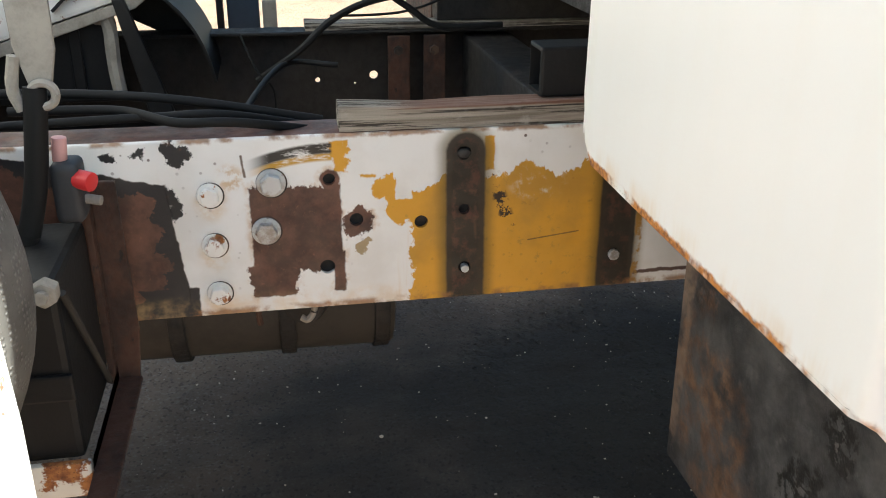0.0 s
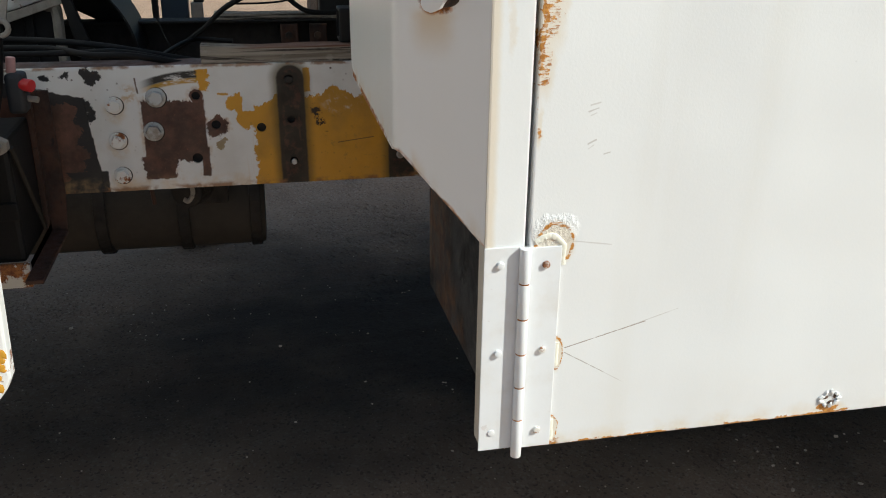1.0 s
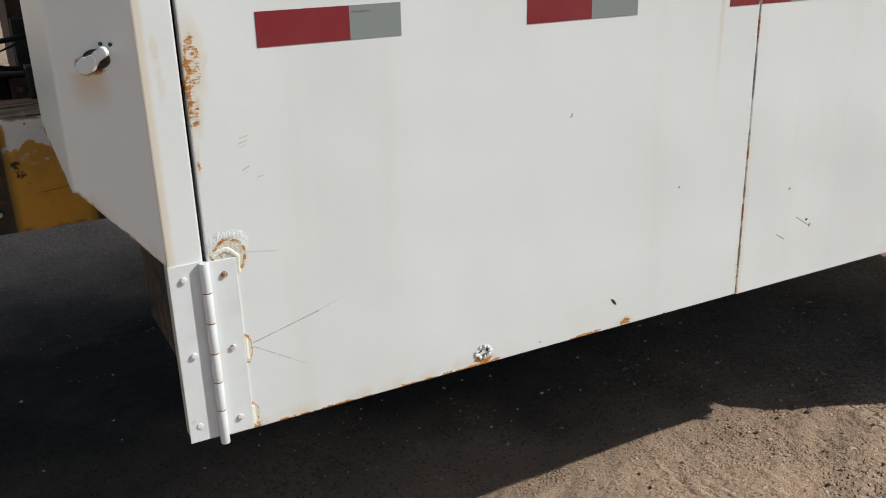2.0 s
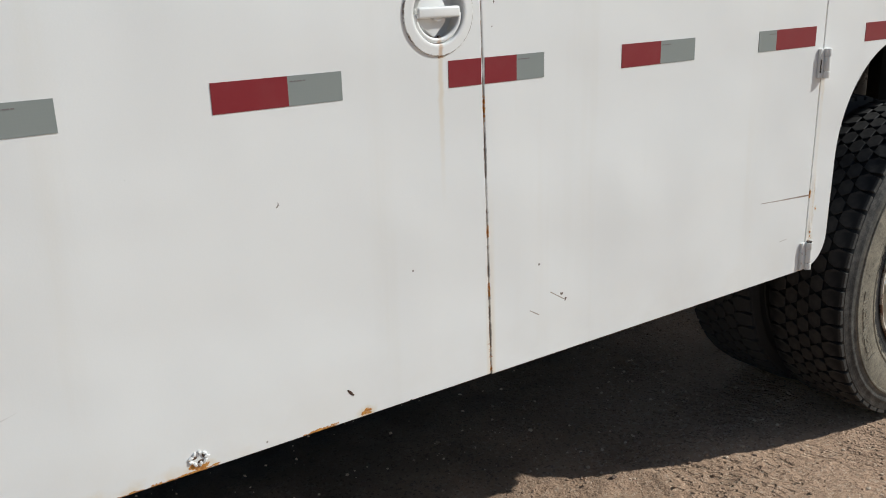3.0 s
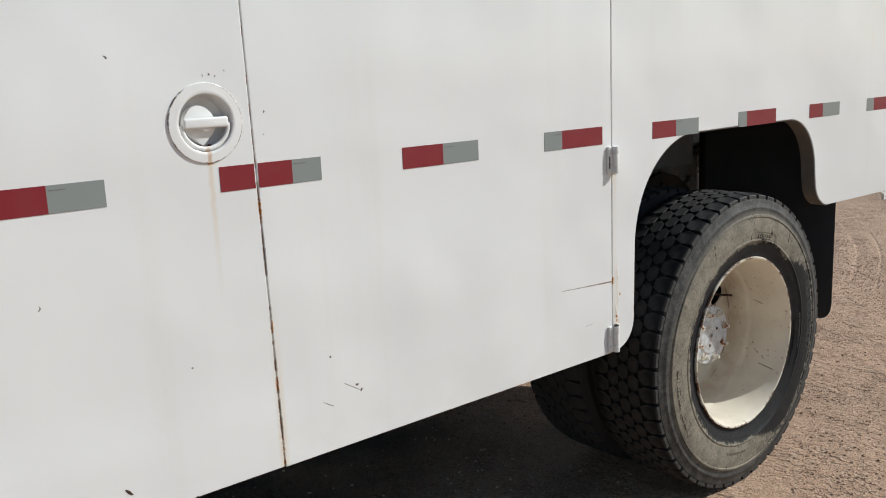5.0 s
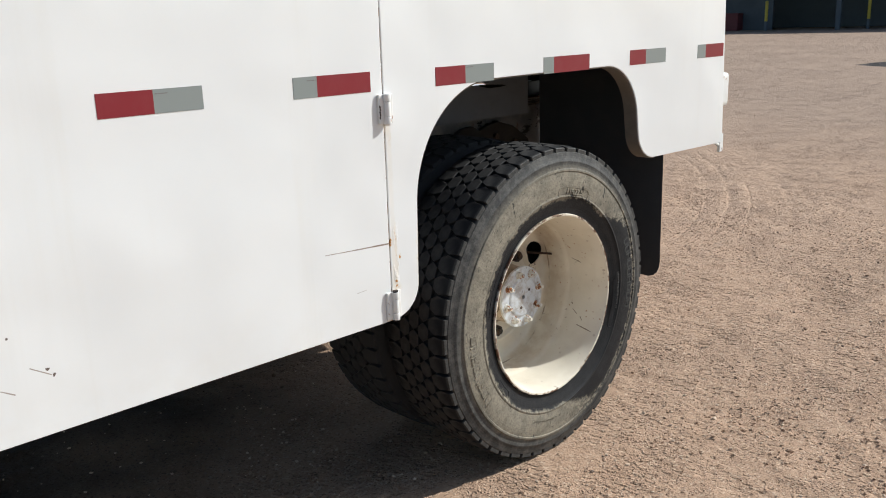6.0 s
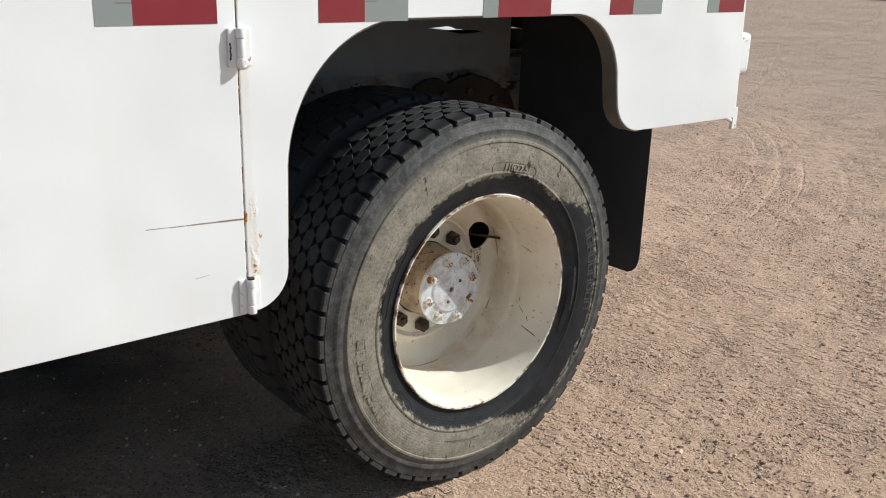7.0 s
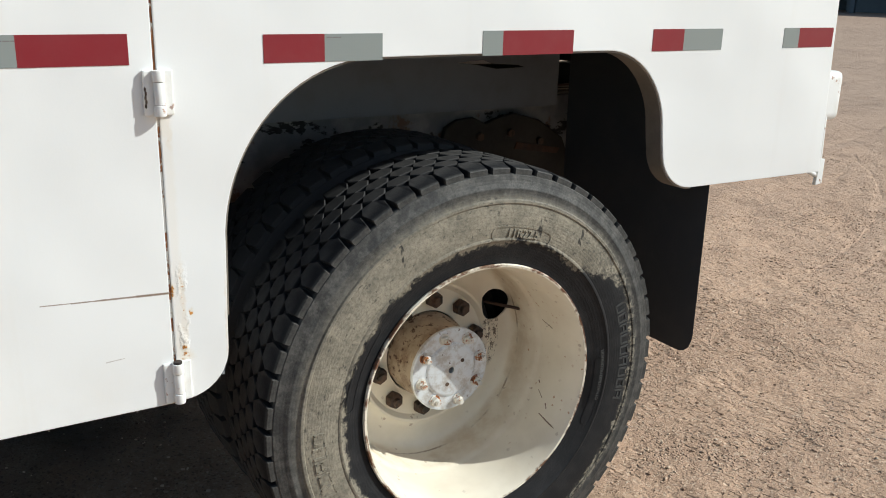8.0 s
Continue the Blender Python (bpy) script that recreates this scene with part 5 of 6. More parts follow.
def build_rear_quarter():
    outline = arch_line() + [(4.176, 0.926), (4.130, TOP), (2.332, TOP)]
    panel = part("rear_quarter_panel", prism_bm(outline, 0.0, 0.020, 0.002), M_BODY, truck, "white rear side panel cut out for the wheel arch")
    lip = bmesh.new()
    line = arch_line()[11:]
    rows = []
    for i, (x, z) in enumerate(line):
        rows.append([lip.verts.new((x, y, z)) for y in (0.004, 0.055)])
    for a, b_ in zip(rows, rows[1:]):
        lip.faces.new((a[0], b_[0], b_[1], a[1]))
    bmesh.ops.recalc_face_normals(lip, faces=lip.faces)
    bmesh.ops.solidify(lip, geom=lip.faces[:], thickness=0.004)
    part("arch_lip", lip, M_LIP, truck, "tan-stained inner lip of the wheel arch", smooth=True)
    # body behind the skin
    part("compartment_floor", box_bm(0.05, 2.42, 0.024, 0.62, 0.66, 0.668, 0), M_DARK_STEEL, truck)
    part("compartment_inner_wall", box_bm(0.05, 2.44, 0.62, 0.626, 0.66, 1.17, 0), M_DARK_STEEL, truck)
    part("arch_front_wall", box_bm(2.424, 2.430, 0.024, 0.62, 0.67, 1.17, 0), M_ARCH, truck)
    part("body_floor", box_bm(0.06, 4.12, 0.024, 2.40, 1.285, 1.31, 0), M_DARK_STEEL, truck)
    part("body_roof", box_bm(-0.10, 4.13, 0.0, 2.42, TOP, TOP + 0.02, 0.003), M_WHITE, truck)
    part("body_rear_wall", box_bm(4.10, 4.128, 0.022, 2.40, 1.20, TOP, 0.003), M_WHITE, truck)
    # white bar added so that something sunlit shows through the arch slit
    part("sun_catch_bar", box_bm(4.02, 4.175, 0.55, 1.70, 1.04, 1.122, 0.006), M_WHITE_CLEAN, truck, "white bar added to catch the sun behind the arch slit")
    part("rear_corner_plate", box_bm(4.10, 4.128, 0.022, 0.50, 0.94, 1.20, 0.003), M_WHITE, truck)
    part("body_far_side", box_bm(-0.06, 4.12, 2.40, 2.42, 1.0, TOP, 0.003), M_WHITE, truck)
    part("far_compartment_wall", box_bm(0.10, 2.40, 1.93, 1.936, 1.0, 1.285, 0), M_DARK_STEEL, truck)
    # unseen far boxes, added to keep light off the ground below
    part("far_light_block", box_bm(0.9, 2.44, 1.96, 2.39, 0.655, 0.999, 0.003), M_DARK_STEEL, truck)
    part("far_rear_light_block", box_bm(3.62, 4.10, 2.05, 2.39, 0.93, 0.999, 0.003), M_DARK_STEEL, truck)
    part("rear_underside", box_bm(3.80, 4.12, 0.024, 0.60, 0.94, 0.948, 0), M_DARK_STEEL, truck)
    # unseen plate, added to stop sun from behind reaching under the truck
    part("rear_sun_block", box_bm(3.975, 3.985, 0.36, 0.800, 0.66, 1.282, 0.002), M_DARK_STEEL, truck)
    # black spring hanger bolted to the rail, its upper edge bent and rusty
    hanger = part("spring_hanger", prism_bm([(3.395, 0.985), (3.44, 1.008), (3.50, 1.012), (3.545, 0.990), (3.585, 1.004), (3.66, 1.018), (3.76, 0.990), (3.86, 0.925), (3.905, 0.83), (3.86, 0.72), (3.56, 0.70), (3.44, 0.80), (3.38, 0.93)], 0.775, 0.795, 0.004), M_GREY, truck, "greasy black spring hanger on the rail")
    for x, z in ((3.52, 0.95), (3.64, 0.955), (3.76, 0.92)):
        part("bolt", rod_bm((x, 0.776, z), (x, 0.762, z), 0.014, 6, 0.002), M_DARK_NUT, hanger)
    part("rust_streak", prism_bm([(3.66, 0.90), (3.84, 0.872), (3.85, 0.890), (3.67, 0.922)], 0.772, 0.776, 0.001), M_RUST, hanger, "brown rusty strap across the hanger")
    # rear bumper post, rod and foot
    part("rear_bumper_block", box_bm(4.135, 4.262, 0.021, 0.090, 1.066, 1.206, 0.024, 4), M_WHITE, truck, "rounded white rubbing block at the rear corner", smooth=True)
    part("rear_rod", rod_bm((4.205, 0.03, 1.085), (4.213, 0.03, 0.888), 0.0075, 12, 0.002), M_WHITE, truck, "thin white painted rod", smooth=True)
    part("rear_rod_foot", rod_bm((4.150, 0.03, 0.930), (4.208, 0.03, 0.906), 0.0075, 12, 0.002), M_WHITE, truck, smooth=True)
    part("rear_rod_lug", prism_bm([(4.198, 0.880), (4.226, 0.882), (4.226, 0.955), (4.204, 0.958)], 0.021, 0.033, 0.002), M_WHITE, truck)
    # hanging mud flap and black splash board
    flap = bmesh.new()
    pts = [(0.012, 0.505), (0.015, 0.482), (0.024, 0.460), (0.040, 0.445), (0.062, 0.437), (0.56, 0.437), (0.61, 0.46), (0.615, 1.275), (0.012, 1.275)]
    f = flap.faces.new([flap.verts.new((3.742 + 0.012 * math.sin(y * 5), y, z)) for y, z in pts])
    bmesh.ops.solidify(flap, geom=[f], thickness=0.009)
    part("mud_flap", flap, M_FLAP, truck, "black rubber mud flap")
    part("arch_roof", box_bm(2.45, 3.74, 0.06, 0.70, 1.283, 1.287, 0), M_ARCH, truck)
    # inner wall of the arch, with a torn slit that shows daylight
    wall = part("arch_inner_wall", box_bm(2.45, 3.76, 0.690, 0.694, 1.050, 1.282, 0), M_ARCH, truck, "dusty inner sheet of the wheel arch, grey lifted for haze, torn through")
    cut(wall, [prism_bm([(3.375, 1.193), (3.44, 1.186), (3.52, 1.171), (3.625, 1.174), (3.60, 1.181), (3.50, 1.188), (3.47, 1.199)], 0.66, 0.72)])
    return panel


TAPES = [  # x from, x of the change of colour, x to, red first, host
    (0.152, 0.299, 0.386, True, 0), (0.624, 0.760, 0.864, True, 0), (1.095, 1.263, 1.336, True, 1), (1.562, 1.687, 1.804, True, 1),
    (2.046, 2.117, 2.288, False, 1), (2.524, 2.644, 2.766, True, 2), (3.000, 3.051, 3.241, False, 2), (3.480, 3.581, 3.714, True, 2), (3.945, 4.006, 4.147, False, 2),
]


def build_tapes(hosts):
    z0, z1 = 1.2765, 1.3275
    for i, (a, b_, c, red, host) in enumerate(TAPES):
        pieces = [(a, b_, red), (b_, c, not red)]
        if i == 2:  # cut where the doors meet
            pieces = [(a, 1.1735, True), (1.1825, b_, True), (b_, c, False)]
        drop = -0.003 if i == 5 else 0.0
        for p, q, is_red in pieces:
            bm = box_bm(p, q, -0.0009, 0.0002, z0 + drop, z1 + drop, 0)
            part("red_tape" if is_red else "silver_tape", bm, M_RED if is_red else M_SILVER, hosts[0] if i == 2 and q < 1.18 else hosts[host],
                 "red reflective tape" if is_red else "silver-grey reflective tape")
        s0 = b_ + 0.004 if red else b_ - 0.030
        bars = bmesh.new()
        x = s0
        for wlen in (0.006, 0.004, 0.010, 0.005):
            box_bm(x, x + wlen, -0.0013, -0.0006, z1 - 0.0105, z1 - 0.0085, 0, bm=bars)
            x += wlen + 0.0015
        if host != 2 or i == 5:
            part("print", bars, M_PRINT, hosts[host])
        else:
            bars.free()


def build_wheel():
    # carcass: sidewalls, shoulders, crown, turned round the axle
    prof = [(0.290, 0.000), (0.298, -0.030), (0.306, -0.040), (0.316, -0.041), (0.330, -0.046), (0.345, -0.052), (0.360, -0.0555), (0.362, -0.0575), (0.367, -0.0575), (0.369, -0.056),
            (0.400, -0.0595), (0.430, -0.0575), (0.444, -0.0555), (0.446, -0.0580), (0.452, -0.0575), (0.455, -0.0535), (0.470, -0.0500), (0.474, -0.0515), (0.480, -0.0505), (0.483, -0.0480),
            (0.497, -0.0455), (0.5050, -0.0430), (0.5068, -0.0400), (0.5080, -0.024), (0.5140, -0.010), (0.5170, 0.083)]
    prof = prof + [(r, 0.166 - y) for r, y in prof[::-1]]
    tyre_bm = turned_bm(prof, 120, (WX, WZ), True)
    rows = [(-0.0415, 0.0212), (0.0222, 0.0628), (0.0638, 0.1022), (0.1032, 0.1438), (0.1448, 0.2075)]
    count = 54
    rng = random.Random(11)

    def block_bm(ri, bm, a0):
        """One lug of a row, at the angle a0 round the axle."""
        y0, y1 = rows[ri]
        edge_row = ri in (0, 4)
        half = (0.476 if edge_row else 0.489) * 2 * math.pi / count
        ym = (y0 + y1) / 2
        out = y0 if ri == 0 else y1
        inn = y1 if ri == 0 else y0
        if edge_row:
            shape = [(-half, inn * 0.60 + out * 0.40), (-half * 0.55, inn), (half * 0.55, inn), (half, inn * 0.60 + out * 0.40), (half * 0.82, out), (-half * 0.76, out)]
        else:
            shape = [(-half, ym), (-half * 0.55, y1), (half * 0.55, y1), (half, ym), (half * 0.55, y0), (-half * 0.55, y0)]
        lay = []
        for r, shrink in ((0.4995, 1.0), (0.5238, 0.99), (0.5255, 0.945)):
            ring = []
            for a, y in shape:
                rr = r
                if edge_row and abs(y - out) < 1e-6:
                    rr = r - (0.0060 if r > 0.51 else 0.0)
                ring.append(bm.verts.new((WX + rr * math.cos(a0 + a * shrink), ym + (y - ym) * shrink, WZ + rr * math.sin(a0 + a * shrink))))
            lay.append(ring)
        for p, q2 in zip(lay, lay[1:]):
            for i in range(6):
                bm.faces.new((p[i], p[(i + 1) % 6], q2[(i + 1) % 6], q2[i]))
        bm.faces.new(lay[-1])
        return bm

    def angle_of(ri, k):
        return 2 * math.pi * (k + 0.5 * (ri % 2)) / count

    tyre = part("tyre", tyre_bm, M_TYRE, truck, "worn black lorry tyre caked with tan dust", smooth=True)
    axle = Matrix.Translation((WX, 0, WZ))
    for ri in range(5):
        first = part("tread_block", block_bm(ri, bmesh.new(), 0.0), M_TYRE, tyre)
        first.matrix_basis = axle @ Matrix.Rotation(-angle_of(ri, 0), 4, "Y") @ axle.inverted()
        for k in range(1, count):
            ob = new("tread_block", first.data)
            ob.parent = tyre
            ob.matrix_basis = axle @ Matrix.Rotation(-angle_of(ri, k) + rng.uniform(-0.002, 0.002), 4, "Y") @ axle.inverted()
    tread = bmesh.new()
    for ri in range(5):
        for k in range(count):
            block_bm(ri, tread, angle_of(ri, k))
    tread_me, dark_me = None, None
    for y, label in ((0.325, "inner tyre of the twin pair, in rubber toned for the shade"), (1.86, "far tyre in the shade"), (2.185, "far tyre in the shade")):
        if dark_me is None:
            dark_me = tyre.data.copy()
            dark_me.materials.clear()
            dark_me.materials.append(M_TYRE_SHADED)
        other = new("tyre", dark_me)
        other.parent = truck
        other.matrix_basis = pose(0, y, 0)
        tagged(other, label)
        if tread_me is None:
            lugs = part("tread", tread, M_TYRE_SHADED, other)
            tread_me = lugs.data
        else:
            lugs = new("tread", tread_me)
            lugs.parent = other
        tagged(lugs, kind="stuff")

    def wall_y(r):
        return float(np.interp(r, [p[0] for p in prof[:20]], [p[1] for p in prof[:20]]))

    # raised marks on the sidewall: size in a rounded frame, long frames, unreadable maker's bars
    def on_wall(r, ang, y=-0.0585):
        return Matrix.Translation((WX + r * math.cos(ang), y, WZ + r * math.sin(ang))) @ Matrix.Rotation(-(ang - math.pi / 2), 4, "Y")

    def frame_bm(half_len, half_h, r_mid, ang, w=0.0018, y=-0.0590):
        b = bmesh.new()
        loop = []
        for s in range(25):
            loop.append((-half_len + 2 * half_len * s / 24, half_h))
        loop += [(half_len + half_h * math.sin(t), half_h * math.cos(t)) for t in [math.pi * k / 8 for k in range(1, 8)]]
        for s in range(25):
            loop.append((half_len - 2 * half_len * s / 24, -half_h))
        loop += [(-half_len - half_h * math.sin(t), -half_h * math.cos(t)) for t in [math.pi * k / 8 for k in range(1, 8)]]
        n = len(loop)
        ring = []
        for off in (-w, w):
            row = []
            for i, (u, v) in enumerate(loop):
                k = 1 + off / half_h
                uu = u if abs(u) <= half_len else math.copysign(half_len + (abs(u) - half_len) * k, u)
                rr, aa = r_mid + v * k, ang - uu / r_mid
                row.append((WX + rr * math.cos(aa), WZ + rr * math.sin(aa)))
            ring.append(row)
        lay = [[b.verts.new((x, wall_y(math.hypot(x - WX, z - WZ)) + dy, z)) for x, z in row] for dy in (0.003, -0.0011) for row in ring]
        for i in range(n):
            j = (i + 1) % n
            b.faces.new((lay[2][i], lay[2][j], lay[3][j], lay[3][i]))
            b.faces.new((lay[0][i], lay[0][j], lay[2][j], lay[2][i]))
            b.faces.new((lay[1][i], lay[1][j], lay[3][j], lay[3][i]))
        return b

    a_size = math.atan2(0.890 - WZ, 3.085 - WX)
    part("size_frame", frame_bm(0.066, 0.0165, 0.378, a_size, 0.0019, -0.0583), M_TYRE, tyre)
    txt = bpy.data.curves.new("size_mark", "FONT")
    txt.body = "11R22.5"
    txt.size, txt.extrude, txt.offset, txt.align_x, txt.align_y = 0.027, 0.0016, 0.0004, "CENTER", "CENTER"
    tob = new("size_mark", txt)
    dg = bpy.context.evaluated_depsgraph_get()
    tme = bpy.data.meshes.new_from_object(tob.evaluated_get(dg))
    bpy.data.objects.remove(tob)
    tme.name = "size_mark"
    tme.transform(on_wall(0.378, a_size, -0.0583) @ pose(0, 0, 0, 90, 0, 0))
    tme.materials.clear()
    tme.materials.append(M_TYRE)
    mark = new("size_mark", tme)
    mark.parent = tyre
    for ang, hl in ((radians(158), 0.085), (radians(-12), 0.080), (radians(217), 0.030)):
        part("wall_frame", frame_bm(hl, 0.011, 0.343, ang, 0.0009, -0.0512), M_TYRE, tyre)

    def bars(ang0, n, r, h, w, gap, depth=0.0009):
        b = bmesh.new()
        for k in range(n):
            a = ang0 - k * gap
            m = on_wall(r, a, -0.0590)
            lean = rng.uniform(0.75, 1.0)
            for dx in (-0.42, 0.42):
                one = bmesh.new()
                bmesh.ops.create_cube(one, size=1, matrix=Matrix.LocRotScale((dx * w, 0, 0), None, (w * 0.20, depth * 2, h * lean)))
                join(b, one, m)
            for dz in ((-0.45,) if k % 3 == 0 else (0.45, -0.45) if k % 3 == 1 else (0.0, 0.45)):
                one = bmesh.new()
                bmesh.ops.create_cube(one, size=1, matrix=Matrix.LocRotScale((0, 0, dz * h * lean), None, (w * 0.84, depth * 2, h * 0.13)))
                join(b, one, m)
        return b

    part("maker_mark", bars(radians(20), 9, 0.414, 0.030, 0.024, 0.072), M_MARK, tyre, "raised lettering rubbed pale with dust")
    part("maker_mark", bars(radians(212), 8, 0.412, 0.030, 0.026, 0.078), M_TYRE, tyre)
    part("maker_mark", bars(radians(6), 14, 0.345, 0.009, 0.007, 0.028), M_MARK, tyre)
    part("maker_mark", bars(radians(-92), 12, 0.395, 0.010, 0.008, 0.028), M_TYRE, tyre)

    # rim: flange, bead seat, deep well and dished disc, turned; then its openings
    rim_prof = [(0.2865, 0.03), (0.2965, -0.020), (0.3030, -0.037), (0.3060, -0.044), (0.3035, -0.0485), (0.2985, -0.0475), (0.2945, -0.041), (0.2915, -0.028), (0.2870, -0.018), (0.2830, 0.000),
                (0.2790, 0.050), (0.2770, 0.098), (0.2750, 0.104), (0.2715, 0.110), (0.2690, 0.120), (0.2680, 0.178), (0.2660, 0.196), (0.2615, 0.207), (0.2520, 0.2150), (0.2380, 0.2190), (0.2050, 0.2180),
                (0.1930, 0.2120), (0.1860, 0.2060), (0.1800, 0.2065), (0.1740, 0.2130), (0.1690, 0.2180), (0.1100, 0.2180), (0.1080, 0.2280), (0.1700, 0.2270), (0.2000, 0.2230), (0.2400, 0.2225), (0.2560, 0.2185), (0.2690, 0.2095), (0.2765, 0.180), (0.2865, 0.10)]
    rim = part("rim", turned_bm(rim_prof, 96, (WX, WZ), True), M_RIM, truck, "cream-white dished steel wheel rim with rust freckles", smooth=True)
    holes = []
    for a in (24.5, 204.5):
        hx, hz = WX + 0.2245 * math.cos(radians(a)), WZ + 0.2245 * math.sin(radians(a))
        holes.append(turned_bm([(0.0425, 0.13), (0.0425, 0.27)], 36, (hx, hz)))
    cut(rim, holes)
    rim.data.shade_smooth()
    rim.data.set_sharp_from_angle(angle=radians(38))
    for k in range(10):
        a = radians(36 * k + 12)
        c = Vector((WX + 0.143 * math.cos(a), 0, WZ + 0.143 * math.sin(a)))
        b = rod_bm(c + Vector((0, 0.214, 0)), c + Vector((0, 0.192, 0)), 0.0225, 6, 0.002, 0.0205)
        join(b, rod_bm(c + Vector((0, 0.194, 0)), c + Vector((0, 0.182, 0)), 0.0105, 10, 0.001))
        part("wheel_nut", b, M_DARK_NUT, rim)
    hx, hz = WX + 0.2245 * math.cos(radians(23.5)), WZ + 0.2245 * math.sin(radians(23.5))
    part("valve_extension", rod_bm((hx - 0.022, 0.26, hz + 0.004), (hx + 0.048, 0.168, hz - 0.002), 0.0042, 10), M_RUST, rim, "thin rusty valve extension")
    # hub
    hub_prof = [(0.1060, 0.227), (0.1060, 0.190), (0.1010, 0.172), (0.0985, 0.118), (0.1035, 0.112), (0.1035, 0.108), (0.0985, 0.108), (0.01, 0.108), (0.01, 0.22), (0.10, 0.22)]
    hub = part("hub", turned_bm(hub_prof, 56, (WX, WZ), True), M_HUB_SIDE, truck, "grease-stained cream wheel hub", smooth=True)
    face_prof = [(0.1050, 0.1075), (0.1065, 0.1060), (0.1065, 0.0985), (0.1045, 0.0965), (0.0700, 0.0960), (0.0660, 0.0925), (0.0620, 0.0915), (0.0080, 0.0915), (0.0080, 0.1075)]
    part("axle_flange", turned_bm(face_prof, 56, (WX, WZ), True), M_HUB, hub, "worn silver-grey axle flange", smooth=True)
    for k in range(8):
        a = radians(45 * k + 14)
        c = Vector((WX + 0.0850 * math.cos(a), 0, WZ + 0.0850 * math.sin(a)))
        part("stud_washer", rod_bm(c + Vector((0, 0.0975, 0)), c + Vector((0, 0.0935, 0)), 0.0145, 18, 0.0008), M_STUD, hub)
        b = rod_bm(c + Vector((0, 0.0935, 0)), c + Vector((0, 0.083, 0)), 0.0115, 6, 0.0014)
        join(b, rod_bm(c + Vector((0, 0.084, 0)), c + Vector((0, 0.072, 0)), 0.0062, 10, 0.0012))
        part("axle_stud", b, M_STUD, hub)
    # solid dark discs for holes: the shade inside is only their colour
    for dx, dz in ((0.03, 0.02), (-0.012, -0.035)):
        part("puller_hole", rod_bm((WX + dx, 0.0918, WZ + dz), (WX + dx, 0.0905, WZ + dz), 0.0052, 10), M_DARK_NUT, hub)
    drum_prof = [(0.205, 0.235), (0.215, 0.25), (0.215, 0.56), (0.02, 0.56), (0.02, 0.235)]
    part("brake_drum", turned_bm(drum_prof, 40, (WX, WZ), True), M_DARK_STEEL, truck)
    part("inner_rim", turned_bm([(0.2865, 0.30), (0.2965, 0.28), (0.2965, 0.54), (0.27, 0.54), (0.27, 0.30)], 48, (WX, WZ), True), M_DARK_STEEL, truck)
    part("axle_housing", rod_bm((WX, 0.56, WZ), (WX, 1.85, WZ), 0.075, 20), M_DARK_STEEL, truck)


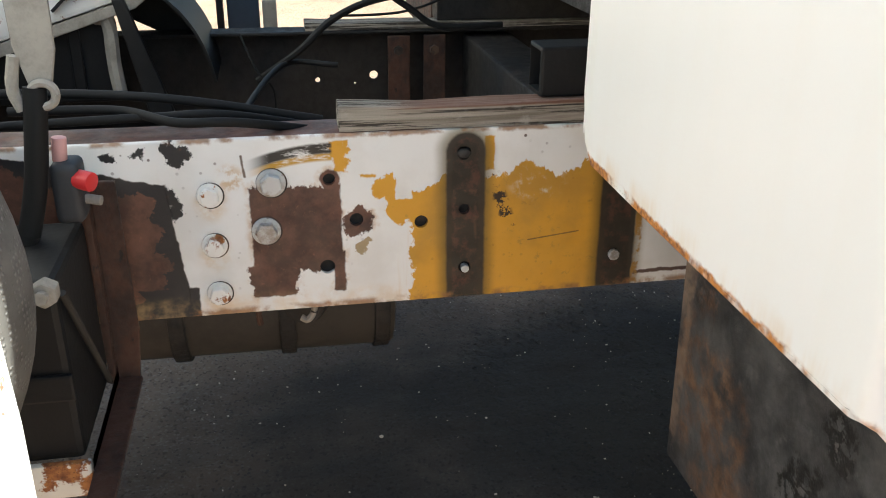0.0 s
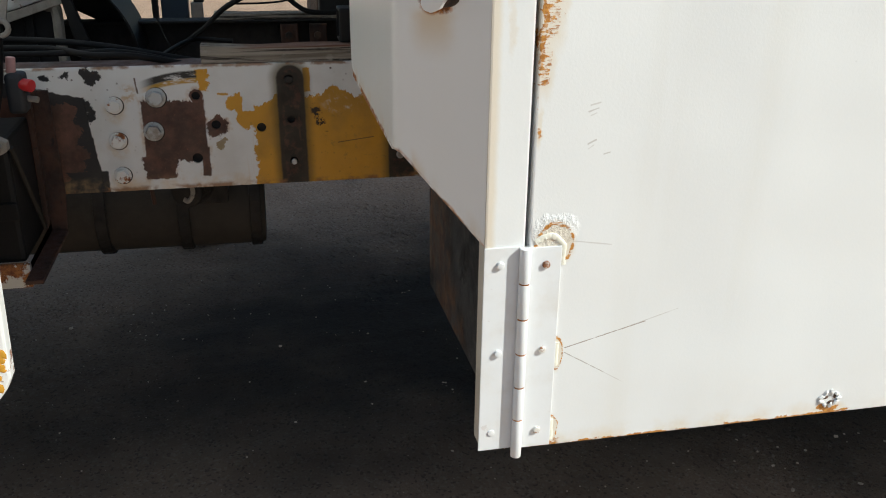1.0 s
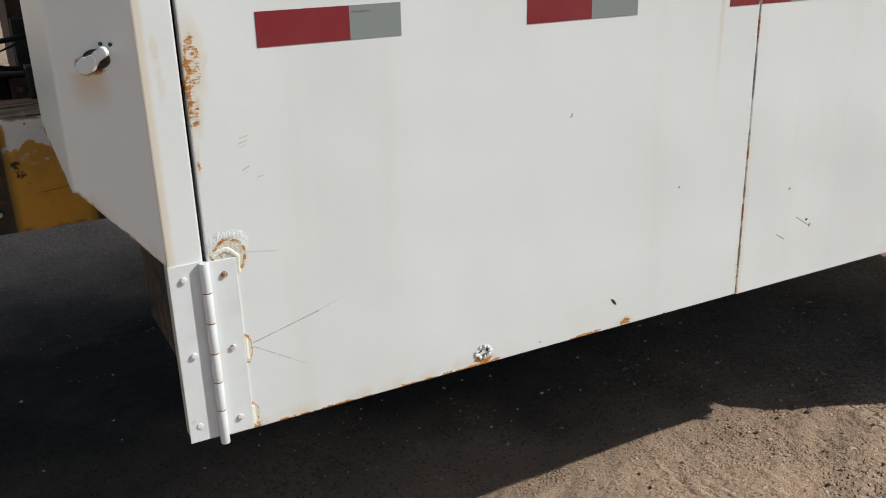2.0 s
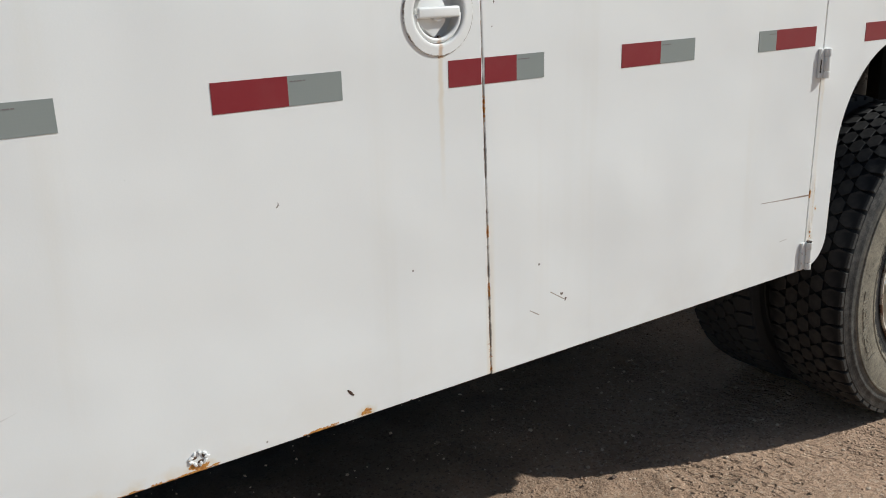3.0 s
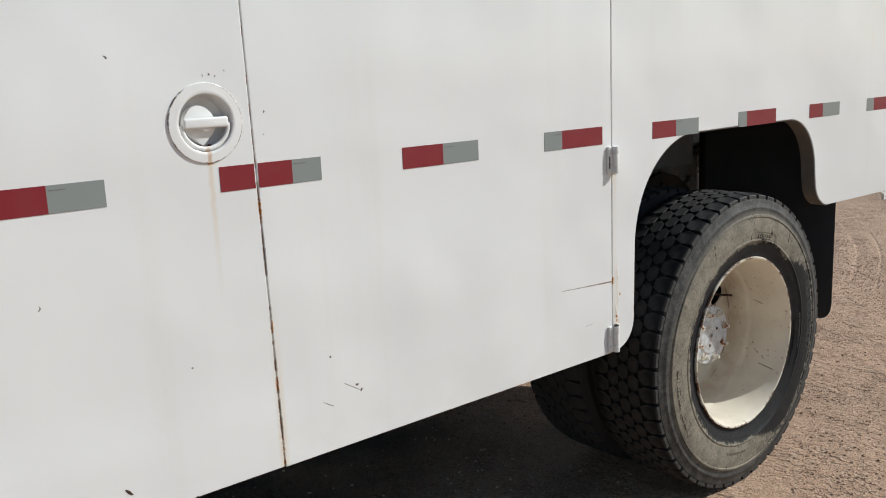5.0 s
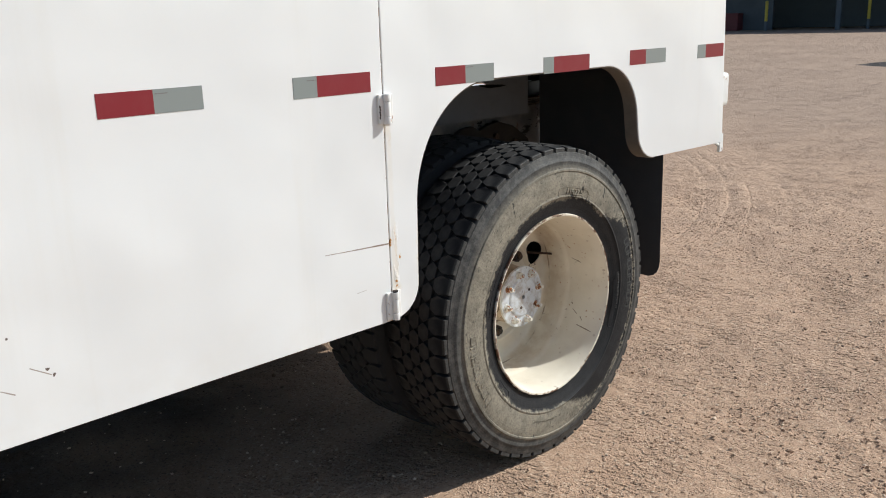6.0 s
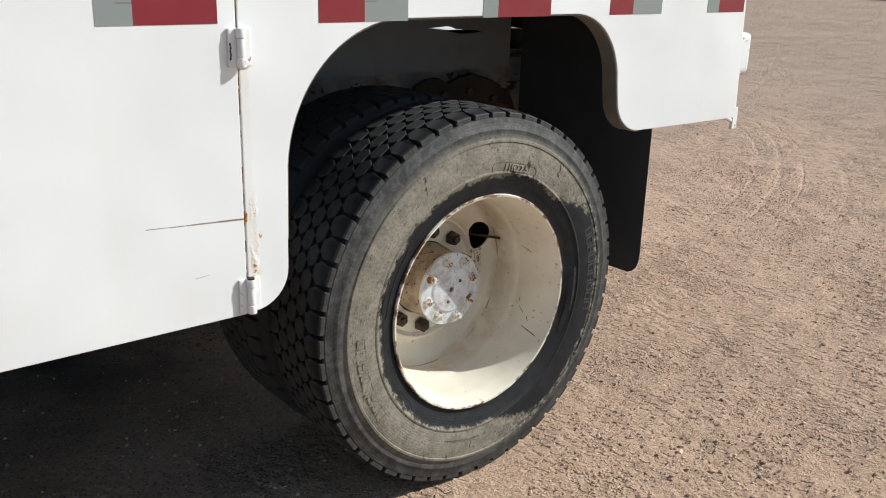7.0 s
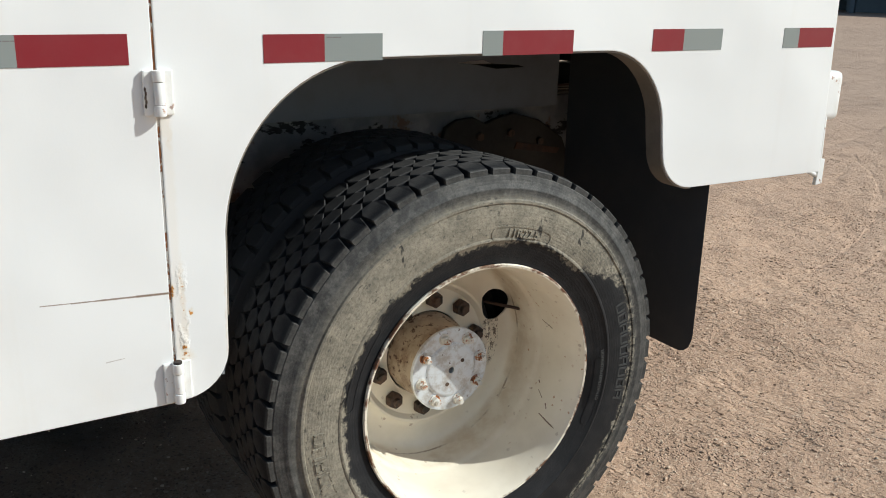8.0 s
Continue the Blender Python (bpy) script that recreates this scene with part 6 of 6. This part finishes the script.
def build_chassis():
    # near rail: a channel, open towards the middle
    def channel(y0, sign, h0=0.813, h1=1.066):
        b = bmesh.new()
        w, t = 0.078, 0.008
        pts = [(0, h0), (0, h1), (w, h1), (w, h1 - t), (t, h1 - t), (t, h0 + t), (w, h0 + t), (w, h0)]
        rings = []
        for x in (-2.3, 4.05):
            rings.append([b.verts.new((x, y0 + sign * u, z)) for u, z in pts])
        for i in range(8):
            j = (i + 1) % 8
            b.faces.new((rings[0][i], rings[0][j], rings[1][j], rings[1][i]))
        b.faces.new(rings[0])
        b.faces.new(rings[1])
        bmesh.ops.recalc_face_normals(b, faces=b.faces)
        return bevel(b, 0.003, 2, 40)
    rail = part("chassis_rail", channel(RAIL_Y, 1), M_RAIL, truck, "white and ochre chassis rail flaking to bare rusty steel")
    holes = [(-0.2165, 1.032, 0.010), (-0.276, 0.935, 0.0095), (-0.2150, 0.950, 0.008), (-0.2130, 0.861, 0.009), (-0.366, 0.944, 0.0095), (-0.408, 0.876, 0.0105), (-0.401, 1.004, 0.0085)]
    cut(rail, [turned_bm([(r, RAIL_Y - 0.02), (r, RAIL_Y + 0.03)], 20, (x, z)) for x, z, r in holes])
    # dark backing plate, added so that the rail holes read black
    part("rail_hole_backing", box_bm(-1.3, 1.2, 0.8165, 0.8225, 0.824, 1.055, 0.002), M_DARK_STEEL, truck)
    # plugs of dried dirt in the top hole and lower hole
    lump = bmesh.new()
    bmesh.ops.create_icosphere(lump, subdivisions=2, radius=1, matrix=Matrix.LocRotScale((-0.2165, RAIL_Y + 0.004, 1.030), None, (0.011, 0.004, 0.008)))
    part("dirt_plug", lump, M_GREY, rail)
    for x, z, s in ((-0.213, 0.860, 0.006), (0.012, 0.865, 0.0085)):
        part("bolt_end", rod_bm((x, RAIL_Y + 0.004, z), (x, RAIL_Y - 0.006, z), s, 10, 0.001), M_NUT, rail)
    # painted bolts and bright bolts with washers
    def bolt(x, z, r, mat, ang):
        b = rod_bm((x, RAIL_Y, z), (x, RAIL_Y - 0.0045, z), r * 1.26, 28, 0.001)
        head = bmesh.new()
        bmesh.ops.create_cone(head, cap_ends=True, segments=6, radius1=r, radius2=r * 0.97, depth=0.013, matrix=Matrix.Translation((x, RAIL_Y - 0.010, z)) @ pose(0, 0, 0, 90, 0, 0) @ pose(0, 0, 0, 0, 0, ang))
        bevel(head, 0.0018, 2, 20)
        join(b, head)
        b = part("bolt", b, mat, rail)
        # dark ring added beneath, as an outline round the bolt
        part("bolt_ring", rod_bm((x + 0.0008, RAIL_Y + 0.001, z - 0.0008), (x + 0.0008, RAIL_Y - 0.0022, z - 0.0008), r * 1.34, 28, 0.0008), M_DARK_NUT, b)
    for x, z, a in ((-0.5575, 0.991, 5), (-0.5575, 0.9195, 22), (-0.5570, 0.848, 40)):
        bolt(x, z, 0.0135, M_WHITE_BOLT, a)
    for x, z, a in ((-0.4775, 1.004, 12), (-0.4880, 0.936, 28)):
        bolt(x, z, 0.0155, M_NUT, a)
    far = part("chassis_rail", channel(1.950, -1, 0.757, 1.013), M_DARK_STEEL, truck, "dark far chassis rail, pierced by holes")
    cut(far, [turned_bm([(r, 1.90), (r, 1.99)], 18, (x, z)) for x, z, r in ((-0.213, 0.888, 0.0110), (-0.357, 0.879, 0.0065), (-0.262, 0.868, 0.003))])
    # packing planks and body sills
    def plank(x0, x1, y0, y1, z0, z1):
        b = bmesh.new()
        bmesh.ops.create_cube(b, size=1, matrix=Matrix.LocRotScale(((x0 + x1) / 2, (y0 + y1) / 2, (z0 + z1) / 2), None, (x1 - x0, y1 - y0, z1 - z0)))
        bmesh.ops.subdivide_edges(b, edges=[e for e in b.edges if abs(e.verts[0].co.x - e.verts[1].co.x) > 0.1], cuts=40)
        for v in b.verts:
            v.co.z += 0.0025 * noise.noise(Vector((v.co.x * 9, v.co.y * 20, v.co.z * 30))) + (0.003 if v.co.x < x0 + 0.05 and v.co.z > (z0 + z1) / 2 else 0)
            v.co.y += 0.0030 * noise.noise(Vector((v.co.x * 12, 5 + v.co.z * 40, 1)))
        return bevel(b, 0.003, 2, 40)
    part("packing_plank", plank(-0.385, 4.0, 0.810, 0.852, 1.0665, 1.0985), M_WOOD, truck, "weathered grey wooden packing plank")
    part("packing_plank", plank(-0.385, 4.0, 1.875, 1.946, 1.0135, 1.031), M_WOOD, truck, "weathered wooden packing plank")

    sill = part("body_sill", box_bm(-0.108, 4.05, 0.826, 0.886, 1.1000, 1.168, 0.004), M_BLACK, truck, "black square steel sill tube with an open end")
    cut(sill, [box_bm(-0.2, -0.02, 0.832, 0.880, 1.1060, 1.162, 0)])
    part("body_sill", box_bm(-0.06, 4.05, 1.880, 1.946, 1.0320, 1.180, 0.004), M_DARK_STEEL, truck)
    for x in (0.02, 0.55, 1.10, 1.65, 2.2, 2.75, 3.3, 3.85):
        part("cross_bearer", box_bm(x, x + 0.06, 0.70, 2.39, 1.1805, 1.284, 0.003), M_DARK_STEEL, truck)
    part("headboard_wall", box_bm(0.02, 0.05, 0.66, 1.95, 1.285, TOP, 0.002), M_DARK_STEEL, truck, "dark steel wall behind the headboard")
    part("far_headboard", box_bm(-0.062, 0.10, 1.952, 2.40, 0.98, TOP, 0.003), M_RUST, truck, "brown rusty far headboard box")
    # rusty brackets on the far rail, and crossmembers between the rails
    for x in (-0.185, -0.095):
        part("rail_bracket", box_bm(x, x + 0.055, 1.862, 1.872, 0.78, 1.0, 0.003), M_RUST, truck, "rusty bracket plate")
        part("bracket_bolt", rod_bm((x + 0.025, 1.863, 0.965), (x + 0.025, 1.850, 0.965), 0.012, 6), M_DARK_NUT, truck)
    part("cross_member", box_bm(0.02, 0.14, 0.824, 1.94, 0.83, 0.99, 0.006), M_DARK_STEEL, truck)
    part("cross_member", box_bm(-1.30, -1.18, 0.824, 1.94, 0.83, 1.05, 0.006), M_DARK_STEEL, truck)
    part("cross_member", box_bm(2.2, 2.3, 0.824, 1.94, 0.85, 1.05, 0.006), M_DARK_STEEL, truck)
    part("cross_member", box_bm(3.7, 3.8, 0.824, 1.94, 0.85, 1.05, 0.006), M_DARK_STEEL, truck)
    # gearbox and shaft below the rails
    gear = rod_bm((-1.3, 1.20, 0.665), (-0.275, 1.20, 0.655), 0.115, 28, 0.012)
    box = part("gearbox", gear, M_GREY, truck, "dusty grey-beige gearbox housing slung between the rails", smooth=True)
    for x in (-0.30, -0.47, -0.66, -0.88):
        part("gearbox_rib", rod_bm((x - 0.014, 1.20, 0.658), (x + 0.014, 1.20, 0.658), 0.124, 28, 0.003), M_DARK_STEEL, box)
    part("gearbox_cover", box_bm(-0.47, -0.36, 1.06, 1.12, 0.69, 0.76, 0.008), M_DARK_STEEL, box)
    part("drain_plug", rod_bm((-0.42, 1.07, 0.745), (-0.42, 1.035, 0.745), 0.028, 12, 0.004), M_BLACK, box)
    part("drive_shaft", rod_bm((-0.30, 1.30, 0.74), (WX, 1.30, WZ + 0.06), 0.045, 18), M_DARK_STEEL, truck)
    part("hanger_rod", rod_bm((-0.512, 0.86, 0.813), (-0.508, 0.86, 0.765), 0.0045, 8), M_RUST, truck)
    part("brake_chamber", rod_bm((-0.445, 0.90, 0.775), (-0.42, 0.97, 0.77), 0.036, 18, 0.006), M_DARK_STEEL, truck)
    part("bent_hook", tube_bm([(-0.432, 0.865, 0.812), (-0.428, 0.86, 0.785), (-0.438, 0.858, 0.768), (-0.448, 0.86, 0.772)], 0.005), M_STRAP, truck)
    # cables slung across the gap
    for pts, r in (([(-0.50, 1.60, 0.96), (-0.409, 1.57, 1.028), (-0.341, 1.57, 1.088), (-0.250, 1.57, 1.128), (-0.09, 1.57, 1.152), (0.03, 1.57, 1.17)], 0.0075),
                   ([(-0.30, 1.57, 1.19), (-0.235, 1.57, 1.150), (-0.174, 1.57, 1.110), (-0.11, 1.57, 1.072), (0.03, 1.58, 1.07)], 0.007),
                   ([(-0.341, 1.60, 1.093), (-0.234, 1.60, 1.094), (-0.16, 1.60, 1.104), (-0.07, 1.60, 1.135)], 0.0028),
                   ([(-0.53, 1.59, 1.06), (-0.50, 1.56, 0.99), (-0.47, 1.57, 0.95), (-0.465, 1.58, 0.90)], 0.0022)):
        part("cable", tube_bm(pts, r), M_RUBBER, truck, "black cable slung across the gap", smooth=True)
    for pts, r in (([(-0.80, 0.86, 1.098), (-0.67, 0.865, 1.094), (-0.59, 0.815, 1.088), (-0.50, 0.82, 1.082), (-0.30, 0.93, 1.02)], 0.0062),
                   ([(-0.85, 0.80, 1.094), (-0.72, 0.83, 1.090), (-0.62, 0.850, 1.087), (-0.52, 0.86, 1.083), (-0.34, 0.96, 1.02)], 0.0058),
                   ([(-0.95, 0.90, 1.110), (-0.78, 0.93, 1.104), (-0.60, 0.92, 1.092), (-0.40, 0.94, 1.05)], 0.0066),
                   ([(-0.55, 0.95, 1.01), (-0.45, 1.55, 1.00), (-0.33, 1.57, 0.995)], 0.006)):
        part("hose", tube_bm(pts, r, 12), M_RUBBER, truck, "black rubber hose lying along the rail", smooth=True)


def build_cab_end():
    # white skirt panel ahead of the gap
    skirt = part("cab_skirt", prism_bm([(-1.9, 0.50), (-0.860, 0.52), (-0.790, 0.545), (-0.735, 0.616), (-0.684, 0.682), (-0.676, 0.700), (-0.671, 0.86), (-0.669, 1.00), (-0.673, 1.115), (-0.72, 1.16), (-1.9, 1.16)], 0.262, 0.292, 0.004),
                 M_SKIRT, truck, "sunlit white skirt panel with ochre chips at its edge")
    rng = random.Random(3)
    for k in range(26):
        t = rng.random()
        x = np.interp(t, [0, 0.45, 1], [-0.740, -0.686, -0.677]) - 0.014 * rng.random()
        z = np.interp(t, [0, 0.45, 1], [0.622, 0.692, 0.790])
        chip = bmesh.new()
        bmesh.ops.create_icosphere(chip, subdivisions=1, radius=1, matrix=Matrix.LocRotScale((x, 0.2618, z), Euler((0, rng.uniform(-0.6, 0.6), 0)), (0.005 * rng.uniform(0.5, 1.5), 0.0010, 0.008 * rng.uniform(0.4, 1.3))))
        part("paint_chip", chip, M_OCHRE, skirt, "ochre undercoat showing through")
    for x, z in ((-0.693, 0.822), (-0.70, 1.035), (-0.70, 0.735)):
        part("rivet", rod_bm((x, 0.262, z), (x, 0.257, z), 0.006, 10, 0.001), M_RUST, skirt)
    # shield with a domed end above the skirt
    dome = bmesh.new()
    bmesh.ops.create_uvsphere(dome, u_segments=40, v_segments=28, radius=1, matrix=Matrix.LocRotScale((-0.880, 0.44, 1.045), None, (0.190, 0.13, 0.240)))
    part("heat_shield", dome, M_GUARD, truck, "grey dusty dimpled exhaust shield", smooth=True)
    # tray of rusty angle with a black box in it
    tray = part("tray_upright", prism_bm([(-0.696, 0.755), (-0.668, 0.745), (-0.660, 0.83), (-0.664, 1.035), (-0.694, 1.035)], 0.752, 0.760, 0.002), M_RUST, truck, "rusty brown steel angle of the box tray")
    part("tray_cheek", prism_plate_x(-0.694, [(0.556, 0.735), (0.752, 0.735), (0.752, 0.775), (0.556, 0.772)], 0.007), M_RUST, truck)
    part("tray_arm", box_bm(-0.694, -0.664, 0.496, 0.752, 0.752, 0.760, 0.002), M_RUST, truck)
    part("tray_flange", box_bm(-0.703, -0.694, 0.735, 0.756, 0.76, 1.03, 0.002), M_RUST, truck)
    part("tray_front_bar", box_bm(-1.35, -0.697, 0.556, 0.566, 0.722, 0.768, 0.003), M_WHITE_RUSTY, truck, "chipped white and rusty front bar of the tray")
    box = part("battery_box", box_bm(-1.30, -0.704, 0.570, 0.745, 0.765, 0.99, 0.008), M_BLACK, truck, "black battery box strapped on its tray")
    part("box_band", box_bm(-1.30, -0.702, 0.5645, 0.572, 0.845, 0.878, 0.003), M_BLACK, box)
    nut = rod_bm((-0.712, 0.571, 0.982), (-0.712, 0.550, 0.982), 0.015, 6, 0.003)
    join(nut, rod_bm((-0.712, 0.552, 0.982), (-0.712, 0.538, 0.985), 0.007, 10, 0.001))
    part("clamp_nut", nut, M_STRAP, box, "dusty grey clamp nut")
    part("clamp_rod", rod_bm((-0.6985, 0.572, 0.975), (-0.6975, 0.715, 0.778), 0.0042, 8), M_GREY, box, "thin grey clamp rod")
    # valve with red and pink caps
    valve = part("valve_body", box_bm(-0.722, -0.690, 0.690, 0.735, 1.005, 1.078, 0.010, 3), M_CONN, truck, "grey plastic valve with a red cap", smooth=True)
    part("red_cap", rod_bm((-0.694, 0.700, 1.058), (-0.676, 0.690, 1.056), 0.0115, 16, 0.002), M_RED_CAP, valve, "red plastic cap", smooth=True)
    part("pink_cap", rod_bm((-0.712, 0.712, 1.076), (-0.709, 0.712, 1.105), 0.0085, 14, 0.002), M_PINK_CAP, valve, "faded pink cap", smooth=True)
    part("valve_stub", rod_bm((-0.690, 0.71, 1.030), (-0.672, 0.705, 1.028), 0.006, 10, 0.001), M_STRAP, valve)
    # strap and clevis hanging beside the hose
    strap = part("hanging_strap", prism_bm([(-0.742, 1.46), (-0.690, 1.46), (-0.695, 1.205), (-0.704, 1.165), (-0.726, 1.160), (-0.738, 1.21)], 0.698, 0.706, 0.002), M_STRAP, truck, "dusty pale hanging strap with a clevis")
    part("clevis", tube_bm([(-0.738, 0.70, 1.20), (-0.745, 0.70, 1.165), (-0.738, 0.70, 1.140)], 0.007), M_STRAP, strap, smooth=True)
    part("clevis_eye", ring_bm((-0.713, 0.694, 1.158), 0.013, 0.005), M_STRAP, strap, smooth=True)
    part("hose", tube_bm([(-0.722, 0.70, 1.165), (-0.727, 0.695, 1.12), (-0.738, 0.69, 1.05), (-0.757, 0.68, 0.985), (-0.78, 0.67, 0.95)], 0.0128, 12), M_RUBBER, truck, "black rubber hose hanging from a clevis", smooth=True)
    # dark parts beyond the rail: panel, strap, curved guard, sloping white housing
    part("black_panel", prism_bm([(-1.4, 0.88), (-0.815, 0.885), (-0.815, 1.085), (-1.4, 1.10)], 1.765, 1.80, 0.006), M_BLACK, truck, "black dusty panel behind the engine")
    part("panel_rib", box_bm(-0.905, -0.880, 1.752, 1.765, 0.90, 1.07, 0.004), M_BLACK, truck)
    part("pale_strap", tube_bm([(-0.842, 1.75, 1.068), (-0.826, 1.742, 1.095), (-0.812, 1.74, 1.06), (-0.812, 1.74, 0.98), (-0.806, 1.74, 0.90)], 0.016, 8), M_STRAP, truck, "pale dusty strap over a black panel", smooth=True)
    guard = bmesh.new()
    line = arc(-0.79, 0.90, 0.20, 0.26, 8, 130, 18)
    rows = [[guard.verts.new((x, y, z)) for y in (1.70, 1.98)] for x, z in line]
    for a, b_ in zip(rows, rows[1:]):
        guard.faces.new((a[0], b_[0], b_[1], a[1]))
    f = guard.faces.new([r[1] for r in rows])
    bmesh.ops.recalc_face_normals(guard, faces=guard.faces)
    bmesh.ops.solidify(guard, geom=guard.faces[:], thickness=0.006)
    part("mud_guard", guard, M_BLACK, truck, "black curved mudguard", smooth=True)
    part("guard_stay", prism_bm([(-0.795, 1.12), (-0.770, 1.12), (-0.690, 0.87), (-0.745, 0.87)], 1.70, 1.72, 0.004), M_BLACK, truck)
    part("sloping_housing", prism_bm([(-1.7, 0.86), (-1.077, 1.018), (-0.70, 1.140), (-0.66, 1.24), (-1.7, 1.24)], 1.72, 2.3, 0.01), M_WHITE, truck, "white housing with a sloping lower edge")
    part("housing_flange", prism_bm([(-1.7, 0.835), (-1.077, 0.988), (-0.75, 1.098), (-0.70, 1.137), (-1.077, 1.0165), (-1.7, 0.8575)], 1.715, 2.2, 0.003), M_STRAP, truck)
    # cab added out of view: bounces sun onto the headboard, its base blocks light
    part("cab_shell", box_bm(-3.3, -1.14, 0.12, 2.30, 1.27, 2.75, 0.06, 4), M_SKIRT, truck, "white truck cab shell", smooth=True)
    part("cab_underbody", box_bm(-3.2, -1.40, 0.60, 2.20, 0.45, 1.26, 0.02), M_BLACK, truck)


def prism_plate_x(x, pts, t):
    b = bmesh.new()
    f = b.faces.new([b.verts.new((x, y, z)) for y, z in pts])
    bmesh.ops.solidify(b, geom=[f], thickness=t)
    return b


def ring_bm(c, r, w):
    loop = [(c[0] + r * math.cos(2 * math.pi * k / 14), c[1], c[2] + r * math.sin(2 * math.pi * k / 14)) for k in range(15)]
    return tube_bm(loop, w, 8, 3)


build_front_corner()
front_door, rear_door = build_doors()
quarter = build_rear_quarter()
build_tapes((front_door, rear_door, quarter))
build_wheel()
build_chassis()
build_cab_end()


# ---------------------------------------------------------------- yard beyond
def build_far_post():
    p = tagged(new("steel_post"), "dark blue square steel post standing on the yard", "post")
    part("shaft", box_bm(-0.60, -0.50, 2.62, 2.70, 0.0, 2.2, 0.006), M_BLUE, p)
    part("side_strip", box_bm(-0.632, -0.612, 2.60, 2.66, 0.0, 2.2, 0.003), M_BLACK, p)
    strip = part("punched_strip", box_bm(-0.478, -0.440, 2.62, 2.632, 0.985, 2.2, 0.003), M_BLACK, p, "black strip punched with holes")
    cut(strip, [turned_bm([(0.006, 2.60), (0.006, 2.66)], 12, (-0.459 + dx, z)) for dx in (-0.009, 0.009) for z in (1.10, 1.125, 1.15, 1.175)])
    part("foot", box_bm(-0.49, -0.445, 2.60, 2.65, 0.0, 0.985, 0.004), M_STRAP, p)


def build_shed():
    shed = tagged(new("machine_shed"), "long dark open-fronted machine shed across the yard", "shed")
    m = pose(60, 22.4, 0, 0, 0, 12)

    def put(name, x0, x1, y0, y1, z0, z1, mat, label=""):
        part(name, join(bmesh.new(), box_bm(x0, x1, y0, y1, z0, z1, 0.02), m), mat, shed, label)
    put("back_wall", 9.6, 9.9, -40, 45, 0, 6.6, M_SHED)
    put("end_wall", 0, 9.6, 44.7, 45, 0, 6.4, M_SHED)
    put("end_wall", 0, 9.6, -40, -39.7, 0, 6.4, M_SHED)
    put("roof", -0.8, 10.4, -41, 46, 6.6, 6.9, M_SHED_ROOF, "pale grey sheet roof")
    put("fascia", -0.3, 0.0, -40, 45, 5.6, 6.6, M_SHED_ROOF)
    put("header", 0.0, 0.2, -40, 45, 3.9, 5.6, M_SHED)
    for k in range(12):
        y = -39 + k * 7.6
        put("column", 0.0, 0.3, y, y + 0.3, 0, 5.6, M_SHED)
    for y in (-22, -12, 4, 12, 20):
        put("side_panel", 3.5, 4.0, y, y + 4.2, 0, 2.6, M_SHED)
    put("stored_crate", 2.0, 3.4, -14, -11, 0, 1.5, M_FAR_RED, "dull red crate")
    put("stored_crate", 2.0, 3.4, 6, 8.5, 0, 1.2, M_FAR_RED, "dull red crate")


def build_bollard():
    b = tagged(new("bollard"), "yellow painted steel bollard before the shed", "bollard", "bollards by the shed")
    part("pipe", rod_bm((0, 0, 0.3), (0, 0, 1.95), 0.10, 16, 0.03), M_BOLLARD, b, smooth=True)
    # dark tube over the foot paints in the shade that hides it
    part("shade_tube", rod_bm((0, 0, 0), (0, 0, 0.62), 0.115, 16, 0.02), M_SHED, b, "dark tube added where the foot is lost in shade")
    return b


build_far_post()
build_shed()
bollard = build_bollard()
bollard.matrix_basis = pose(0.8 + 65 * math.cos(radians(25.3)), -1.7 + 65 * math.sin(radians(25.3)), 0)
for az in (19.8, 15.0, 31.0):
    copy_thing(bollard, pose(0.8 + 65 * math.cos(radians(az)), -1.7 + 65 * math.sin(radians(az)), 0))
